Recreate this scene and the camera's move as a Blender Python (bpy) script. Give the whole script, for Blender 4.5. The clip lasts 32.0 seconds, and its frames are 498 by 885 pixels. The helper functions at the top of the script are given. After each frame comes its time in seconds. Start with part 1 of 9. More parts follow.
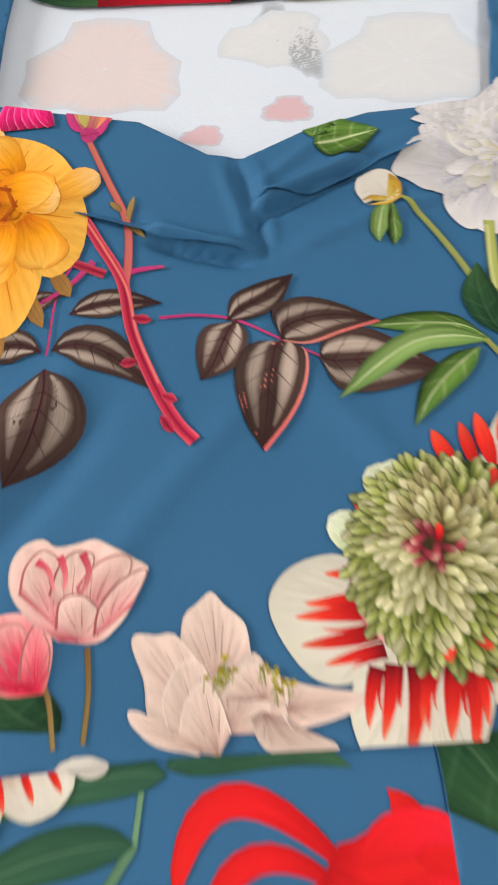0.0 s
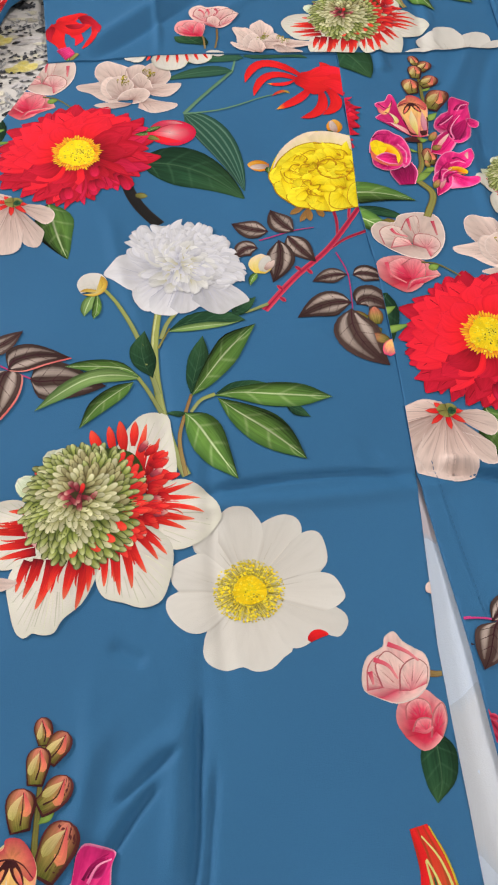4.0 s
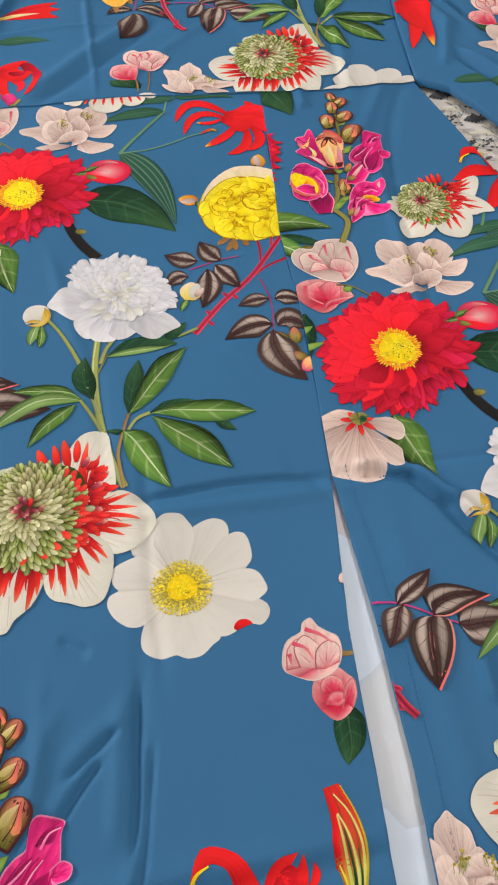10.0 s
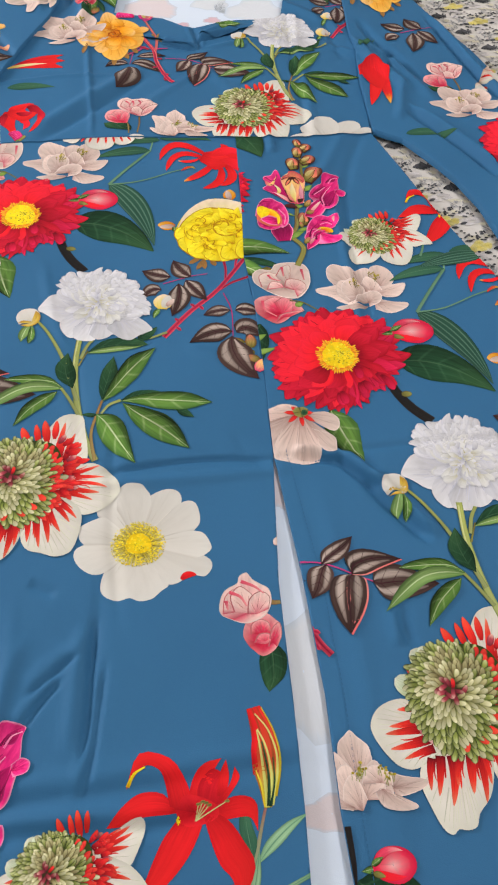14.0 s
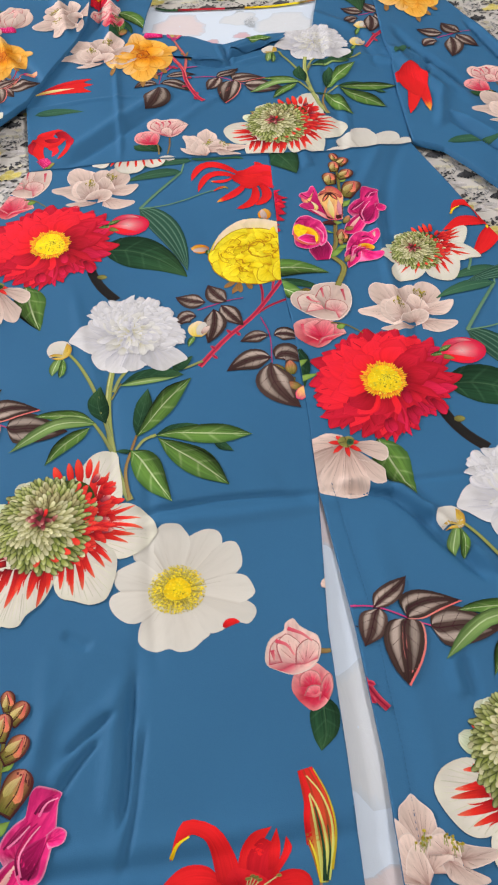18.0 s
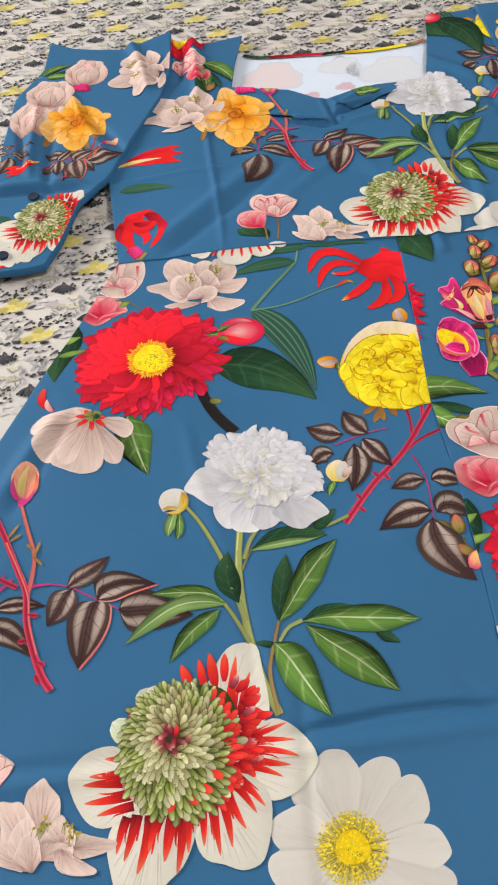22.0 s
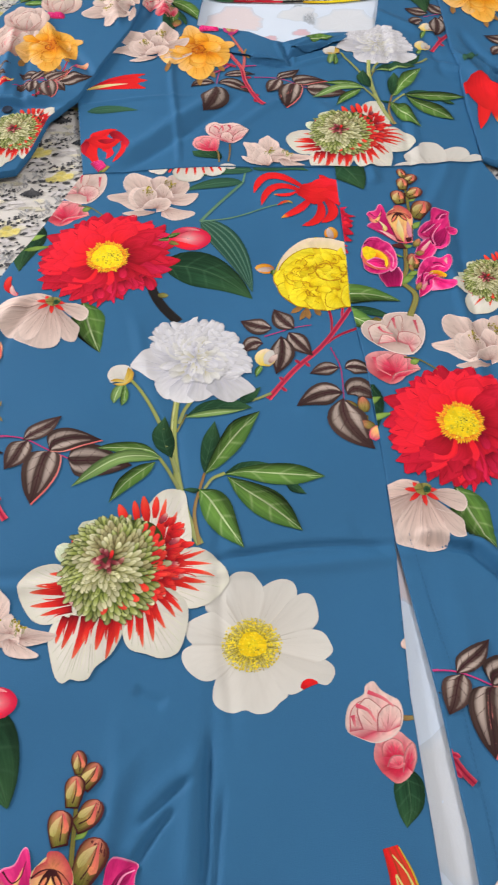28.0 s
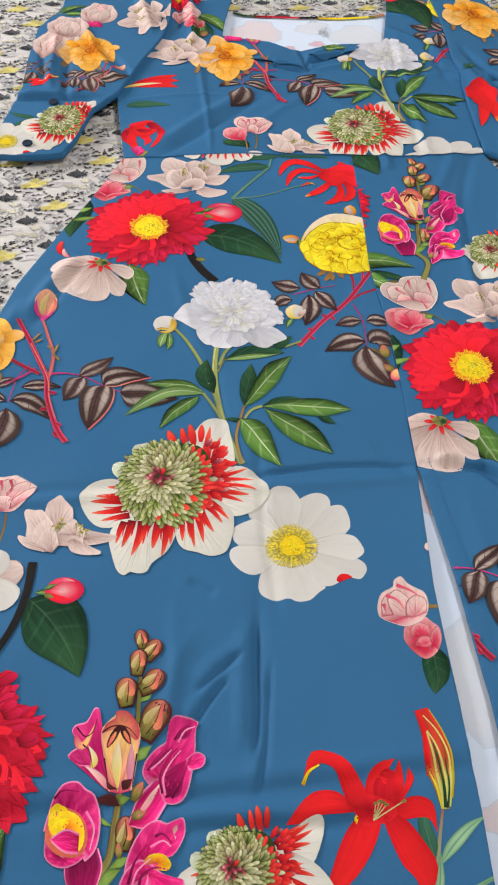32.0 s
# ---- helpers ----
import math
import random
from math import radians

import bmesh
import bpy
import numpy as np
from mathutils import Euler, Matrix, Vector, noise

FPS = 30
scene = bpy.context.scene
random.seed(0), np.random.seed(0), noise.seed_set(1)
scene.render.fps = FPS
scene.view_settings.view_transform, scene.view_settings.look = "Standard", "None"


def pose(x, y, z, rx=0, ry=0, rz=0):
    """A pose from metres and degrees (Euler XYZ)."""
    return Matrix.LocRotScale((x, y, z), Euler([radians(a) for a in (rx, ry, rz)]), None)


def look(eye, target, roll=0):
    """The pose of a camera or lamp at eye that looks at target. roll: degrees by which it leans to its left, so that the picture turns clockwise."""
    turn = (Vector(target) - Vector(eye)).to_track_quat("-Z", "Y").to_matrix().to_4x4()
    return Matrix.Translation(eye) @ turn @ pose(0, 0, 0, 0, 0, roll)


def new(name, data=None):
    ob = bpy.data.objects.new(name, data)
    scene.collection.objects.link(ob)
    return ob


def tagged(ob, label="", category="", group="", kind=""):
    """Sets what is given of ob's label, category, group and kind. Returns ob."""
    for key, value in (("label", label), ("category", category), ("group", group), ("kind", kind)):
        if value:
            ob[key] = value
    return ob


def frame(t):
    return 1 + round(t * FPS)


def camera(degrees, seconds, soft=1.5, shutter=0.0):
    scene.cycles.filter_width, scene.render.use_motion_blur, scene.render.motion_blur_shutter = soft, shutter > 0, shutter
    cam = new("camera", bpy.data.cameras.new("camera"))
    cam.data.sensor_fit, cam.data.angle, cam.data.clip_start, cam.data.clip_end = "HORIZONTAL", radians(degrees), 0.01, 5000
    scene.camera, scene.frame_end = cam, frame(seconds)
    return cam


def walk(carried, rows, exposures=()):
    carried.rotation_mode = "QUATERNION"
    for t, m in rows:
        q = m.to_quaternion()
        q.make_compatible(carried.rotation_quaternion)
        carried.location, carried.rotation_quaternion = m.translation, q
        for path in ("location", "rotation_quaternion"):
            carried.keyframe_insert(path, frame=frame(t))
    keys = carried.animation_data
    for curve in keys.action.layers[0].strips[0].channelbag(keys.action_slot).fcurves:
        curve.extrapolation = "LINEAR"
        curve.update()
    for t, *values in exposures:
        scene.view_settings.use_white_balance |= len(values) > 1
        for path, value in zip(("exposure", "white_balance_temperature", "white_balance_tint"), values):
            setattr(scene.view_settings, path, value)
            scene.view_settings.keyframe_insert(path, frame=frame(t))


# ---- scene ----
cam = camera(34.4, 32.0, soft=2.1, shutter=0.2)
PATH = [
    (0, (-0.0516, 0.4333, 0.2768), (0.0819, 1.1481, -1.5620), 2.3),
    (0.5, (-0.0456, 0.2524, 0.4073), (0.1284, 1.1105, -1.3653), 2.3),
    (1, (-0.0634, 0.1189, 0.4558), (0.0720, 1.0462, -1.2852), 0.1),
    (1.5, (-0.0723, 0.0280, 0.4745), (0.0473, 0.9761, -1.2565), 0.0),
    (2, (-0.0605, -0.0175, 0.4647), (0.0473, 0.9454, -1.2585), 1.0),
    (2.5, (-0.0911, -0.0670, 0.4983), (0.0157, 0.8960, -1.2249), 1.6),
    (3, (-0.1217, -0.1915, 0.5190), (-0.0100, 0.8357, -1.1676), 1.6),
    (3.5, (-0.1386, -0.2439, 0.4647), (-0.0259, 0.7665, -1.2308), 1.0),
    (4, (-0.1435, -0.2459, 0.4567), (-0.0130, 0.7556, -1.2427), 2.2),
    (4.5, (-0.0960, -0.2686, 0.4696), (0.0691, 0.7368, -1.2249), 3.3),
    (6.5, (-0.1158, -0.2617, 0.4587), (0.0799, 0.7408, -1.2338), 3.3),
    (7, (-0.1158, -0.2578, 0.4607), (0.0730, 0.7378, -1.2378), 2.7),
    (7.5, (-0.1168, -0.2538, 0.4429), (0.0661, 0.7417, -1.2556), 2.1),
    (8, (-0.0970, -0.2321, 0.4627), (0.1066, 0.7516, -1.2397), 3.1),
    (8.5, (-0.1168, -0.1846, 0.4745), (0.0780, 0.8001, -1.2289), 3.2),
    (9, (-0.1119, -0.2004, 0.4528), (0.0592, 0.7823, -1.2546), 2.4),
    (9.5, (-0.0970, -0.2400, 0.4844), (0.0691, 0.7427, -1.2229), 2.1),
    (10, (-0.1129, -0.2775, 0.5101), (0.0710, 0.7328, -1.1804), 2.4),
    (10.5, (-0.1376, -0.2924, 0.5042), (0.0602, 0.7279, -1.1775), 2.6),
    (11, (-0.1722, -0.3250, 0.5171), (0.0226, 0.6973, -1.1636), 2.6),
    (11.5, (-0.1593, -0.3546, 0.5260), (0.0453, 0.6804, -1.1458), 3.1),
    (12, (-0.1475, -0.3784, 0.5635), (0.0829, 0.6755, -1.0934), 4.0),
    (12.5, (-0.1297, -0.3774, 0.5556), (0.1234, 0.6992, -1.0826), 4.7),
    (13, (-0.1089, -0.3724, 0.5576), (0.1274, 0.7101, -1.0806), 4.6),
    (13.5, (-0.0763, -0.3675, 0.5546), (0.1294, 0.7180, -1.0845), 3.9),
    (14, (-0.0891, -0.3744, 0.5655), (0.1076, 0.7299, -1.0628), 4.2),
    (14.5, (-0.0525, -0.3892, 0.5408), (0.1175, 0.7230, -1.0845), 3.5),
    (15, (-0.0624, -0.3892, 0.5358), (0.0611, 0.7121, -1.1003), 1.5),
    (15.5, (-0.0743, -0.3428, 0.5180), (0.0404, 0.7605, -1.1181), 1.1),
    (17.5, (-0.0960, -0.3131, 0.5566), (0.0058, 0.8198, -1.0608), -1.3),
    (18, (-0.0822, -0.3388, 0.5428), (0.0087, 0.8040, -1.0677), -2.0),
    (18.5, (-0.0614, -0.3616, 0.5408), (0.0345, 0.7852, -1.0667), -1.9),
    (19, (-0.0387, -0.3764, 0.5437), (0.0582, 0.7694, -1.0657), -2.2),
    (19.5, (-0.0496, -0.3487, 0.5437), (0.0414, 0.7961, -1.0667), -2.5),
    (20, (-0.0605, -0.2983, 0.5190), (0.0206, 0.8367, -1.0984), -3.3),
    (20.5, (-0.0723, -0.2479, 0.5309), (0.0186, 0.8713, -1.0964), -3.2),
    (21, (-0.0871, -0.1965, 0.5467), (0.0374, 0.9276, -1.0746), -2.4),
    (21.5, (-0.1138, -0.1569, 0.5250), (-0.0061, 0.9731, -1.0934), -3.4),
    (22, (-0.1573, -0.1510, 0.5210), (-0.1326, 0.9869, -1.0964), -5.4),
    (22.5, (-0.1316, -0.1816, 0.5358), (-0.1702, 0.9602, -1.0786), -6.7),
    (23, (-0.0575, -0.2212, 0.5358), (-0.0802, 0.9138, -1.0835), -5.8),
    (23.5, (-0.0367, -0.2499, 0.5319), (-0.0644, 0.8811, -1.0905), -6.5),
    (24, (-0.0595, -0.2993, 0.5220), (-0.0921, 0.8228, -1.1063), -6.9),
    (24.5, (-0.1030, -0.3794, 0.5022), (-0.1376, 0.7299, -1.1349), -6.8),
    (26.5, (-0.2275, -0.4347, 0.5477), (0.0157, 0.6795, -1.0677), 1.9),
    (27, (-0.1900, -0.3586, 0.5398), (0.0473, 0.7328, -1.0924), 2.2),
    (27.5, (-0.1168, -0.3082, 0.5536), (0.0948, 0.7744, -1.0875), 2.8),
    (28, (-0.1445, -0.2696, 0.5526), (-0.0298, 0.8100, -1.1003), 1.6),
    (28.5, (-0.1564, -0.2706, 0.5596), (-0.1237, 0.8189, -1.0895), -0.1),
    (29, (-0.1148, -0.2874, 0.5457), (-0.0852, 0.8070, -1.1003), 0.6),
    (29.5, (-0.1188, -0.2874, 0.5704), (-0.0921, 0.8287, -1.0608), 0.8),
    (30, (-0.1208, -0.2993, 0.6139), (-0.0812, 0.8940, -0.9619), 1.5),
    (30.5, (-0.1386, -0.3299, 0.5843), (-0.0694, 0.8762, -0.9807), 2.0),
    (31, (-0.1672, -0.3794, 0.5507), (-0.0674, 0.8159, -1.0213), 1.7),
    (31.5, (-0.1910, -0.3972, 0.5625), (-0.0555, 0.7833, -1.0183), 2.6),
    (32, (-0.1989, -0.3833, 0.5576), (-0.0397, 0.7793, -1.0341), 3.5),
]
walk(cam, [(t, look(eye, target, roll)) for t, eye, target, roll in PATH],
     [(0, -0.05, 7200, 12), (2, -0.05, 7100, 12), (4, -0.05, 6750, 12), (9, -0.05, 6950, 12), (12, -0.05, 6680, 12), (20, -0.05, 6750, 12), (22, -0.05, 6800, 12), (27, -0.05, 6550, 12), (30, -0.05, 6750, 12), (32, -0.05, 6500, 12)])

# ---- light ----
world = bpy.data.worlds.new("world")
scene.world = world
world.use_nodes = True
wn = world.node_tree
sky = wn.nodes.new("ShaderNodeTexSky")
sky.sky_type, sky.sun_disc = "NISHITA", False
sky.sun_elevation, sky.sun_rotation = radians(40), radians(-60)
wn.links.new(sky.outputs[0], wn.nodes["Background"].inputs[0])
wn.nodes["Background"].inputs[1].default_value = 0.10
KEY_POWER, FILL_POWER = 46.0, 21.0
# Key lamp at an assumed, unseen window, set low to rake the creases.
lamp_data = bpy.data.lights.new("window_daylight", "AREA")
lamp_data.shape, lamp_data.size, lamp_data.size_y = "RECTANGLE", 1.2, 0.7
lamp_data.energy, lamp_data.color = KEY_POWER, (1.0, 0.985, 0.96)
key_light = new("window_daylight", lamp_data)
key_light.matrix_world = look((-1.88, 1.0, 0.75), (0.0, 0.1, 0.0))
# Unseen fill lamp, added east of the dress to balance the key.
fill_data = bpy.data.lights.new("ceiling_panel", "AREA")
fill_data.shape, fill_data.size, fill_data.size_y = "RECTANGLE", 0.8, 0.4
fill_data.energy, fill_data.color = FILL_POWER, (1.0, 0.97, 0.94)
fill_light = new("ceiling_panel", fill_data)
fill_light.matrix_world = look((0.85, 0.05, 1.98), (0.35, 0.1, 0.0))


# ---- materials ----
class Nodes:
    """Short hand for building a node tree."""
    def __init__(self, name, rough=0.82):
        self.mat = bpy.data.materials.new(name)
        self.mat.use_nodes = True
        self.tree = self.mat.node_tree
        self.bsdf = self.tree.nodes["Principled BSDF"]
        self.bsdf.inputs["Roughness"].default_value = rough
        self.bsdf.inputs["Specular IOR Level"].default_value = 0.12

    def node(self, kind, **values):
        n = self.tree.nodes.new(kind)
        for k, v in values.items():
            if k in n.inputs:
                self.put(n.inputs[k], v)
        return n

    def put(self, socket, v):
        if isinstance(v, bpy.types.NodeSocket):
            self.tree.links.new(v, socket)
        else:
            socket.default_value = v

    def math(self, op, a, b=0.0, clamp=False):
        n = self.tree.nodes.new("ShaderNodeMath")
        n.operation, n.use_clamp = op, clamp
        self.put(n.inputs[0], a)
        self.put(n.inputs[1], b)
        return n.outputs[0]

    def mix(self, fac, a, b, mode="MIX"):
        n = self.tree.nodes.new("ShaderNodeMix")
        n.data_type, n.blend_type = "RGBA", mode
        self.put(n.inputs[0], fac)
        self.put(n.inputs[6], a if isinstance(a, bpy.types.NodeSocket) else (*a, 1))
        self.put(n.inputs[7], b if isinstance(b, bpy.types.NodeSocket) else (*b, 1))
        return n.outputs[2]

    def ramp(self, fac, stops):
        n = self.tree.nodes.new("ShaderNodeValToRGB")
        el = n.color_ramp.elements
        while len(el) < len(stops):
            el.new(0.5)
        for e, (p, c) in zip(el, stops):
            e.position, e.color = p, (*c, 1)
        self.put(n.inputs[0], fac)
        return n.outputs[0]

    def noise(self, vec, scale, detail=3.0, rough=0.55):
        n = self.tree.nodes.new("ShaderNodeTexNoise")
        n.inputs["Scale"].default_value, n.inputs["Detail"].default_value = scale, detail
        n.inputs["Roughness"].default_value = rough
        if vec is not None:
            self.put(n.inputs["Vector"], vec)
        return n.outputs["Fac"]

    def vec(self, x, y, z=0.0):
        n = self.tree.nodes.new("ShaderNodeCombineXYZ")
        for s, v in zip(n.inputs, (x, y, z)):
            self.put(s, v)
        return n.outputs[0]

    def coords(self):
        return self.tree.nodes.new("ShaderNodeTexCoord").outputs["Object"]

    def bump(self, height, strength, distance):
        n = self.tree.nodes.new("ShaderNodeBump")
        n.inputs["Strength"].default_value, n.inputs["Distance"].default_value = strength, distance
        self.put(n.inputs["Height"], height)
        self.put(self.bsdf.inputs["Normal"], n.outputs[0])

    def done(self, colour):
        self.put(self.bsdf.inputs["Base Color"], colour)
        return self.mat


def weave(k, strength=0.25):
    """Fine plain weave of thread and soft puckers."""
    co = k.coords()
    h = k.math("ADD", k.noise(co, 1500, 1), k.math("MULTIPLY", k.noise(co, 60, 3), 2.0))
    k.bump(h, strength, 0.0006)


def ink(name, stops, edge=None, edge_at=0.6, edge_amount=0.6, streak=0.25, fine=16, vary=0.18, stripes=None, veins=None, rib=None, tilt=0.10, lines=None):
    """Colour printed on the cloth. stops run from a petal's base to its tip; edge tints its rims."""
    k = Nodes(name)
    uv = k.tree.nodes.new("ShaderNodeUVMap")
    uv.uv_map = "UVMap"
    sep = k.tree.nodes.new("ShaderNodeSeparateXYZ")
    k.put(sep.inputs[0], uv.outputs[0])
    u, v = sep.outputs[0], sep.outputs[1]
    rnd = k.tree.nodes.new("ShaderNodeNewGeometry").outputs["Random Per Island"]
    side = k.math("ABSOLUTE", k.math("SUBTRACT", k.math("MULTIPLY", v, 2.0), 1.0))
    wob = k.math("SUBTRACT", k.noise(k.vec(k.math("MULTIPLY", u, 2.5), k.math("MULTIPLY", v, fine), k.math("MULTIPLY", rnd, 40.0)), 1.0, 3), 0.5)
    colour = k.ramp(k.math("ADD", u, k.math("MULTIPLY", wob, 0.28)), stops)
    if stripes:
        col, count, reach = stripes
        wave = k.math("SINE", k.math("ADD", k.math("MULTIPLY", v, count * 6.283), k.math("MULTIPLY", wob, 5.0)))
        fade = k.math("SUBTRACT", 1.0, k.math("DIVIDE", k.math("ADD", u, k.math("MULTIPLY", side, 0.12)), reach))
        colour = k.mix(k.math("MULTIPLY", k.math("ADD", k.math("SUBTRACT", wave, 0.55), k.math("MULTIPLY", fade, 2.3)), 2.2, True), colour, col)
    if veins:
        col, count, amount = veins
        w = k.math("SINE", k.math("MULTIPLY", k.math("SUBTRACT", u, k.math("MULTIPLY", side, 0.16)), count * 6.283))
        colour = k.mix(k.math("MULTIPLY", k.math("POWER", k.math("MAXIMUM", w, 0.0), 8.0), amount), colour, col)
    if lines:
        col, count, amount = lines
        w = k.math("SINE", k.math("ADD", k.math("MULTIPLY", v, count * 6.283), k.math("MULTIPLY", wob, 1.5)))
        colour = k.mix(k.math("MULTIPLY", k.math("POWER", k.math("MAXIMUM", w, 0.0), 2.0), amount), colour, col)
    if edge:
        f = k.math("MULTIPLY", k.math("DIVIDE", k.math("SUBTRACT", side, edge_at), 1.0 - edge_at, True), edge_amount)
        colour = k.mix(k.math("ADD", f, k.math("MULTIPLY", wob, edge_amount * 0.6), True), colour, edge)
    if rib:
        col, width = rib
        f = k.math("SUBTRACT", 1.0, k.math("DIVIDE", side, width), True)
        colour = k.mix(f, colour, col)
    gain = k.math("ADD", k.math("ADD", 1.0, k.math("MULTIPLY", wob, streak * 2.6)), k.math("MULTIPLY", k.math("SUBTRACT", rnd, 0.5), vary * 2))
    gain = k.math("ADD", gain, k.math("MULTIPLY", k.math("SUBTRACT", v, 0.5), tilt * 2))
    colour = k.mix(1.0, colour, k.vec(gain, gain, gain), "MULTIPLY")
    weave(k)
    return k.done(colour)


def cloth(name, base, other, spread=0.5):
    k = Nodes(name, 0.68)
    co = k.coords()
    f = k.noise(co, 5, 3)
    g = k.noise(co, 700, 1)
    colour = k.mix(k.math("ADD", k.math("MULTIPLY", f, spread), k.math("MULTIPLY", g, 0.25), True), base, other)
    k.bsdf.inputs["Specular IOR Level"].default_value = 0.2
    weave(k, 0.3)
    return k.done(colour)


BLUE = cloth("petrol_blue_cloth", (0.0235, 0.1180, 0.2580), (0.0320, 0.1500, 0.3120))
LINING = cloth("pale_reverse_cloth", (0.65, 0.74, 0.88), (0.69, 0.78, 0.91))
THREAD = cloth("blue_seam_thread", (0.019, 0.098, 0.22), (0.023, 0.11, 0.24))
BAND = cloth("dark_blue_edge_binding", (0.010, 0.02, 0.04), (0.02, 0.035, 0.07))
SHEET = cloth("off_white_cotton_sheet", (0.60, 0.575, 0.55), (0.68, 0.655, 0.63))

CRIMSON = ink("crimson_petal_print", [(0.0, (0.185, 0.003, 0.010)), (0.45, (0.454, 0.008, 0.022)), (1.0, (0.571, 0.012, 0.038))], edge=(0.336, 0.004, 0.013), edge_at=0.6, edge_amount=0.7, streak=0.25, vary=0.16)
CRIMSON_DEEP = ink("dark_crimson_petal_print", [(0.0, (0.30, 0.005, 0.012)), (1.0, (0.16, 0.003, 0.010))])
CRIMSON_LIT = ink("scarlet_petal_print", [(0.0, (0.66, 0.014, 0.016)), (0.4, (0.82, 0.016, 0.028)), (1.0, (0.82, 0.020, 0.044))], edge=(0.56, 0.006, 0.020), edge_at=0.8, edge_amount=0.5, streak=0.12, vary=0.05, tilt=0.04)
SCARLET = ink("scarlet_lily_print", [(0.0, (0.45, 0.008, 0.012)), (0.4, (0.72, 0.014, 0.018)), (1.0, (0.70, 0.018, 0.018))], edge=(0.50, 0.006, 0.014), edge_amount=0.4, streak=0.12, vary=0.06)
LILYTIP = ink("yellow_tipped_lily_print", [(0.0, (0.45, 0.008, 0.012)), (0.4, (0.72, 0.014, 0.022)), (0.86, (0.72, 0.02, 0.02)), (1.0, (0.85, 0.50, 0.06))], edge=(0.50, 0.006, 0.014), edge_amount=0.4, streak=0.12)
LILYBUD = ink("striped_lily_bud_print", [(0.0, (0.30, 0.30, 0.04)), (0.30, (0.50, 0.34, 0.05)), (0.5, (0.62, 0.08, 0.03)), (1.0, (0.70, 0.02, 0.02))], lines=((0.05, 0.06, 0.01), 3, 0.5), streak=0.3, edge=(0.45, 0.02, 0.015), edge_at=0.75)
PEONY = ink("white_peony_petal_print", [(0.0, (0.338, 0.346, 0.422)), (0.4, (0.522, 0.522, 0.576)), (1.0, (0.630, 0.630, 0.661))], edge=(0.446, 0.461, 0.545), edge_at=0.5, edge_amount=0.5, streak=0.16, vary=0.12, fine=9)
PEONY_SHADE = ink("lavender_peony_print", [(0.0, (0.391, 0.399, 0.493)), (1.0, (0.442, 0.459, 0.561))])
PEONY_IN = ink("cream_peony_heart_petal_print", [(0.0, (0.470, 0.446, 0.313)), (0.5, (0.587, 0.587, 0.564)), (1.0, (0.658, 0.658, 0.658))], edge=(0.470, 0.478, 0.517), edge_at=0.5, edge_amount=0.5, streak=0.14, vary=0.10)
CREAM = ink("cream_anemone_petal_print", [(0.0, (0.481, 0.458, 0.388)), (0.35, (0.590, 0.567, 0.528)), (1.0, (0.621, 0.606, 0.574))], edge=(0.481, 0.450, 0.412), edge_at=0.82, edge_amount=0.8, streak=0.07, vary=0.05, fine=10, tilt=0.05)
STAMEN = ink("yellow_stamen_print", [(0.0, (0.62, 0.46, 0.02)), (1.0, (0.80, 0.68, 0.06))], streak=0.2, vary=0.3)
STAMEN_DARK = ink("olive_stamen_print", [(0.0, (0.24, 0.18, 0.02)), (1.0, (0.42, 0.34, 0.04))], streak=0.3, vary=0.4)
STAMEN_PALE = ink("olive_yellow_stamen_print", [(0.0, (0.50, 0.38, 0.03)), (0.6, (0.46, 0.38, 0.06)), (1.0, (0.60, 0.54, 0.26))], streak=0.6, fine=60)
DISC = ink("golden_disc_print", [(0.0, (0.86, 0.68, 0.015)), (1.0, (0.84, 0.56, 0.012))], streak=0.25, fine=30)
CREAMLOBE = ink("cream_petal_print", [(0.0, (0.509, 0.328, 0.246)), (0.35, (0.635, 0.585, 0.525)), (0.8, (0.665, 0.638, 0.590)), (1.0, (0.610, 0.600, 0.520))], edge=(0.427, 0.460, 0.345), edge_at=0.84, edge_amount=0.7, streak=0.14, vary=0.04)
STRIPE = ink("red_petal_stripe_print", [(0.0, (0.12, 0.005, 0.010)), (0.35, (0.48, 0.012, 0.014)), (0.7, (0.70, 0.030, 0.020)), (1.0, (0.74, 0.16, 0.09))], streak=0.3, vary=0.12)
LINE_SAGE = ink("sage_petal_line_print", [(0.0, (0.60, 0.58, 0.48)), (1.0, (0.55, 0.57, 0.44))], streak=0.3)
ROSE_FOLD = ink("ochre_petal_fold_print", [(0.0, (0.42, 0.20, 0.006)), (1.0, (0.58, 0.35, 0.010))], streak=0.3)
ORANGE_FOLD = ink("rust_petal_fold_print", [(0.0, (0.50, 0.12, 0.008)), (1.0, (0.62, 0.20, 0.012))], streak=0.3)
PINK_RIM = ink("pink_petal_rim_print", [(0.0, (0.74, 0.14, 0.34)), (1.0, (0.80, 0.34, 0.50))], streak=0.3)
SCALE = ink("green_scale_petal_print", [(0.0, (0.020, 0.034, 0.006)), (0.3, (0.10, 0.14, 0.026)), (0.65, (0.24, 0.28, 0.070)), (1.0, (0.46, 0.49, 0.24))], edge=(0.022, 0.036, 0.007), edge_at=0.38, edge_amount=1.0, streak=0.35, vary=0.36)
SCALE_SAGE = ink("pale_sage_scale_petal_print", [(0.0, (0.22, 0.28, 0.08)), (0.6, (0.46, 0.54, 0.34)), (1.0, (0.62, 0.68, 0.56))], streak=0.3)
SCALE_SHADE = ink("dark_olive_flower_head_print", [(0.0, (0.05, 0.03, 0.015)), (1.0, (0.03, 0.05, 0.010))])
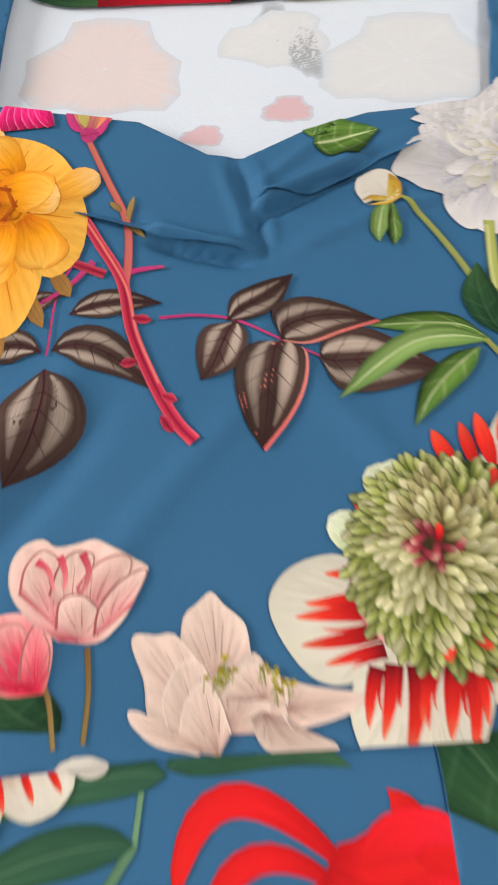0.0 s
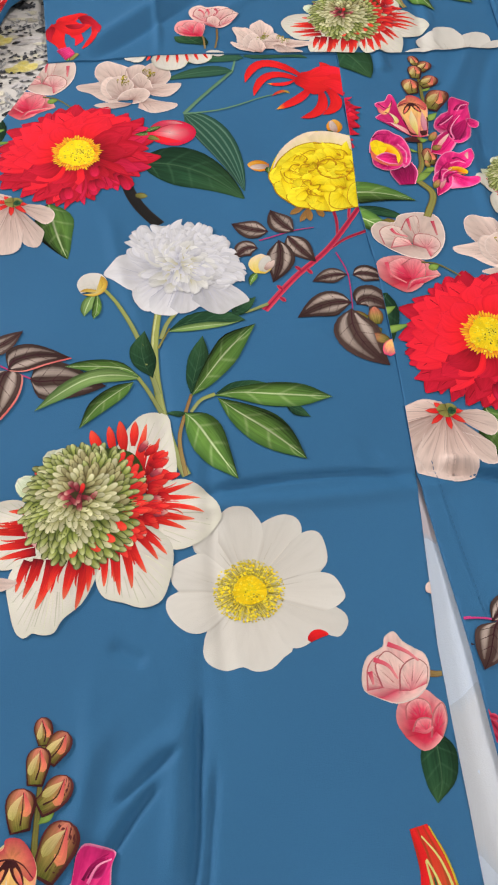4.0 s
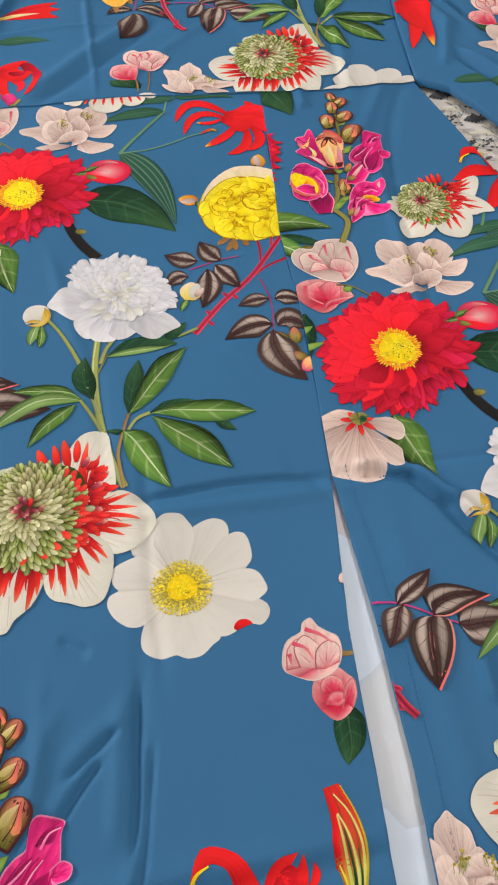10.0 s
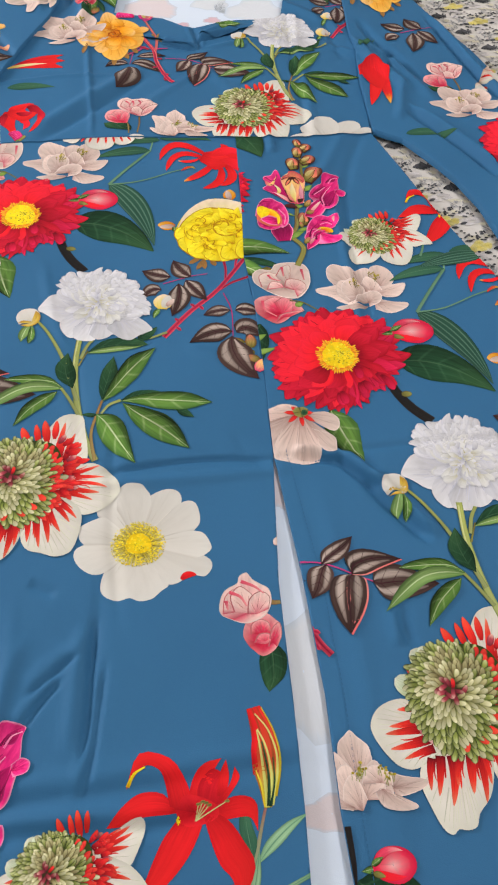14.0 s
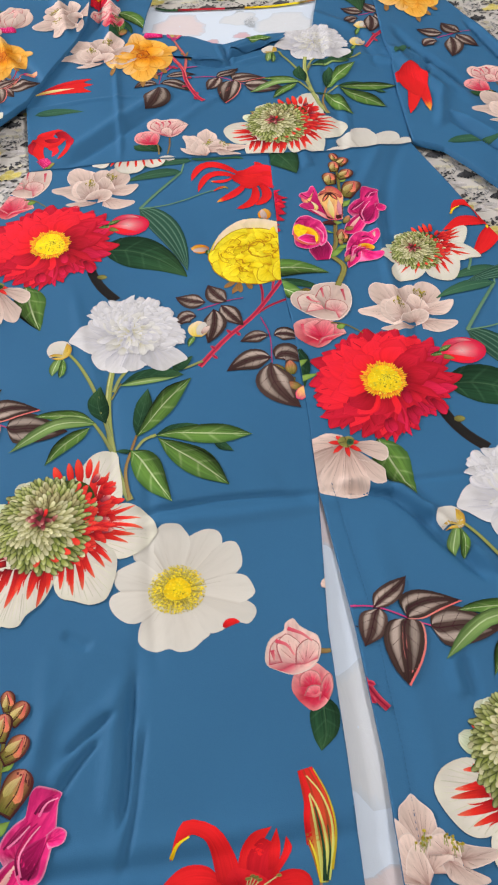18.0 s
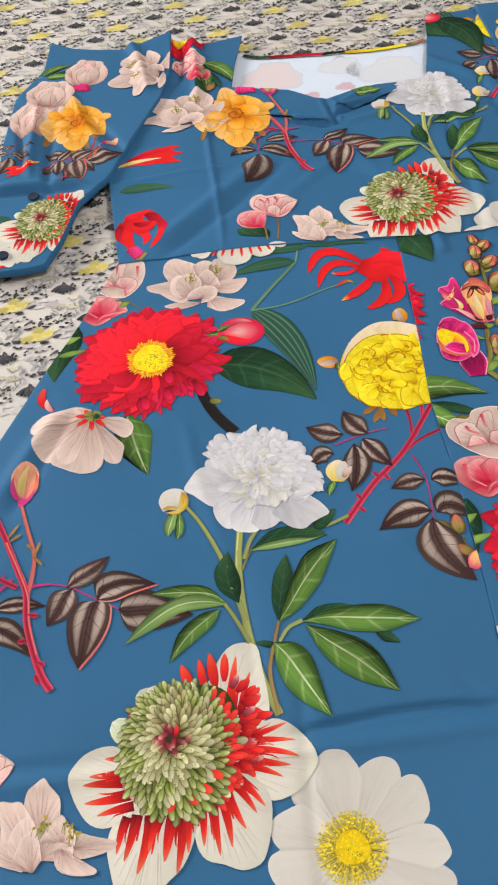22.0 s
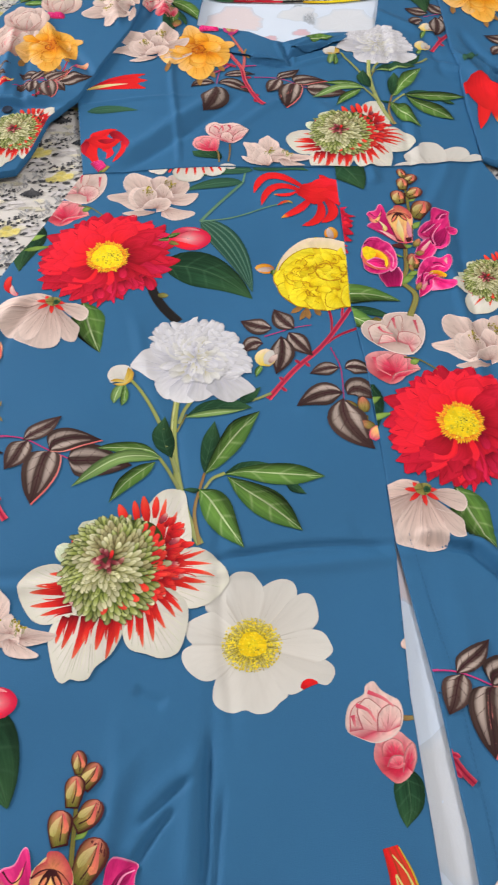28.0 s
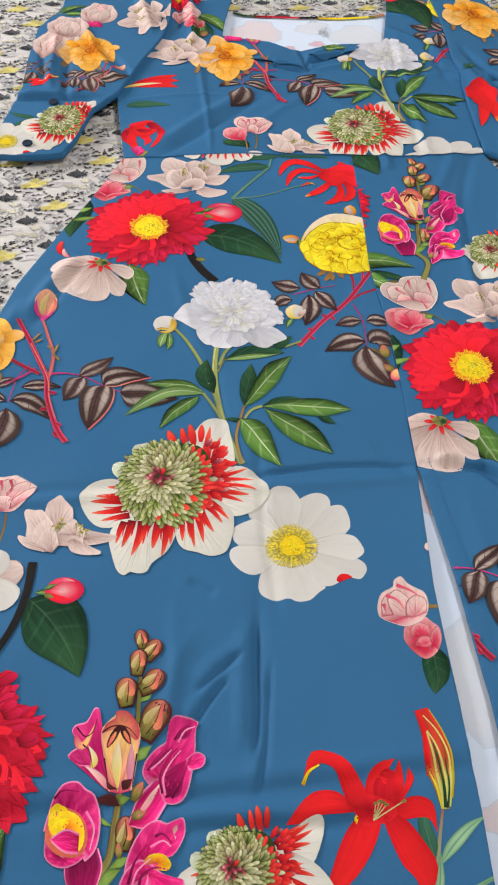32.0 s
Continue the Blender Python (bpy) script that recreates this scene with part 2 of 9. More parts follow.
SCALE_RED = ink("red_scale_petal_print", [(0.0, (0.20, 0.006, 0.01)), (0.5, (0.62, 0.016, 0.02)), (1.0, (0.74, 0.06, 0.04))], edge=(0.36, 0.006, 0.01), edge_amount=0.8, streak=0.2)
SCALE_PINK = ink("maroon_heart_petal_print", [(0.0, (0.10, 0.012, 0.02)), (0.6, (0.36, 0.05, 0.07)), (1.0, (0.62, 0.36, 0.30))], edge=(0.12, 0.01, 0.02), edge_amount=0.7, vary=0.35)
SCALE_PALE = ink("cream_scale_petal_print", [(0.0, (0.10, 0.10, 0.03)), (0.35, (0.34, 0.33, 0.15)), (1.0, (0.64, 0.62, 0.42))], edge=(0.14, 0.16, 0.045), edge_at=0.55, edge_amount=0.95, vary=0.28)
BLUSH = ink("blush_petal_print", [(0.0, (0.30, 0.17, 0.15)), (0.35, (0.54, 0.39, 0.35)), (1.0, (0.70, 0.56, 0.51))], edge=(0.42, 0.27, 0.25), edge_at=0.78, edge_amount=0.8, streak=0.22, vary=0.14)
BLUSH_PINK = ink("pink_veined_petal_print", [(0.0, (0.58, 0.13, 0.17)), (0.4, (0.69, 0.34, 0.34)), (1.0, (0.75, 0.55, 0.51))], edge=(0.54, 0.06, 0.11), edge_at=0.78, edge_amount=1.0, streak=0.32, vary=0.12)
ROSEPINK = ink("deep_pink_bud_print", [(0.0, (0.52, 0.012, 0.05)), (0.55, (0.68, 0.06, 0.12)), (1.0, (0.74, 0.36, 0.36))], edge=(0.48, 0.008, 0.035), edge_at=0.55, edge_amount=0.8, streak=0.3, vary=0.12)
YELLOW = ink("yellow_rose_petal_print", [(0.0, (0.50, 0.27, 0.004)), (0.32, (0.79, 0.60, 0.010)), (1.0, (0.86, 0.73, 0.035))], edge=(0.68, 0.45, 0.010), edge_at=0.72, edge_amount=0.8, streak=0.20, vary=0.12)
SEPAL = ink("brown_sepal_leaf_print", [(0.0, (0.24, 0.11, 0.03)), (1.0, (0.30, 0.16, 0.05))], streak=0.4)
YELLOW_PALE = ink("pale_yellow_petal_print", [(0.0, (0.688, 0.502, 0.056)), (0.55, (0.763, 0.632, 0.279)), (1.0, (0.763, 0.632, 0.484))], edge=(0.688, 0.521, 0.279), edge_amount=0.4, streak=0.10, vary=0.05)
ORANGE = ink("orange_rose_petal_print", [(0.0, (0.52, 0.12, 0.006)), (0.4, (0.76, 0.30, 0.012)), (1.0, (0.84, 0.46, 0.09))], edge=(0.62, 0.20, 0.012), edge_at=0.70, edge_amount=0.7, streak=0.22, vary=0.12)
MAGENTA = ink("magenta_floret_print", [(0.0, (0.34, 0.006, 0.06)), (0.45, (0.62, 0.010, 0.15)), (1.0, (0.74, 0.03, 0.21))], edge=(0.78, 0.22, 0.40), edge_at=0.84, edge_amount=0.9, streak=0.5, vary=0.22, tilt=0.35)
MAGENTA_DARK = ink("plum_floret_print", [(0.0, (0.12, 0.004, 0.04)), (1.0, (0.40, 0.006, 0.10))], edge=(0.62, 0.05, 0.22), edge_at=0.75, edge_amount=0.6, streak=0.4)
FLAME = ink("orange_throat_print", [(0.0, (0.70, 0.10, 0.01)), (0.5, (0.85, 0.34, 0.01)), (1.0, (0.88, 0.60, 0.02))], edge=(0.60, 0.03, 0.08), edge_at=0.6, edge_amount=0.8, streak=0.2)
APRICOT = ink("apricot_floret_print", [(0.0, (0.52, 0.04, 0.14)), (0.4, (0.72, 0.32, 0.16)), (0.7, (0.80, 0.50, 0.16)), (1.0, (0.74, 0.28, 0.20))], edge=(0.60, 0.02, 0.14), edge_at=0.62, edge_amount=0.9, streak=0.45)
SNAPBUD = ink("tan_snapdragon_bud_print", [(0.0, (0.10, 0.11, 0.016)), (0.45, (0.34, 0.24, 0.07)), (0.8, (0.50, 0.17, 0.10)), (1.0, (0.56, 0.18, 0.13))], edge=(0.10, 0.04, 0.015), edge_at=0.5, edge_amount=0.9, streak=0.5, vary=0.15)
BUD_GLINT = ink("pale_straw_bud_print", [(0.0, (0.40, 0.36, 0.10)), (1.0, (0.66, 0.48, 0.24))], streak=0.3)
BUD_BALL = ink("glowing_red_bud_print", [(0.0, (0.74, 0.40, 0.40)), (0.4, (0.74, 0.14, 0.18)), (0.75, (0.68, 0.025, 0.07)), (1.0, (0.56, 0.010, 0.05))], streak=0.2, vary=0.05)
RUST = ink("rust_rose_heart_print", [(0.0, (0.36, 0.06, 0.006)), (1.0, (0.50, 0.13, 0.010))], streak=0.3)
LINE_DUSK = ink("dusky_petal_line_print", [(0.0, (0.28, 0.18, 0.16)), (1.0, (0.40, 0.29, 0.26))], streak=0.2)
GREEN = ink("fresh_green_leaf_print", [(0.0, (0.061, 0.143, 0.027)), (0.5, (0.102, 0.210, 0.041)), (1.0, (0.061, 0.143, 0.031))], edge=(0.012, 0.046, 0.012), edge_at=0.4, edge_amount=0.8, rib=((0.492, 0.574, 0.348), 0.09), veins=((0.266, 0.369, 0.154), 4, 0.5), streak=0.75, vary=0.28, tilt=0.62)
GREEN_PALE = ink("pale_green_leaf_print", [(0.0, (0.135, 0.257, 0.068)), (0.5, (0.230, 0.365, 0.121)), (1.0, (0.121, 0.230, 0.068))], edge=(0.041, 0.121, 0.027), edge_at=0.5, edge_amount=0.7, rib=((0.567, 0.675, 0.405), 0.12), streak=0.5, tilt=0.3)
GREEN_DARK = ink("deep_green_leaf_print", [(0.0, (0.0075, 0.0345, 0.0165)), (0.5, (0.0150, 0.0600, 0.0270)), (1.0, (0.0338, 0.0975, 0.0375))], edge=(0.0053, 0.0240, 0.0120), edge_amount=0.6, rib=((0.0525, 0.1200, 0.0600), 0.05), veins=((0.0375, 0.1050, 0.0525), 5, 0.5), streak=0.5, vary=0.15, tilt=-0.3)
GREEN_STRIPED = ink("parallel_veined_leaf_print", [(0.0, (0.0255, 0.0850, 0.0553)), (1.0, (0.0187, 0.0723, 0.0510))], lines=((0.1190, 0.2295, 0.1700), 5, 0.75), streak=0.25, edge=(0.0068, 0.0340, 0.0298), edge_at=0.8)
GREEN_BLUE = ink("blue_green_leaf_print", [(0.0, (0.0255, 0.0935, 0.0595)), (1.0, (0.0425, 0.1275, 0.0680))], edge=(0.0127, 0.0595, 0.0425), edge_amount=0.5, streak=0.3, rib=((0.1020, 0.2040, 0.1190), 0.06), fine=10)
BROWN = ink("plum_brown_leaf_print", [(0.0, (0.060, 0.036, 0.032)), (0.5, (0.078, 0.046, 0.040)), (1.0, (0.040, 0.018, 0.018))], edge=(0.050, 0.030, 0.028), edge_at=0.7, edge_amount=0.7, streak=0.6, fine=20, vary=0.25)
BROWN_RIB = ink("dark_leaf_rib_print", [(0.0, (0.05, 0.012, 0.02)), (1.0, (0.03, 0.012, 0.015))])
STEM_RED = ink("crimson_stem_print", [(0.0, (0.36, 0.014, 0.05)), (1.0, (0.48, 0.03, 0.07))], edge=(0.60, 0.14, 0.18), edge_at=0.55, edge_amount=0.5, rib=((0.20, 0.006, 0.03), 0.4), streak=0.4)
STEM_PINK = ink("magenta_twig_print", [(0.0, (0.50, 0.03, 0.18)), (1.0, (0.50, 0.06, 0.20))], edge=(0.30, 0.02, 0.12), streak=0.2)
STEM_GREEN = ink("pale_green_stem_print", [(0.0, (0.32, 0.36, 0.10)), (1.0, (0.30, 0.34, 0.14))], edge=(0.10, 0.15, 0.03), edge_amount=0.7, streak=0.2)
STEM_BLUE = ink("blue_green_stem_print", [(0.0, (0.10, 0.22, 0.13)), (1.0, (0.13, 0.26, 0.16))], edge=(0.04, 0.11, 0.08), streak=0.2)
STEM_OLIVE = ink("olive_stem_print", [(0.0, (0.14, 0.13, 0.03)), (1.0, (0.26, 0.25, 0.07))], edge=(0.05, 0.03, 0.01), edge_amount=0.8, streak=0.4)
TWIG = ink("black_branch_print", [(0.0, (0.010, 0.010, 0.011)), (1.0, (0.014, 0.012, 0.012))], edge=(0.028, 0.022, 0.02), edge_at=0.7, streak=0.5)
ORANGE_PALE = ink("pale_orange_petal_print", [(0.0, (0.62, 0.20, 0.010)), (0.55, (0.78, 0.38, 0.05)), (1.0, (0.80, 0.50, 0.20))], edge=(0.66, 0.30, 0.06), edge_amount=0.5, streak=0.2, vary=0.08)
STEM_CORAL = ink("coral_stem_print", [(0.0, (0.56, 0.16, 0.12)), (1.0, (0.60, 0.14, 0.14))], edge=(0.40, 0.03, 0.06), edge_amount=0.7, streak=0.3)
BUD_PEACH = ink("peach_rosebud_print", [(0.0, (0.50, 0.10, 0.14)), (0.5, (0.66, 0.28, 0.18)), (1.0, (0.70, 0.36, 0.22))], edge=(0.50, 0.06, 0.14), edge_at=0.6, edge_amount=0.8, streak=0.4)
LINE_ROSE = ink("rose_line_print", [(0.0, (0.42, 0.10, 0.12)), (1.0, (0.40, 0.20, 0.18))], streak=0.2)
LINE_GREY = ink("grey_line_print", [(0.0, (0.36, 0.27, 0.25)), (1.0, (0.42, 0.32, 0.30))], streak=0.2)
RED_TIP = ink("bright_red_scale_petal_print", [(0.0, (0.45, 0.012, 0.012)), (0.5, (0.74, 0.030, 0.022)), (1.0, (0.80, 0.09, 0.05))], edge=(0.50, 0.008, 0.010), edge_amount=0.6, streak=0.15)
SCALE_BROWN = ink("olive_brown_scale_petal_print", [(0.0, (0.03, 0.022, 0.010)), (0.4, (0.20, 0.17, 0.07)), (1.0, (0.44, 0.42, 0.22))], edge=(0.06, 0.045, 0.015), edge_at=0.5, edge_amount=1.0, streak=0.3, vary=0.3)
CRIMSON_ROSE = ink("rose_crimson_petal_print", [(0.0, (0.16, 0.003, 0.012)), (0.4, (0.46, 0.008, 0.035)), (1.0, (0.66, 0.016, 0.075))], edge=(0.30, 0.004, 0.016), edge_at=0.62, edge_amount=0.8, streak=0.25, vary=0.18)
LINE_CREAM = ink("warm_grey_petal_line_print", [(0.0, (0.53, 0.50, 0.45)), (1.0, (0.57, 0.545, 0.50))], streak=0.2)
LINE_LILAC = ink("lilac_petal_line_print", [(0.0, (0.42, 0.43, 0.54)), (1.0, (0.50, 0.51, 0.60))], streak=0.2)
LINE_STRAW = ink("straw_petal_line_print", [(0.0, (0.50, 0.47, 0.28)), (1.0, (0.60, 0.57, 0.44))], streak=0.2)
STEM_PALE = ink("cream_green_stem_print", [(0.0, (0.50, 0.53, 0.24)), (1.0, (0.46, 0.50, 0.22))], streak=0.2)
STEM_BROWN = ink("ochre_brown_stem_print", [(0.0, (0.24, 0.13, 0.05)), (1.0, (0.30, 0.22, 0.08))], edge=(0.10, 0.05, 0.02), edge_amount=0.7, streak=0.3)
STEM_ROSY = ink("rosy_green_stem_print", [(0.0, (0.34, 0.12, 0.12)), (0.3, (0.30, 0.30, 0.18)), (1.0, (0.20, 0.34, 0.20))], edge=(0.08, 0.14, 0.08), edge_amount=0.6, streak=0.2)
BUD_GOLD = ink("golden_bud_print", [(0.0, (0.60, 0.50, 0.22)), (0.7, (0.62, 0.42, 0.06)), (1.0, (0.44, 0.24, 0.04))], streak=0.2)
GREEN_LIME = ink("lime_green_leaf_print", [(0.0, (0.14, 0.24, 0.04)), (0.5, (0.24, 0.38, 0.08)), (1.0, (0.14, 0.26, 0.05))], edge=(0.05, 0.12, 0.02), edge_at=0.5, edge_amount=0.7, streak=0.3)
LEAF_MINT = ink("pale_mint_leaf_print", [(0.0, (0.161, 0.322, 0.184)), (0.5, (0.276, 0.460, 0.276)), (1.0, (0.138, 0.299, 0.172))], edge=(0.057, 0.161, 0.103), edge_at=0.55, edge_amount=0.8, rib=((0.081, 0.207, 0.127), 0.2), streak=0.3)
BUD_RIM = ink("cream_bud_rim_print", [(0.0, (0.48, 0.42, 0.22)), (1.0, (0.56, 0.48, 0.26))], streak=0.2)
BUD_DARK = ink("dark_brown_bud_line_print", [(0.0, (0.05, 0.012, 0.014)), (1.0, (0.10, 0.022, 0.022))], streak=0.3)
BUD_RED = ink("rust_red_bud_line_print", [(0.0, (0.46, 0.06, 0.04)), (1.0, (0.56, 0.12, 0.07))], streak=0.3)
MAUVE = ink("mauve_floret_print", [(0.0, (0.50, 0.14, 0.24)), (1.0, (0.60, 0.30, 0.32))], edge=(0.40, 0.06, 0.14), streak=0.3)
CORAL = ink("coral_floret_print", [(0.0, (0.66, 0.26, 0.10)), (0.6, (0.68, 0.17, 0.11)), (1.0, (0.58, 0.07, 0.09))], streak=0.35)
SCARLET_DEEP = ink("deep_scarlet_lily_print", [(0.0, (0.40, 0.006, 0.014)), (0.5, (0.58, 0.010, 0.020)), (1.0, (0.66, 0.014, 0.022))], edge=(0.40, 0.005, 0.012), edge_amount=0.5, streak=0.15, vary=0.06)
LIME_LINE = ink("yellow_green_bud_line_print", [(0.0, (0.50, 0.52, 0.12)), (1.0, (0.62, 0.60, 0.20))], streak=0.2)
BLUSH_RIM = ink("pale_petal_rim_print", [(0.0, (0.66, 0.54, 0.51)), (1.0, (0.70, 0.60, 0.57))], streak=0.1)
BLUSH_CLEAR = ink("clear_blush_petal_print", [(0.0, (0.62, 0.30, 0.30)), (0.4, (0.72, 0.44, 0.41)), (1.0, (0.76, 0.56, 0.52))], edge=(0.62, 0.22, 0.25), edge_at=0.7, edge_amount=0.7, streak=0.22, vary=0.10)
BUD_PINK = ink("rose_bud_petal_print", [(0.0, (0.56, 0.02, 0.07)), (0.45, (0.68, 0.09, 0.14)), (1.0, (0.72, 0.26, 0.29))], edge=(0.56, 0.02, 0.06), edge_at=0.6, edge_amount=0.8, streak=0.3, vary=0.1)
ROSE_SHADE = ink("rose_red_petal_fold_print", [(0.0, (0.56, 0.05, 0.10)), (1.0, (0.66, 0.22, 0.24))], streak=0.3)
LEAF_GLOW = ink("coral_leaf_edge_print", [(0.0, (0.60, 0.24, 0.20)), (1.0, (0.62, 0.12, 0.12))], streak=0.3)
BROWN_SILVER = ink("silver_leaf_patch_print", [(0.0, (0.38, 0.31, 0.28)), (0.5, (0.38, 0.31, 0.275)), (0.85, (0.15, 0.11, 0.10)), (1.0, (0.08, 0.05, 0.045))], edge=(0.10, 0.07, 0.06), edge_at=0.35, edge_amount=1.0, streak=0.6, fine=24, vary=0.25)
GHOST_PINK = ink("faint_pink_show_through_print", [(0.0, (0.684, 0.612, 0.648)), (0.80, (0.684, 0.612, 0.648)), (1.0, (0.576, 0.630, 0.738))], streak=0.05, vary=0.02, tilt=0.0)
GHOST_WHITE = ink("faint_white_show_through_print", [(0.0, (0.662, 0.699, 0.764)), (0.80, (0.662, 0.699, 0.764)), (1.0, (0.589, 0.662, 0.764))], streak=0.05, vary=0.02, tilt=0.0)
GHOST_GREY = ink("faint_grey_show_through_print", [(0.0, (0.396, 0.441, 0.504)), (0.72, (0.396, 0.441, 0.504)), (1.0, (0.549, 0.630, 0.751))], streak=0.05, vary=0.02, tilt=0.0)
GHOST_RED = ink("faint_red_show_through_print", [(0.0, (0.666, 0.468, 0.540)), (0.72, (0.666, 0.468, 0.540)), (1.0, (0.549, 0.630, 0.751))], streak=0.05, vary=0.02, tilt=0.0)
SHEET_GREY = ink("charcoal_sprig_print", [(0.0, (0.040, 0.042, 0.048)), (1.0, (0.085, 0.086, 0.095))], streak=0.5, vary=0.45)
SHEET_MID = ink("grey_sprig_print", [(0.0, (0.30, 0.30, 0.31)), (1.0, (0.40, 0.40, 0.41))], streak=0.5, vary=0.3)
SHEET_YELLOW = ink("lemon_bloom_print", [(0.0, (0.56, 0.46, 0.10)), (1.0, (0.58, 0.52, 0.22))], streak=0.3, vary=0.2)
SHEET_LILAC = ink("pale_lilac_wash_print", [(0.0, (0.54, 0.52, 0.53)), (1.0, (0.59, 0.56, 0.56))], streak=0.3, vary=0.2)
SHEET_STRAW = ink("pale_straw_wash_print", [(0.0, (0.60, 0.56, 0.42)), (1.0, (0.59, 0.56, 0.48))], streak=0.3, vary=0.2)


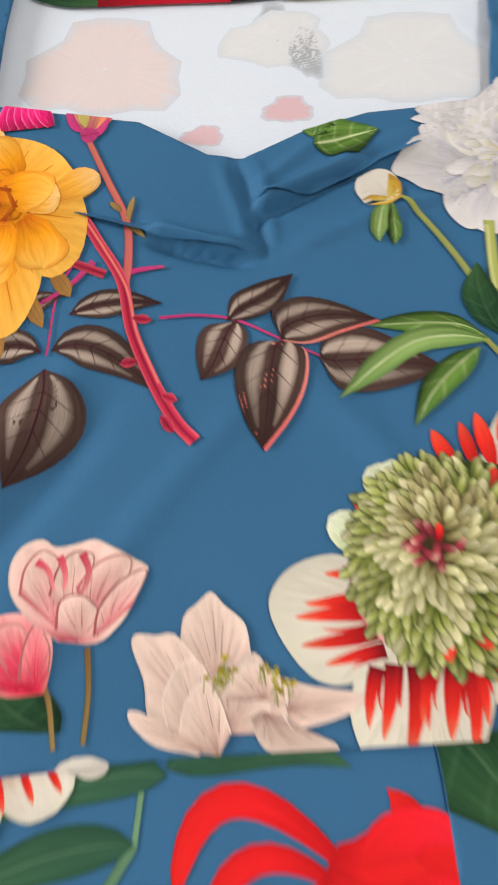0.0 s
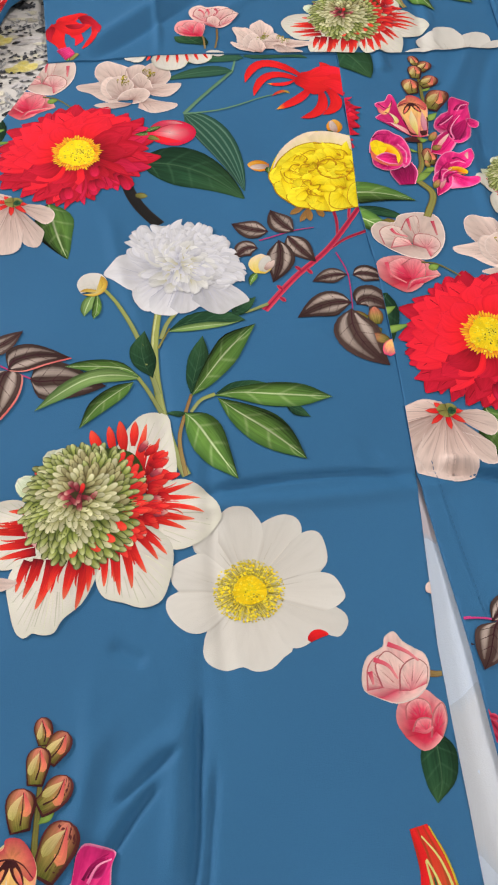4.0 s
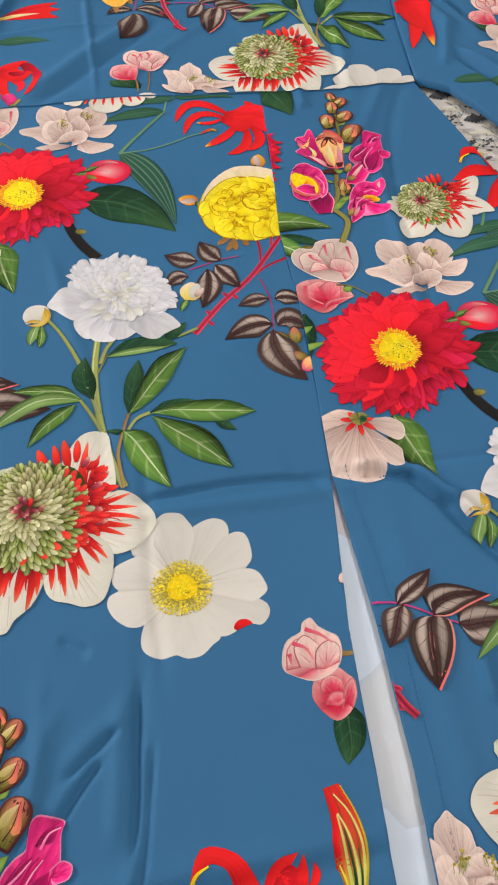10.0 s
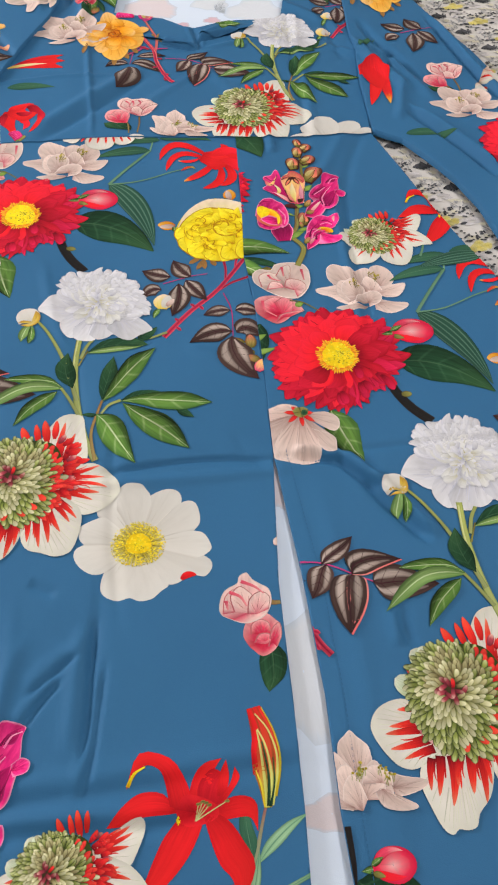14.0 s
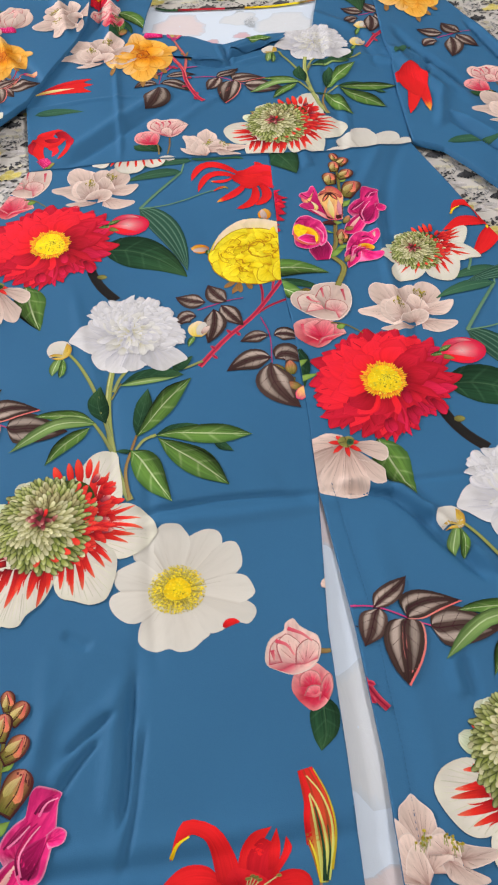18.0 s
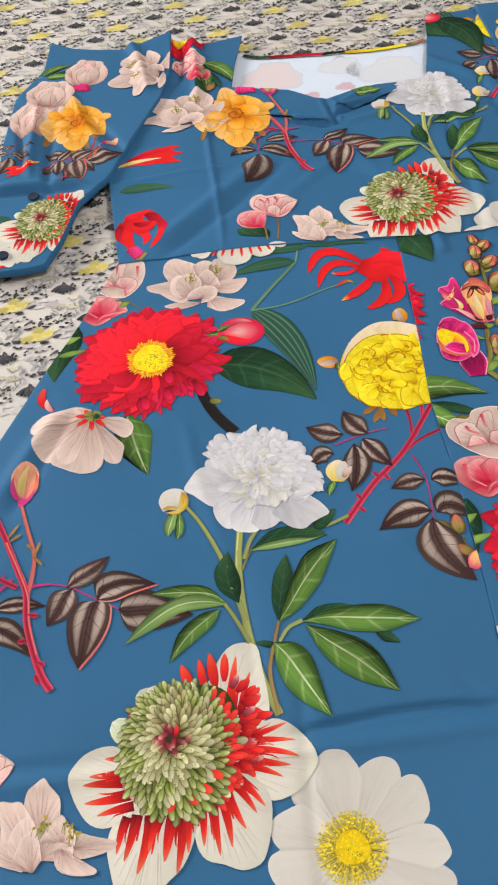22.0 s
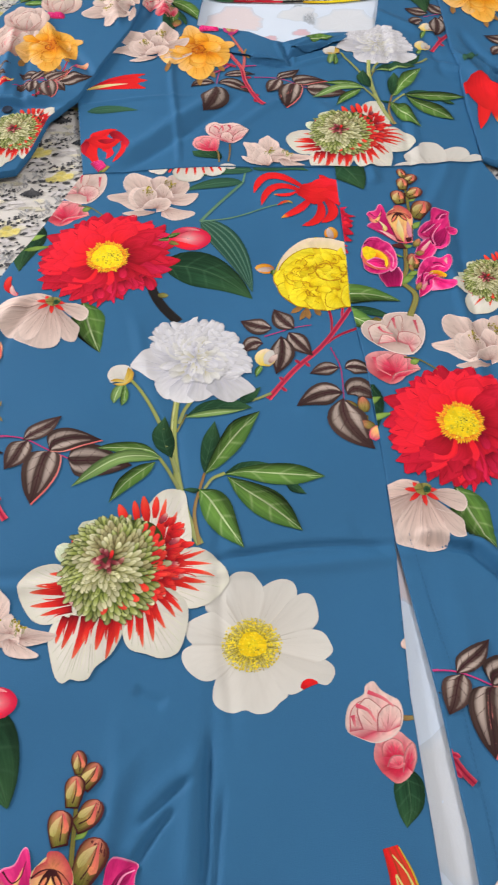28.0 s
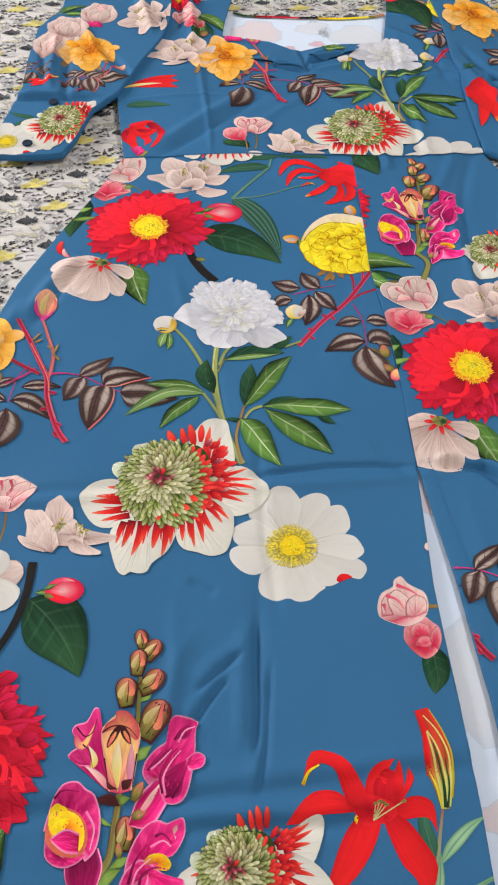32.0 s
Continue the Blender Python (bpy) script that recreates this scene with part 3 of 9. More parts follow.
# ---- the lie of the cloth ----
CREASES = [  # x0, y0, x1, y1, half width, height
    (-0.130, -0.0085, -0.022, -0.0065, 0.0024, -0.0022), (-0.45, -0.014, 0.0, -0.006, 0.0056, -0.0012), (-0.45, -0.024, 0.0, -0.016, 0.006, 0.0016),  # folds from storage
    (0.0, -0.006, 0.36, -0.012, 0.0030, -0.0014), (-0.45, -0.262, -0.02, -0.252, 0.0065, -0.0016), (-0.45, -0.250, -0.02, -0.240, 0.008, 0.0012),
    (-0.138, -0.13, -0.132, 0.02, 0.0056, -0.0016), (-0.222, -0.34, -0.216, -0.14, 0.0060, 0.0014), (-0.168, 0.02, -0.165, 0.12, 0.0060, -0.0012),
    (-0.1500, -0.148, -0.163, -0.228, 0.0024, -0.0030), (-0.144, -0.110, -0.163, -0.224, 0.0060, -0.0012), (-0.160, -0.150, -0.173, -0.222, 0.0060, 0.0020), (-0.144, -0.180, -0.162, -0.254, 0.0024, -0.0018), (-0.150, -0.180, -0.168, -0.254, 0.0056, 0.0012),
    (-0.166, -0.166, -0.197, -0.187, 0.0024, -0.0018), (-0.168, -0.159, -0.199, -0.180, 0.0060, 0.0012), (-0.178, -0.184, -0.201, -0.210, 0.0024, -0.0020), (-0.183, -0.180, -0.206, -0.206, 0.0060, 0.0014), (-0.199, -0.106, -0.182, -0.115, 0.0045, -0.0018),
    (-0.21, -0.282, -0.09, -0.278, 0.0060, -0.0024), (-0.21, -0.272, -0.09, -0.268, 0.0070, 0.0018),
    (-0.205, -0.15, -0.222, -0.21, 0.007, 0.0014), (-0.062, 0.12, -0.02, 0.09, 0.006, 0.0010), (-0.03, 0.015, -0.004, -0.03, 0.005, -0.001), (-0.20, 0.23, -0.175, 0.13, 0.006, 0.0012),
    (0.020, -0.010, 0.054, -0.016, 0.0026, -0.0040), (0.020, -0.002, 0.056, -0.008, 0.0056, 0.0060), (0.054, -0.016, 0.078, -0.042, 0.0030, -0.0048), (0.060, -0.010, 0.084, -0.036, 0.0058, 0.0066), (0.076, -0.040, 0.108, -0.092, 0.0056, -0.0048), (0.084, -0.036, 0.115, -0.088, 0.0065, 0.0052),
    (0.080, -0.015, 0.089, -0.064, 0.0056, -0.0020), (0.070, -0.153, 0.069, -0.178, 0.0060, 0.0024), (0.077, -0.153, 0.076, -0.178, 0.0056, -0.0022),
    (0.098, 0.15, 0.113, 0.33, 0.0060, 0.0022), (0.108, 0.15, 0.123, 0.33, 0.0060, -0.0022), (0.09, 0.35, 0.14, 0.43, 0.008, 0.0020), (0.125, 0.34, 0.16, 0.43, 0.007, -0.0016), (0.052, 0.405, 0.05, 0.43, 0.005, 0.003),
    (0.03, -0.06, 0.045, -0.30, 0.010, 0.0012), (-0.38, 0.10, -0.35, 0.20, 0.008, 0.0024), (-0.30, 0.26, -0.345, 0.19, 0.008, 0.0030), (-0.29, 0.255, -0.335, 0.18, 0.006, -0.0020),
    (-0.21, 0.46, -0.10, 0.575, 0.010, 0.0036), (-0.20, 0.445, -0.09, 0.555, 0.007, -0.0024), (-0.155, 0.46, -0.15, 0.64, 0.0035, 0.0024), (-0.26, 0.555, -0.14, 0.562, 0.0030, 0.0014),
    (-0.056, 0.638, -0.022, 0.624, 0.0040, 0.0060), (-0.056, 0.632, -0.022, 0.618, 0.0024, -0.0066), (-0.012, 0.646, 0.034, 0.662, 0.0040, 0.0058), (-0.012, 0.640, 0.034, 0.656, 0.0024, -0.0060), (0.03, 0.662, 0.075, 0.676, 0.007, 0.002),
    (0.0, 0.622, 0.07, 0.640, 0.004, 0.0022), (-0.012, 0.655, 0.03, 0.68, 0.003, 0.0018), (-0.024, 0.666, -0.021, 0.625, 0.0024, 0.0014), (-0.017, 0.666, -0.015, 0.622, 0.0022, -0.0022), (-0.009, 0.666, -0.009, 0.628, 0.0024, 0.0014),
    (-0.11, 0.47, -0.03, 0.56, 0.007, 0.0014), (-0.025, 0.60, 0.02, 0.52, 0.008, 0.0014), (0.092, 0.44, 0.112, 0.68, 0.0060, -0.0018), (0.102, 0.44, 0.122, 0.68, 0.007, 0.0016),
    (0.13, 0.63, 0.19, 0.60, 0.006, 0.0030), (0.10, 0.74, 0.17, 0.66, 0.008, 0.0030), (0.15, 0.70, 0.17, 0.60, 0.006, -0.002),
    (-0.30, 0.72, -0.265, 0.60, 0.006, 0.0026), (-0.345, 0.70, -0.34, 0.585, 0.0056, 0.0034), (-0.325, 0.66, -0.32, 0.56, 0.0056, -0.0034), (-0.28, 0.68, -0.25, 0.61, 0.005, -0.003), (-0.36, 0.66, -0.352, 0.60, 0.004, -0.003),
    (-0.375, 0.552, -0.29, 0.547, 0.005, -0.0040), (-0.375, 0.562, -0.29, 0.557, 0.005, 0.0030), (-0.24, 0.83, -0.215, 0.72, 0.007, 0.004), (-0.165, 0.70, -0.155, 0.82, 0.006, 0.006), (-0.180, 0.74, -0.176, 0.82, 0.005, -0.005),
    (0.19, 0.62, 0.23, 0.52, 0.008, 0.0050), (0.21, 0.66, 0.25, 0.54, 0.006, -0.004), (0.23, 0.52, 0.21, 0.46, 0.006, 0.003), (0.23, 0.60, 0.215, 0.56, 0.005, -0.004),
    (0.24, 0.47, 0.30, 0.36, 0.0040, 0.0050), (0.235, 0.46, 0.29, 0.355, 0.0040, -0.0045), (0.26, 0.50, 0.22, 0.60, 0.008, 0.003), (0.30, 0.66, 0.345, 0.50, 0.004, -0.005), (0.308, 0.66, 0.353, 0.50, 0.005, 0.004),
]


def value_noise(xs, ys, scale, seed):
    """Smooth random heights, -1 to 1, over two arrays of places."""
    table = np.random.RandomState(seed).uniform(-1, 1, (64, 64))
    gx, gy = xs * scale + 100, ys * scale + 100
    ix, iy = np.floor(gx).astype(int), np.floor(gy).astype(int)
    fx, fy = gx - ix, gy - iy
    fx, fy = fx * fx * (3 - 2 * fx), fy * fy * (3 - 2 * fy)
    a, c = table[ix % 64, iy % 64], table[(ix + 1) % 64, iy % 64]
    d, e = table[ix % 64, (iy + 1) % 64], table[(ix + 1) % 64, (iy + 1) % 64]
    return (a * (1 - fx) + c * fx) * (1 - fy) + (d * (1 - fx) + e * fx) * fy


CELL, GX0, GY0 = 0.0014, -0.52, -0.45
GRID_X, GRID_Y = np.meshgrid(np.arange(GX0, 0.52, CELL), np.arange(GY0, 0.94, CELL), indexing="ij")
RELIEF = 0.0030 * value_noise(GRID_X, GRID_Y, 7.0, 3) + 0.0013 * value_noise(GRID_X, GRID_Y, 17.0, 4)
RUMPLE = np.sqrt(value_noise(GRID_X + 0.3 * GRID_Y, GRID_Y * 0.55, 15.0, 8) ** 2 + 0.05)
RELIEF += 0.0022 * RUMPLE * np.clip(0.5 + value_noise(GRID_X, GRID_Y, 5.0, 9), 0, 1)
for ax, ay, bx, by, wide, high in CREASES:
    dx, dy = bx - ax, by - ay
    ll = dx * dx + dy * dy
    s = ((GRID_X - ax) * dx + (GRID_Y - ay) * dy) / ll
    bow = 0.004 * np.sin(s * 3.0 + ax * 50) * min(1.0, math.sqrt(ll) * 8)
    dist = ((GRID_X - ax) * dy - (GRID_Y - ay) * dx) / math.sqrt(ll) + bow
    end = np.clip(np.minimum((s + 0.2) * 3, (1.2 - s) * 3), 0, 1)
    RELIEF += (1.8 if wide < 0.0025 and -0.0035 < high < 0 else 1.2) * high * np.exp(-(dist / max(wide, 0.0022 if wide < 0.0046 else 0.0055)) ** 2 * 1.2) * end * end * (3 - 2 * end)
# two sharp tucks that run from the gathered neckline
for p, q in (((-0.089, 0.651), (-0.022, 0.622)), ((-0.012, 0.647), (0.063, 0.668))):
    d = np.array(q) - np.array(p)
    ll = float(d @ d)
    s = ((GRID_X - p[0]) * d[0] + (GRID_Y - p[1]) * d[1]) / ll
    dist = ((GRID_X - p[0]) * d[1] - (GRID_Y - p[1]) * d[0]) / math.sqrt(ll) + 0.003 * np.sin(s * 3.1)
    end = np.clip(np.minimum(s, 1 - s) * 5, 0, 1)
    RELIEF -= 0.0016 * end * np.exp(-(dist / 0.003) ** 2)
RELIEF = RELIEF.tolist()


def lie(x, y):
    """Height of the dress cloth above its bed."""
    gx, gy = (x - GX0) / CELL, (y - GY0) / CELL
    i, j = int(gx), int(gy)
    if i < 0 or j < 0 or i >= len(RELIEF) - 1 or j >= len(RELIEF[0]) - 1:
        return 0.0
    fx, fy = gx - i, gy - j
    a, c = RELIEF[i], RELIEF[i + 1]
    return (a[j] * (1 - fx) + c[j] * fx) * (1 - fy) + (a[j + 1] * (1 - fx) + c[j + 1] * fx) * fy


def link(name, bm, mats, parent=None, label=""):
    me = bpy.data.meshes.new(name)
    bm.to_mesh(me)
    bm.free()
    for m in mats if isinstance(mats, (list, tuple)) else [mats]:
        me.materials.append(m)
    me.polygons.foreach_set("use_smooth", [True] * len(me.polygons))
    ob = new(name, me)
    ob.parent = parent
    if label:
        ob["label"] = label
    return ob


def inside(p, poly):
    x, y = p
    hit = False
    for (ax, ay), (bx, by) in zip(poly, poly[1:] + poly[:1]):
        if (ay > y) != (by > y) and x < (bx - ax) * (y - ay) / (by - ay) + ax:
            hit = not hit
    return hit


def clip(bm, poly):
    """Cut away what lies outside the outline."""
    xs, ys = [v.co.x for v in bm.verts], [v.co.y for v in bm.verts]
    if not xs:
        return
    lo, hi = (min(xs), min(ys)), (max(xs), max(ys))
    for (ax, ay), (bx, by) in zip(poly, poly[1:] + poly[:1]):
        x0, x1, y0, y1 = min(ax, bx) - 0.002, max(ax, bx) + 0.002, min(ay, by) - 0.002, max(ay, by) + 0.002
        if x1 < lo[0] or x0 > hi[0] or y1 < lo[1] or y0 > hi[1]:
            continue
        faces = []
        for f in bm.faces:
            fx, fy = [v.co.x for v in f.verts], [v.co.y for v in f.verts]
            if min(fx) <= x1 and max(fx) >= x0 and min(fy) <= y1 and max(fy) >= y0:
                faces.append(f)
        if not faces:
            continue
        geom = list({e for f in faces for e in f.edges}) + list({v for f in faces for v in f.verts}) + faces
        bmesh.ops.bisect_plane(bm, geom=geom, dist=1e-7, plane_co=(ax, ay, 0), plane_no=(by - ay, ax - bx, 0))
    dead = []
    for f in bm.faces:
        c = f.calc_center_median()
        if not inside((c.x, c.y), poly):
            dead.append(f)
    bmesh.ops.delete(bm, geom=dead, context="FACES")


def panel(name, poly, z, mat, parent, label, step=0.0021, drop=0.003, height=lie, gain=1.0):
    """A piece of cloth of that outline, laid over its bed, with a turned-down edge."""
    x0, x1 = min(p[0] for p in poly) - 0.001, max(p[0] for p in poly) + 0.001
    y0, y1 = min(p[1] for p in poly) - 0.001, max(p[1] for p in poly) + 0.001
    nx, ny = int((x1 - x0) / step) + 2, int((y1 - y0) / step) + 2
    bm = bmesh.new()
    rows = [[bm.verts.new((x0 + (x1 - x0) * i / nx, y0 + (y1 - y0) * j / ny, 0)) for i in range(nx + 1)] for j in range(ny + 1)]
    for j in range(ny):
        for i in range(nx):
            bm.faces.new((rows[j][i], rows[j][i + 1], rows[j + 1][i + 1], rows[j + 1][i]))
    clip(bm, poly)
    for v in bm.verts:
        v.co.z = z + gain * height(v.co.x, v.co.y)
    rim = [e for e in bm.edges if len(e.link_faces) == 1]
    if drop:
        out = bmesh.ops.extrude_edge_only(bm, edges=rim)
        for v in out["geom"]:
            if isinstance(v, bmesh.types.BMVert):
                v.co.z -= drop
    return link(name, bm, mat, parent, label)


# ---- the drawing of the print ----
def lerp(p, q, f):
    return p[0] + (q[0] - p[0]) * f, p[1] + (q[1] - p[1]) * f


def bend(p, m, q, f):
    """The point at share f of a bow from p by way of m to q."""
    c = 2 * m[0] - (p[0] + q[0]) / 2, 2 * m[1] - (p[1] + q[1]) / 2
    return lerp(lerp(p, c, f), lerp(c, q, f), f)


def smooth(pts, count):
    """count + 1 points, evenly stepped, on a smooth curve through those given."""
    n = len(pts) - 1
    line = []
    for k in range(count + 1):
        s = min(n - 1e-6, k / count * n)
        i, t = int(s), s - int(s)
        b, c = pts[i], pts[i + 1]
        a = pts[i - 1] if i else (2 * b[0] - c[0], 2 * b[1] - c[1])
        d = pts[i + 2] if i + 2 <= n else (2 * c[0] - b[0], 2 * c[1] - b[1])
        line.append(tuple(0.5 * (2 * q + (r - p) * t + (2 * p - 5 * q + 4 * r - w) * t * t + (3 * q - p - 3 * r + w) * t ** 3) for p, q, r, w in zip(a, b, c, d)))
    return line


class Art:
    """Flat printed shapes, laid one over the other. Shapes of one tag make one part; untagged ones stand alone."""
    def __init__(self, seed=5):
        self.shapes, self.tag, self.count = [], "", 0
        self.rng = random.Random(seed)

    def part(self, tag=""):
        self.tag = tag
        self.count += 1

    def strip(self, rows, mat, with_last=False):
        if not self.tag and not with_last:
            self.count += 1
        own = self.tag or not with_last
        self.shapes.append((rows, mat, self.tag if own else "line_work", self.count if own else -1))

    def along(self, line, width, mat, form="leaf", ruffle=0.0, nv=4, notch=0.0, lean=0.0, with_last=False):
        """A petal or leaf along a centre line of (x, y, u)."""
        ph = self.rng.random() * 6.28
        rows = []
        for i, (px, py, u) in enumerate(line):
            a0, a1 = line[max(0, i - 1)], line[min(len(line) - 1, i + 1)]
            dx, dy = a1[0] - a0[0], a1[1] - a0[1]
            ll = math.hypot(dx, dy) or 1e-9
            dx, dy = dx / ll, dy / ll
            if form == "round":
                w = (0.30 + 0.70 * min(1, u * 1.7) ** 0.8) * math.sqrt(max(0.0, 1 - max(0, (u - 0.45) / 0.55) ** 2.6))
            elif form == "lobe":
                w = 0.72 + 0.8 * u if u < 0.35 else (1 - max(0, (u - 0.35) / 0.65) ** 2.4 * 0.55) * math.sqrt(max(0.0, 1 - max(0, (u - 0.85) / 0.15) ** 2))
            elif form == "strap":
                w = min(1, 0.45 + u * 1.3) * math.sqrt(max(0.0, 1 - max(0, (u - 0.6) / 0.4) ** 2.4))
            elif form == "tongue":
                w = (0.55 + 0.45 * math.sin(math.pi * min(1, u * 0.75))) * max(0.0, 1 - max(0, (u - 0.55) / 0.45) ** 1.7)
            elif form == "flame":
                w = (0.80 + 0.5 * u) * max(0.0, 1 - u) ** 0.62
            elif form == "ray":
                w = min(1, 0.55 + 0.9 * u) * (1 - max(0, (u - 0.55) / 0.45) ** 1.9 * 0.92)
            elif form == "scale":
                w = (0.62 + 0.62 * u) * math.sqrt(max(0.0, 1 - max(0, (u - 0.5) / 0.5) ** 2))
            elif form == "leaf":
                w = math.sin(math.pi * min(1, u ** 0.72)) ** 0.85 if 0 < u < 1 else 0.0
            elif form == "lance":
                w = 1.8 * (u ** 0.75) * ((1 - u) ** 0.62) if 0 < u < 1 else 0.0
            else:
                w = math.sin(math.pi * (0.08 + 0.92 * u)) ** 0.6 if u < 1 else 0.0
            w = max(w, 0.03) * width / 2
            size = width
            row = []
            for j in range(nv + 1):
                v = j / nv * 2 - 1
                r = 1 + ruffle * math.sin(ph + v * 7 + u * 9) * (0.4 + abs(v))
                back = -notch * size * (0.5 + 0.5 * math.cos(v * 9.4 + ph)) * max(0.0, u - 0.6) * 2.5
                off = (v + lean * math.sin(math.pi * u)) * w * r
                row.append((px - dy * off + back * dx, py + dx * off + back * dy, u, j / nv))
            rows.append(row)
        self.strip(rows, mat, with_last)

    def petal(self, x, y, ang, length, width, mat, form="round", bend=0.0, ruffle=0.0, nu=8, nv=4, notch=0.0, with_last=False):
        """From its base, ang in degrees, bent by bend degrees along its way."""
        line = []
        px, py, a, last = x, y, radians(ang), 0.0
        for i in range(nu + 1):
            s = i / nu
            u = s if form in ("leaf", "lance") else 1 - (1 - s) ** 1.6
            a += radians(bend) * (u - last)
            px, py = px + (u - last) * length * math.cos(a), py + (u - last) * length * math.sin(a)
            last = u
            line.append((px, py, u))
        self.along(line, width, mat, form, ruffle, nv, notch, 0.0, with_last)

    def blade(self, p0, p1, p2, width, mat, form="leaf", nu=11, nv=6, ruffle=0.0, notch=0.0, lean=0.0, with_last=False):
        """From p0 by way of p1 to p2."""
        cx, cy = 2 * p1[0] - (p0[0] + p2[0]) / 2, 2 * p1[1] - (p0[1] + p2[1]) / 2
        line = []
        for i in range(nu + 1):
            s = i / nu
            u = s if form in ("leaf", "lance") else 1 - (1 - s) ** 1.5
            line.append(((1 - u) ** 2 * p0[0] + 2 * u * (1 - u) * cx + u * u * p2[0], (1 - u) ** 2 * p0[1] + 2 * u * (1 - u) * cy + u * u * p2[1], u))
        self.along(line, width, mat, form, ruffle, nv, notch, lean, with_last)

    def stem(self, pts, w0, w1, mat, n=6, with_last=False):
        """A stalk through those points."""
        pts = [Vector(p) for p in pts]
        pts = [2 * pts[0] - pts[1]] + pts + [2 * pts[-1] - pts[-2]]
        line = []
        for a, b, c, d in zip(pts, pts[1:], pts[2:], pts[3:]):
            for i in range(n):
                t = i / n
                line.append(0.5 * (2 * b + (c - a) * t + (2 * a - 5 * b + 4 * c - d) * t * t + (3 * b - a - 3 * c + d) * t ** 3))
        line.append(pts[-2])
        rows = []
        for i, p in enumerate(line):
            q, r = line[max(0, i - 1)], line[min(len(line) - 1, i + 1)]
            d = (r - q).normalized()
            u = i / (len(line) - 1)
            w = (w0 + (w1 - w0) * u) / 2
            rows.append([(p.x - d.y * w * s, p.y + d.x * w * s, u, 0.5 + s / 2) for s in (1, 0, -1)])
        self.strip(rows, mat, with_last)

    def form(self, base, pts, mat, nu=6, rim=None, with_last=False):
        """A petal that fans out from its base to a smooth outline; rim is a material and the width by which it shows round it."""
        edge = smooth(list(pts), max(6, 3 * (len(pts) - 1)))
        if rim:
            wide = []
            for x, y in edge:
                d = math.hypot(x - base[0], y - base[1]) or 1e-9
                wide.append((x + (x - base[0]) / d * rim[1], y + (y - base[1]) / d * rim[1]))
        self.strip([[(*lerp(base, q, max(0.02, i / nu)), i / nu, j / (len(edge) - 1)) for j, q in enumerate(edge)] for i in range(nu + 1)], mat, with_last)
        if rim:
            self.strip([[(*lerp(p, q, s), s, j / (len(edge) - 1)) for j, (p, q) in enumerate(zip(edge, wide))] for s in (-0.4, 1.0)], rim[0], True)

    def leaf(self, left, right, mat, nu=12, nv=6, rim=None, with_last=False):
        """A leaf or petal between two side lines from its foot to its tip."""
        ls, rs = smooth(list(left), nu), smooth(list(right), nu)
        if rim:
            rows = [[], []]
            for i, (p, q) in enumerate(zip(ls, rs)):
                d = math.hypot(q[0] - p[0], q[1] - p[1])
                k = min(1.0, rim[1] / d) if d > 1e-5 else 0.0
                rows[0].append([(*lerp(p, q, v), i / nu, v) for v in (-k, k * 0.4)])
                rows[1].append([(*lerp(p, q, v), i / nu, v) for v in (1 - k * 0.4, 1 + k)])
        self.strip([[(*lerp(p, q, j / nv), i / nu, j / nv) for j in range(nv + 1)] for i, (p, q) in enumerate(zip(ls, rs))], mat, with_last)
        for side in rows if rim else ():
            self.strip(side, rim[0], True)

    def line(self, pts, mat, w=0.0008):
        """A fine drawn line on the shape just laid."""
        self.stem(pts, w, w * 0.4, mat, 4, True)

    def disc(self, x, y, rx, ry, mat, turn=0.0, wob=0.06, n=20, rings=3, with_last=False):
        ph = self.rng.random() * 6
        c, s = math.cos(radians(turn)), math.sin(radians(turn))
        rows = []
        for i in range(rings + 1):
            u = i / rings
            row = []
            for j in range(n + 1):
                a = 6.28318 * j / n
                r = max(u, 0.02) * (1 + wob * math.sin(3 * a + ph) + wob * 0.6 * math.sin(7 * a + 2 * ph))
                ex, ey = rx * r * math.cos(a), ry * r * math.sin(a)
                row.append((x + ex * c - ey * s, y + ex * s + ey * c, u, (j / n * 4) % 1 if j < n else 1.0))
            rows.append(row)
        self.strip(rows, mat, with_last)

    def dots(self, x, y, rx, ry, count, size, mats, inner=0.0):
        for i in range(count):
            a, r = self.rng.random() * 6.28, math.sqrt(inner + (1 - inner) * self.rng.random())
            s = size * (0.6 + 0.8 * self.rng.random())
            self.disc(x + rx * r * math.cos(a), y + ry * r * math.sin(a), s, s * 0.8, mats[i % len(mats)], n=5, rings=1, with_last=True)


LIFT = 0.00022
LAID = []  # the reach of each drawing so far and how far it lies over the cloth


def piece_name(mat):
    n = mat.name
    for key in ("leaf", "stem", "twig", "branch", "bud", "stamen", "petal", "floret"):
        if key in n:
            return "printed_" + {"twig": "stem"}.get(key, key)
    return "printed_petal"


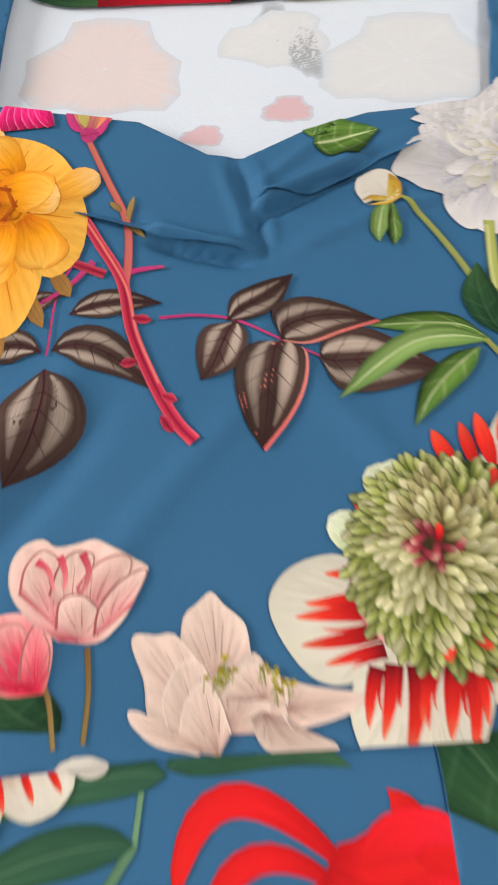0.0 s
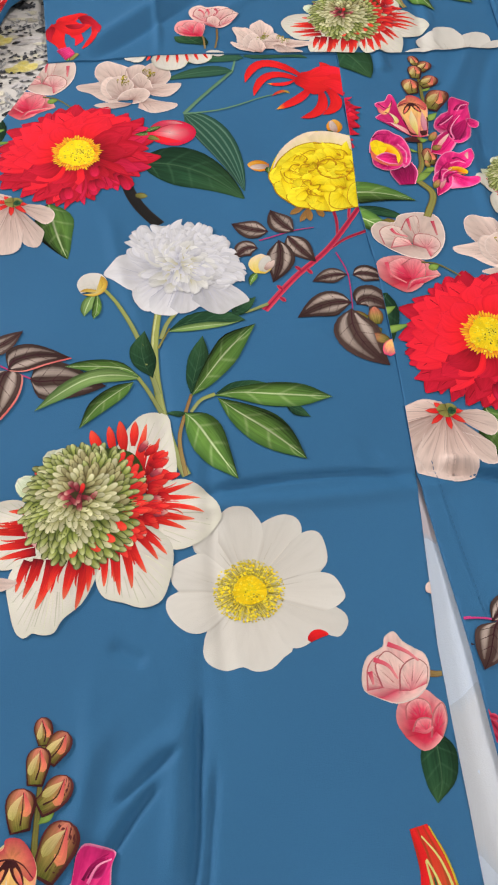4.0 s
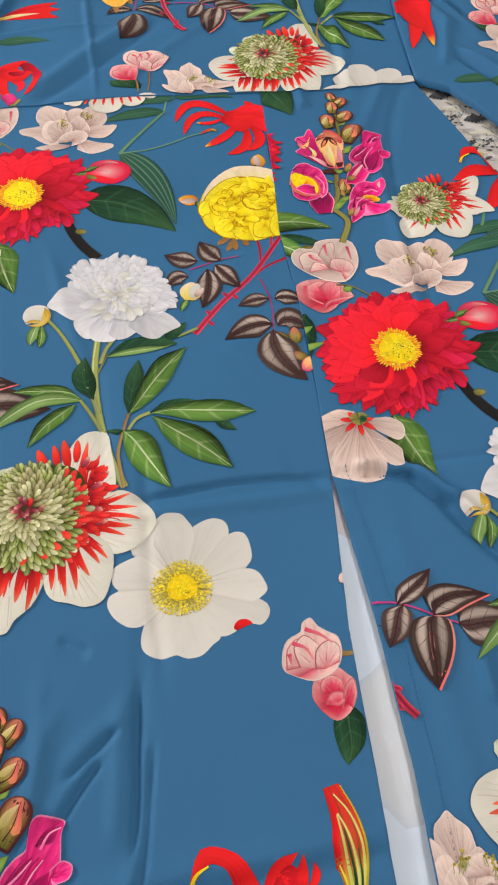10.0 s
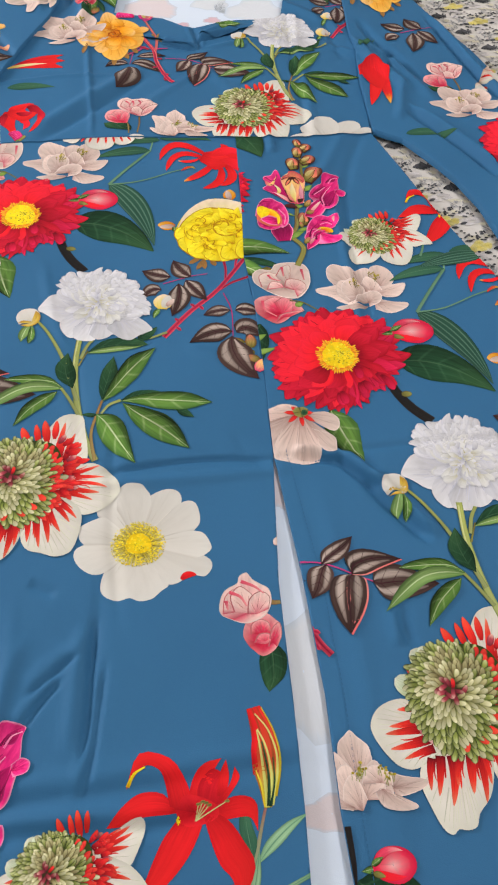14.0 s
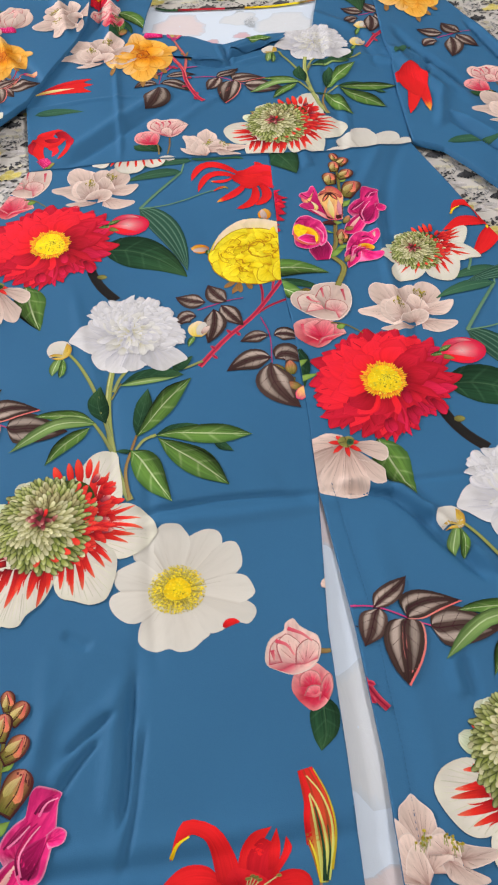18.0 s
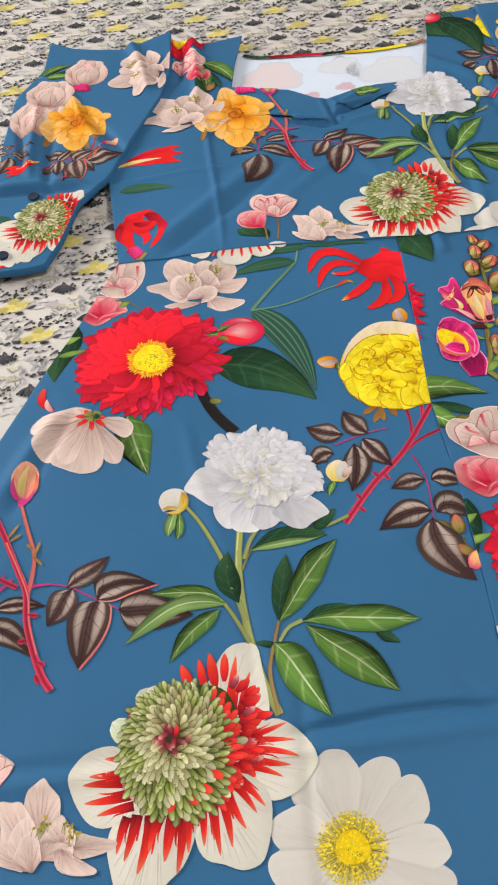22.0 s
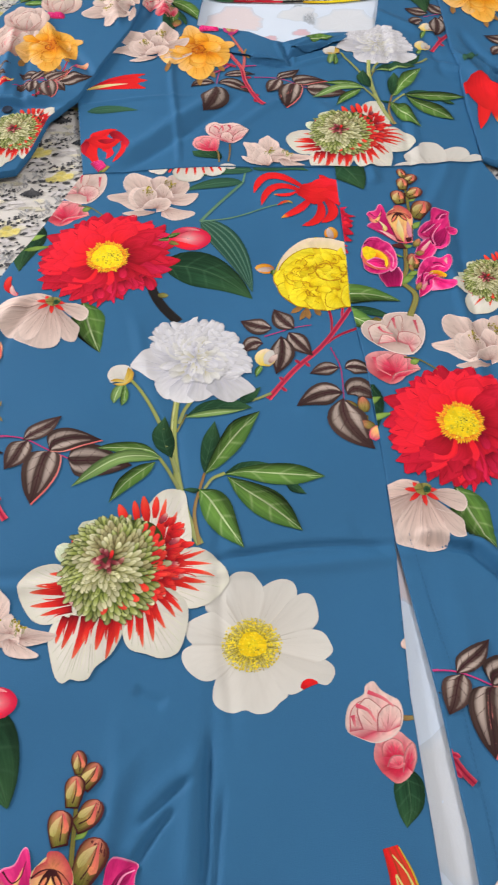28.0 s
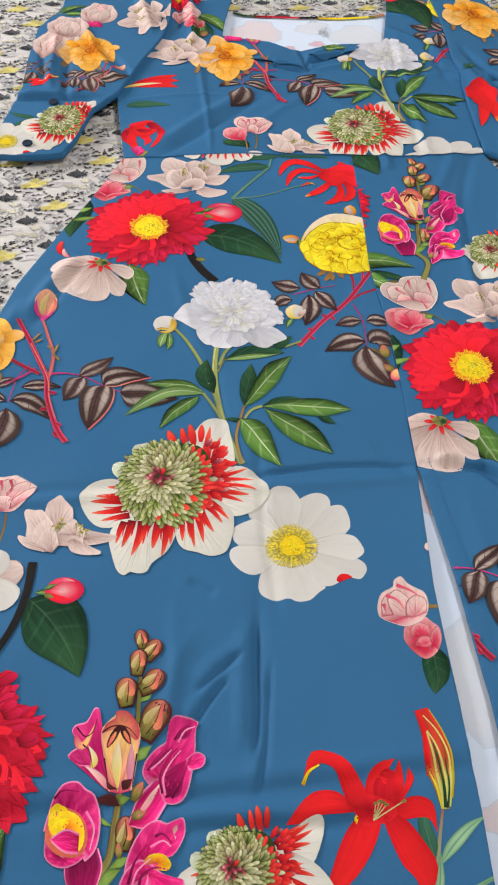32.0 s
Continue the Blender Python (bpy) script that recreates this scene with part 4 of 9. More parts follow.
def lay(name, art, place, panels, label):
    """Print a drawing on the panels: place is x, y, turn in degrees, size."""
    boxes, depth = [], []
    for rows, mat, tag, count in art.shapes:
        xs, ys = [q[0] for row in rows for q in row], [q[1] for row in rows for q in row]
        b = min(xs), max(xs), min(ys), max(ys)
        under = [d for c, d in zip(boxes, depth) if b[0] < c[1] and b[1] > c[0] and b[2] < c[3] and b[3] > c[2]]
        boxes.append(b)
        depth.append(max(under) + 1 if under else 0)
    thin = min(1.6e-5, 0.0006 / (max(depth) + 1))
    x, y, turn, size = place
    m = Matrix.Translation((x, y, 0)) @ Matrix.Rotation(radians(turn), 4, "Z") @ Matrix.Scale(size, 4)
    ends = [m @ Vector((q[0], q[1], 0)) for b in boxes for q in ((b[0], b[2]), (b[1], b[2]), (b[0], b[3]), (b[1], b[3]))]
    own = min(p.x for p in ends), max(p.x for p in ends), min(p.y for p in ends), max(p.y for p in ends)
    under = [h for (a, b, c, d, h) in LAID if own[0] < b and own[1] > a and own[2] < d and own[3] > c]
    over = min(0.0009, max(under) + 0.00006) if under else 0.0
    if name != "show_through":
        LAID.append((*own, over))
    else:
        over = 0.0
    levels = [over + thin * d for d in depth]
    for ob, poly, z, gain in panels:
        xs, ys = [p[0] for p in poly], [p[1] for p in poly]
        x0, x1, y0, y1 = min(xs), max(xs), min(ys), max(ys)
        groups = {}
        for n, (rows, mat, tag, count) in enumerate(art.shapes):
            groups.setdefault((count, tag), []).append((n, rows, mat))
        for (count, tag), shapes in groups.items():
            mats, bm = [], bmesh.new()
            uv = bm.loops.layers.uv.new("UVMap")
            lift = bm.verts.layers.float.new("lift")
            for n, rows, mat in shapes:
                pts = [[(m @ Vector((q[0], q[1], 0)), q[2], q[3]) for q in row] for row in rows]
                flat = [p[0] for row in pts for p in row]
                if max(p.x for p in flat) < x0 or min(p.x for p in flat) > x1 or max(p.y for p in flat) < y0 or min(p.y for p in flat) > y1:
                    continue
                if mat not in mats:
                    mats.append(mat)
                k = mats.index(mat)
                vs = []
                for row in pts:
                    line = []
                    for p, u, v in row:
                        w = bm.verts.new(p)
                        w[lift] = levels[n]
                        line.append(w)
                    vs.append(line)
                for i in range(len(vs) - 1):
                    for j in range(len(vs[i]) - 1):
                        f = bm.faces.new((vs[i][j], vs[i][j + 1], vs[i + 1][j + 1], vs[i + 1][j]))
                        f.material_index = k
                        for lp, (a, b) in zip(f.loops, ((i, j), (i, j + 1), (i + 1, j + 1), (i + 1, j))):
                            lp[uv].uv = pts[a][b][1:]
            if bm.verts:
                clip(bm, poly)
            if not bm.faces:
                bm.free()
                continue
            bmesh.ops.delete(bm, geom=[v for v in bm.verts if not v.link_faces], context="VERTS")
            for turn_no in range(3):
                wide = [e for e in bm.edges if e.calc_length() > 0.0026]
                if wide:
                    bmesh.ops.subdivide_edges(bm, edges=wide, cuts=1, use_grid_fill=True)
            for v in bm.verts:
                v.co.z = z + gain * lie(v.co.x, v.co.y) + (0.00006 if name == "show_through" else LIFT) + v[lift]
            bm.normal_update()
            for f in bm.faces:
                if f.normal.z < 0:
                    f.normal_flip()
            made = link(tag and name + "_" + tag or piece_name(mats[0]), bm, mats, ob, label if tag else mats[0].name.replace("_", " "))
            if tag in ("head", "heart", "stamen_ring", "topstitch", "line_work"):
                made["kind"] = "stuff"


def polar(r, deg):
    return r * math.cos(radians(deg)), r * math.sin(radians(deg))


# Drawings: metres, about their own centre.
def dahlia():
    """A crimson dahlia, lit on one side, ragged on the other."""
    a = Art()
    g = a.rng
    heart = (0.0065, 0.0022)
    tips = ((-0.0085, 0.0619), (0.0062, 0.0637), (0.0215, 0.0625), (0.0346, 0.0594), (0.0506, 0.0515), (0.0638, 0.0448), (0.0698, 0.0306), (0.0740, 0.0142), (0.0765, -0.0050), (0.0673, -0.0170), (0.0570, -0.0274), (0.0506, -0.0392), (0.0411, -0.0468), (0.0311, -0.0432), (0.0221, -0.0575), (0.0139, -0.0638), (0.0077, -0.0607),
            (-0.0028, -0.0666), (-0.0090, -0.0629), (-0.0176, -0.0602), (-0.0274, -0.0536), (-0.0366, -0.0495), (-0.0460, -0.0453), (-0.0520, -0.0397), (-0.0575, -0.0265), (-0.0610, -0.0153), (-0.0630, -0.0046), (-0.0591, 0.0081), (-0.0546, 0.0211), (-0.0522, 0.0353), (-0.0421, 0.0439), (-0.0288, 0.0522), (-0.0184, 0.0559))
    a.part("petal_whorl")
    a.form(heart, [lerp(heart, q, 0.74) for q in tips + tips[:1]], CRIMSON_DEEP, nu=3)
    far = [math.hypot(q[0] - heart[0], q[1] - heart[1]) for q in tips]
    for reach, shift, lit in ((1.0, 0.0, CRIMSON), (0.92, 0.5, CRIMSON_LIT), (0.80, 0.25, CRIMSON_LIT), (0.64, 0.75, CRIMSON_LIT)):
        for i, q in enumerate(tips):
            n = tips[(i + 1) % len(tips)]
            p = lerp(q, n, shift)
            ang = math.degrees(math.atan2(p[1] - heart[1], p[0] - heart[0])) % 360
            ragged = ang > 262 or ang < 40
            low = 195 < ang < 345
            if reach < 0.85 and i % 2 == 0:
                continue
            if reach < 0.9 and 285 < ang < 345 and i % 2:
                continue
            k = reach * g.uniform(0.95, 1.03)
            tip = lerp(heart, p, k)
            root = lerp(heart, p, 0.24)
            gap = math.hypot(n[0] - q[0], n[1] - q[1])
            wide = max(0.0105, min(0.021, gap * 1.5)) * (0.9 if ragged else 1.15) * (1.15 if reach < 0.85 else 1.0)
            mid = lerp(root, tip, 0.5)
            s = g.uniform(-0.10, 0.10)
            mid = (mid[0] - (tip[1] - root[1]) * s, mid[1] + (tip[0] - root[0]) * s)
            mat = CRIMSON if (ragged or low) and reach > 0.6 and i % 3 else lit if not ragged or reach < 0.7 else CRIMSON_ROSE
            a.blade(root, mid, tip, wide, mat, "ray", nu=10, nv=6, ruffle=0.04, notch=0.12)
            if i % 2 == 0 and reach > 0.75:
                a.line([lerp(root, tip, 0.25), lerp(mid, tip, 0.1), lerp(root, tip, 0.86)], CRIMSON_DEEP, 0.0011)
    for i in range(18):
        p = lerp((0.0183, -0.0170), (0.0521, -0.0388), g.random()) if i % 3 else lerp((-0.0029, -0.0460), (0.0239, -0.0355), g.random())
        ang = math.degrees(math.atan2(p[1] - heart[1], p[0] - heart[0])) + g.uniform(-20, 20)
        a.petal(p[0], p[1] + 0.006, ang, 0.017 * g.uniform(0.7, 1.2), 0.0085, (CRIMSON_ROSE, CRIMSON, CRIMSON_ROSE)[i % 3], "strap", g.uniform(-25, 25), nu=6)
    a.part("heart")
    rx, ry = abs(0.0236 - -0.0106) / 2, abs(0.0191 - -0.0168) / 2
    for i in range(54):
        p = polar(1.0, i * 6.667)
        a.petal(heart[0] + rx * 0.72 * p[0], heart[1] + ry * 0.72 * p[1], i * 6.667, 0.0085 * g.uniform(0.7, 1.2), 0.0030, FLAME, "tongue", nu=3, nv=2)
    a.disc(heart[0], heart[1], rx * 0.86, ry * 0.86, DISC, 14, wob=0.05, n=36)
    a.dots(heart[0], heart[1], rx * 0.95, ry * 0.92, 120, 0.0010, [STAMEN, DISC, STAMEN])
    a.dots(heart[0] + 0.004, heart[1] - 0.003, rx * 0.55, ry * 0.42, 46, 0.0006, [STAMEN_DARK, TWIG])
    return a


def peony():
    a = Art()
    g = a.rng
    heart = (-0.0019, 0.0036)
    a.part("petal_whorl")
    a.blade((0.0379, -0.0489), (0.0480, -0.0434), (0.0587, -0.0340), 0.012, GREEN_DARK, "leaf")
    rim = ((-0.0406, 0.0246), (-0.0467, 0.0358), (-0.0414, 0.0414), (-0.0343, 0.0513), (-0.0239, 0.0553), (-0.0128, 0.0508), (-0.0082, 0.0586), (0.0033, 0.0599), (0.0122, 0.0550), (0.0235, 0.0550), (0.0277, 0.0443), (0.0371, 0.0370), (0.0439, 0.0288), (0.0414, 0.0198), (0.0479, 0.0149), (0.0514, 0.0067), (0.0436, 0.0034), (0.0566, -0.0040), (0.0509, -0.0104), (0.0520, -0.0174), (0.0412, -0.0185))
    a.form(heart, ((-0.0348, 0.0192), (-0.0235, 0.0425), (0.0025, 0.0491), (0.0270, 0.0369), (0.0419, 0.0107), (0.0412, -0.0185), (0.0199, -0.0388), (-0.0087, -0.0385), (-0.0321, -0.0277), (-0.0386, -0.0100), (-0.0348, 0.0192)), PEONY_SHADE, nu=3)
    for base, outline in (((-0.0163, -0.0066), ((-0.0225, 0.0148), (-0.0347, 0.0210), (-0.0488, 0.0189), (-0.0591, 0.0086), (-0.0638, -0.0003), (-0.0556, -0.0070), (-0.0438, -0.0186), (-0.0308, -0.0211), (-0.0219, -0.0186))),
                          ((-0.0086, -0.0016), ((-0.0342, -0.0104), (-0.0405, -0.0201), (-0.0390, -0.0315), (-0.0318, -0.0411), (-0.0222, -0.0399), (-0.0149, -0.0296))),
                          ((-0.0015, -0.0053), ((-0.0273, -0.0282), (-0.0262, -0.0422), (-0.0159, -0.0466), (-0.0055, -0.0460), (0.0002, -0.0339))),
                          ((0.0036, -0.0029), ((-0.0111, -0.0383), (-0.0026, -0.0458), (0.0091, -0.0426), (0.0166, -0.0329), (0.0142, -0.0225))),
                          ((0.0133, -0.0040), ((0.0071, -0.0319), (0.0193, -0.0453), (0.0308, -0.0493), (0.0384, -0.0446), (0.0474, -0.0406), (0.0536, -0.0368), (0.0472, -0.0260), (0.0388, -0.0183)))):
        a.form(base, outline, PEONY, nu=6)
        a.line([lerp(base, outline[0], 0.4), lerp(base, outline[0], 0.95)], LINE_LILAC, 0.0012)
        for i in range(1, len(outline) - 1):
            a.line([lerp(base, outline[i], 0.45), lerp(base, outline[i], 0.8)], LINE_LILAC, 0.0006)
    for reach in (1.0, 0.86, 0.72, 0.58, 0.45, 0.32):
        for i, q in enumerate(rim):
            for j in range(2 if reach > 0.5 else 1):
                p = lerp(q, rim[(i + 1) % len(rim)] if i + 1 < len(rim) else (0.0327, -0.0301), j * 0.5 + g.uniform(-0.15, 0.15))
                tip = lerp(heart, p, reach * g.uniform(0.93, 1.04))
                root = lerp(heart, p, max(0.0, reach - 0.5))
                mid = lerp(root, tip, 0.5)
                s = g.uniform(-0.22, 0.22)
                mid = (mid[0] - (tip[1] - root[1]) * s, mid[1] + (tip[0] - root[0]) * s)
                a.blade(root, mid, tip, 0.0105 * g.uniform(0.7, 1.2) * (0.7 + 0.4 * reach), PEONY_IN if reach < 0.6 and (i + j) % 2 else PEONY, "round", nu=7, nv=5, ruffle=0.15, notch=0.30)
    for i in range(30):
        ang = 190 + 160 * i / 29 + g.uniform(-10, 10)
        p = polar(g.uniform(0.006, 0.020), ang)
        a.petal(heart[0] + p[0], heart[1] + p[1], ang + g.uniform(-30, 30), 0.016 * g.uniform(0.7, 1.2), 0.0095, PEONY if i % 3 else PEONY_IN, "round", g.uniform(-40, 40), 0.14, notch=0.25, nv=5)
    a.part("heart")
    for i in range(40):
        ang = g.uniform(0, 360)
        p = polar(g.uniform(0, 0.017), ang)
        a.petal(heart[0] + 0.002 + p[0], heart[1] + 0.003 + p[1] * 0.8, ang, 0.013 * g.uniform(0.6, 1.2), 0.0062, PEONY_IN if i % 3 else PEONY, "round", g.uniform(-50, 50), 0.12, notch=0.25)
    for i in range(26):
        ang = g.uniform(0, 360)
        p = polar(g.uniform(0.002, 0.022), ang)
        x, y = heart[0] + p[0], heart[1] + p[1]
        d = polar(0.006, ang + g.uniform(-40, 40))
        a.line([(x, y), (x + d[0], y + d[1])], LINE_LILAC if i % 3 else LINE_STRAW, 0.0011)
    return a


def peony_stalk():
    """Stalk, bud and leaves that hang below the peony; origin at the peony's heart."""
    a = Art()
    a.stem([(0.0219, -0.0446), (0.0436, -0.0429), (0.0625, -0.0364)], 0.0014, 0.0030, STEM_GREEN)
    a.leaf([(-0.0124, -0.0557), (0.0027, -0.0416), (0.0224, -0.0387), (0.0359, -0.0421), (0.0445, -0.0499)], [(-0.0124, -0.0557), (0.0037, -0.0564), (0.0274, -0.0540), (0.0445, -0.0499)], GREEN_DARK)
    a.leaf([(-0.0124, -0.0557), (-0.0010, -0.0510), (0.0172, -0.0490), (0.0341, -0.0508), (0.0428, -0.0497)], [(-0.0124, -0.0557), (0.0037, -0.0564), (0.0274, -0.0540), (0.0428, -0.0497)], GREEN_PALE)
    a.stem([(-0.0174, -0.0320), (-0.0217, -0.0610), (-0.0223, -0.0865), (-0.0208, -0.1089), (-0.0181, -0.1283), (-0.0131, -0.1533), (-0.0052, -0.1747)], 0.0052, 0.0060, STEM_GREEN)
    a.stem([(-0.0188, -0.0344), (-0.0230, -0.0608), (-0.0236, -0.0864), (-0.0220, -0.1087)], 0.0014, 0.0014, STEM_PALE)
    a.stem([(-0.0052, -0.0383), (-0.0119, -0.0475), (-0.0175, -0.0614)], 0.0030, 0.0034, STEM_GREEN)
    a.stem([(-0.0105, -0.0525), (-0.0154, -0.0616), (-0.0196, -0.0692)], 0.0012, 0.0020, STEM_OLIVE)
    a.stem([(-0.0583, -0.0108), (-0.0473, -0.0279), (-0.0354, -0.0548), (-0.0275, -0.0814), (-0.0208, -0.1089)], 0.0026, 0.0042, STEM_GREEN)
    a.leaf([(-0.0241, -0.0953), (-0.0367, -0.0841), (-0.0394, -0.0686), (-0.0285, -0.0540)], [(-0.0241, -0.0953), (-0.0214, -0.0774), (-0.0285, -0.0540)], GREEN_DARK)
    a.leaf([(-0.0323, -0.0945), (-0.0441, -0.0811), (-0.0585, -0.0769), (-0.0753, -0.0780), (-0.0849, -0.0816)], [(-0.0323, -0.0945), (-0.0424, -0.0917), (-0.0650, -0.0872), (-0.0849, -0.0816)], GREEN)
    a.leaf([(-0.0315, -0.0955), (-0.0484, -0.0857), (-0.0683, -0.0860), (-0.0889, -0.0974), (-0.1049, -0.1158)], [(-0.0315, -0.0955), (-0.0467, -0.0962), (-0.0652, -0.0975), (-0.0836, -0.1067), (-0.1049, -0.1158)], GREEN_PALE)
    a.leaf([(-0.0373, -0.0976), (-0.0521, -0.1001), (-0.0675, -0.1121), (-0.0749, -0.1321)], [(-0.0373, -0.0976), (-0.0431, -0.1084), (-0.0567, -0.1191), (-0.0749, -0.1321)], GREEN)
    a.stem([(-0.0343, -0.0943), (-0.0272, -0.1074), (-0.0194, -0.1244)], 0.0026, 0.0034, STEM_GREEN)
    a.leaf([(-0.0637, -0.0154), (-0.0717, -0.0207), (-0.0744, -0.0306), (-0.0715, -0.0378)], [(-0.0637, -0.0154), (-0.0643, -0.0271), (-0.0715, -0.0378)], GREEN_PALE)
    a.leaf([(-0.0624, -0.0156), (-0.0652, -0.0255), (-0.0662, -0.0354), (-0.0650, -0.0405)], [(-0.0624, -0.0156), (-0.0591, -0.0261), (-0.0601, -0.0351), (-0.0650, -0.0405)], GREEN)
    a.part("bud")
    a.form((-0.0636, -0.0123), ((-0.0743, -0.0153), (-0.0773, -0.0067), (-0.0741, 0.0014), (-0.0669, 0.0044), (-0.0589, 0.0024), (-0.0550, -0.0049), (-0.0566, -0.0141), (-0.0637, -0.0185)), CREAM, nu=5)
    a.form((-0.0637, -0.0154), ((-0.0752, -0.0132), (-0.0698, -0.0106), (-0.0610, -0.0126), (-0.0573, -0.0057), (-0.0594, 0.0009), (-0.0546, -0.0049), (-0.0566, -0.0141), (-0.0646, -0.0189), (-0.0734, -0.0164)), BUD_GOLD, nu=4)
    a.line([(-0.0747, -0.0091), (-0.0689, -0.0076), (-0.0636, -0.0102)], LINE_CREAM, 0.0009)
    a.part()
    a.stem([(0.0016, -0.1119), (-0.0032, -0.1268), (-0.0084, -0.1477), (-0.0056, -0.1747)], 0.0022, 0.0030, STEM_BROWN)
    a.stem([(0.0176, -0.1135), (0.0075, -0.1177), (0.0004, -0.1267)], 0.0032, 0.0024, STEM_GREEN)
    a.leaf([(-0.0020, -0.1269), (-0.0098, -0.1245), (-0.0170, -0.1247)], [(-0.0020, -0.1269), (-0.0078, -0.1297), (-0.0170, -0.1247)], GREEN_DARK)
    a.leaf([(0.0012, -0.1119), (-0.0013, -0.0976), (0.0020, -0.0775), (0.0126, -0.0611)], [(0.0012, -0.1119), (0.0091, -0.1008), (0.0158, -0.0812), (0.0126, -0.0611)], GREEN_DARK)
    a.leaf([(0.0011, -0.1136), (0.0078, -0.0962), (0.0171, -0.0767), (0.0287, -0.0614), (0.0512, -0.0540)], [(0.0011, -0.1136), (0.0125, -0.1078), (0.0241, -0.0979), (0.0364, -0.0832), (0.0512, -0.0540)], GREEN)
    a.leaf([(0.0176, -0.1135), (0.0290, -0.1050), (0.0426, -0.1037), (0.0532, -0.1065)], [(0.0176, -0.1135), (0.0354, -0.1126), (0.0532, -0.1065)], GREEN_DARK)
    a.leaf([(0.0639, -0.1248), (0.0736, -0.1266), (0.0807, -0.1365)], [(0.0639, -0.1248), (0.0693, -0.1338), (0.0807, -0.1365)], GREEN_DARK)
    a.leaf([(0.0167, -0.1147), (0.0359, -0.1083), (0.0605, -0.1068), (0.0801, -0.1105), (0.0975, -0.1217)], [(0.0167, -0.1147), (0.0308, -0.1182), (0.0507, -0.1253), (0.0742, -0.1275), (0.0975, -0.1217)], GREEN)
    a.leaf([(0.0189, -0.1166), (0.0382, -0.1232), (0.0568, -0.1326), (0.0673, -0.1468), (0.0740, -0.1681)], [(0.0189, -0.1166), (0.0261, -0.1355), (0.0379, -0.1509), (0.0529, -0.1607), (0.0740, -0.1681)], GREEN)
    a.leaf([(-0.0036, -0.1268), (0.0105, -0.1286), (0.0198, -0.1386), (0.0241, -0.1568), (0.0279, -0.1800)], [(-0.0036, -0.1268), (-0.0037, -0.1421), (0.0013, -0.1574), (0.0134, -0.1707), (0.0279, -0.1800)], GREEN)
    return a


def protea(lobes, seed=5):
    """A green scaly flower head with red-striped cream petals: lobes are base, outline, stripes."""
    a = Art(seed)
    g = a.rng
    for base, outline, stripes in lobes:
        a.part()
        a.form(base, outline, CREAMLOBE, nu=7)
        n = len(outline)
        for i in range(1, n - 1):
            q = outline[i]
            a.line([lerp(base, q, 0.55), lerp(base, q, 0.76), lerp(base, q, 0.93)], LINE_SAGE, 0.0010)
            q = lerp(outline[i], outline[i + 1], 0.5)
            a.line([lerp(base, q, 0.6), lerp(base, q, 0.9)], LINE_SAGE, 0.0007)
        for p, q, w in stripes:
            p = lerp(p, base, 0.22)
            m = lerp(p, q, 0.45)
            s = g.uniform(-0.05, 0.05)
            m = (m[0] - (q[1] - p[1]) * s, m[1] + (q[0] - p[0]) * s)
            a.blade(p, m, q, w * 1.10, STRIPE, "flame", nu=8, nv=3, with_last=True)
            k = g.uniform(0.45, 0.7)
            d = Vector((-(q[1] - p[1]), q[0] - p[0])).normalized() * w * g.choice((-0.5, 0.5))
            a.blade((p[0] + d.x, p[1] + d.y), (m[0] + d.x, m[1] + d.y), lerp((p[0] + d.x, p[1] + d.y), (q[0] + d.x * 1.6, q[1] + d.y * 1.6), k), w * 0.26, STRIPE, "flame", nu=6, nv=2, with_last=True)
    a.part("head")
    for p, q, w in (((-0.0148, 0.0213), (-0.0286, 0.0410), 0.017), ((-0.0258, 0.0026), (-0.0475, 0.0215), 0.018), ((-0.0108, 0.0270), (-0.0221, 0.0420), 0.013)):
        a.blade(p, lerp(p, q, 0.5), q, w, SCALE_SAGE, "round", nu=6, nv=5)
    for p, q, w in (((0.0074, 0.0355), (0.0009, 0.0551), 0.0075), ((0.0160, 0.0368), (0.0133, 0.0574), 0.0060), ((0.0236, 0.0361), (0.0209, 0.0610), 0.0075), ((0.0298, 0.0397), (0.0316, 0.0595), 0.0062), ((-0.0259, 0.0163), (-0.0364, 0.0273), 0.0075)):
        a.blade(p, lerp(p, q, 0.5), q, w, RED_TIP, "bud", nu=6, nv=4)
    for i in range(46):
        f = i / 45
        c = bend((0.0424, 0.0323), (0.0459, 0.0000), (0.0211, -0.0278), f)
        away = math.degrees(math.atan2(c[1] - 0.004, c[0] + 0.010))
        a.petal(c[0] + g.uniform(-0.012, 0.000), c[1] + g.uniform(-0.004, 0.004), away + g.uniform(-25, 25), 0.0125 * g.uniform(0.7, 1.15), 0.0058, SCALE_RED if i % 6 else SCALE_PINK, "bud", g.uniform(-30, 30), nu=5, nv=3)
    for p, m, q in (((-0.0439, -0.0092), (-0.0371, -0.0191), (-0.0315, -0.0330)), ((-0.0410, -0.0176), (-0.0339, -0.0267), (-0.0255, -0.0371)), ((-0.0360, -0.0155), (-0.0329, -0.0213), (-0.0301, -0.0288))):
        a.blade(p, m, q, 0.0050, BLUSH_PINK, "leaf", nu=7, nv=3)
    a.form((-0.0040, -0.0005), ((-0.0376, 0.0048), (-0.0339, 0.0210), (-0.0237, 0.0330), (-0.0059, 0.0388), (0.0128, 0.0396), (0.0280, 0.0349), (0.0354, 0.0227), (0.0361, 0.0048), (0.0305, -0.0127), (0.0207, -0.0282), (0.0075, -0.0392), (-0.0090, -0.0414), (-0.0232, -0.0359), (-0.0332, -0.0242), (-0.0381, -0.0097), (-0.0376, 0.0048)), SCALE_SHADE, nu=4)
    heart, mid = (-0.0097, 0.0089), (-0.0024, -0.0014)
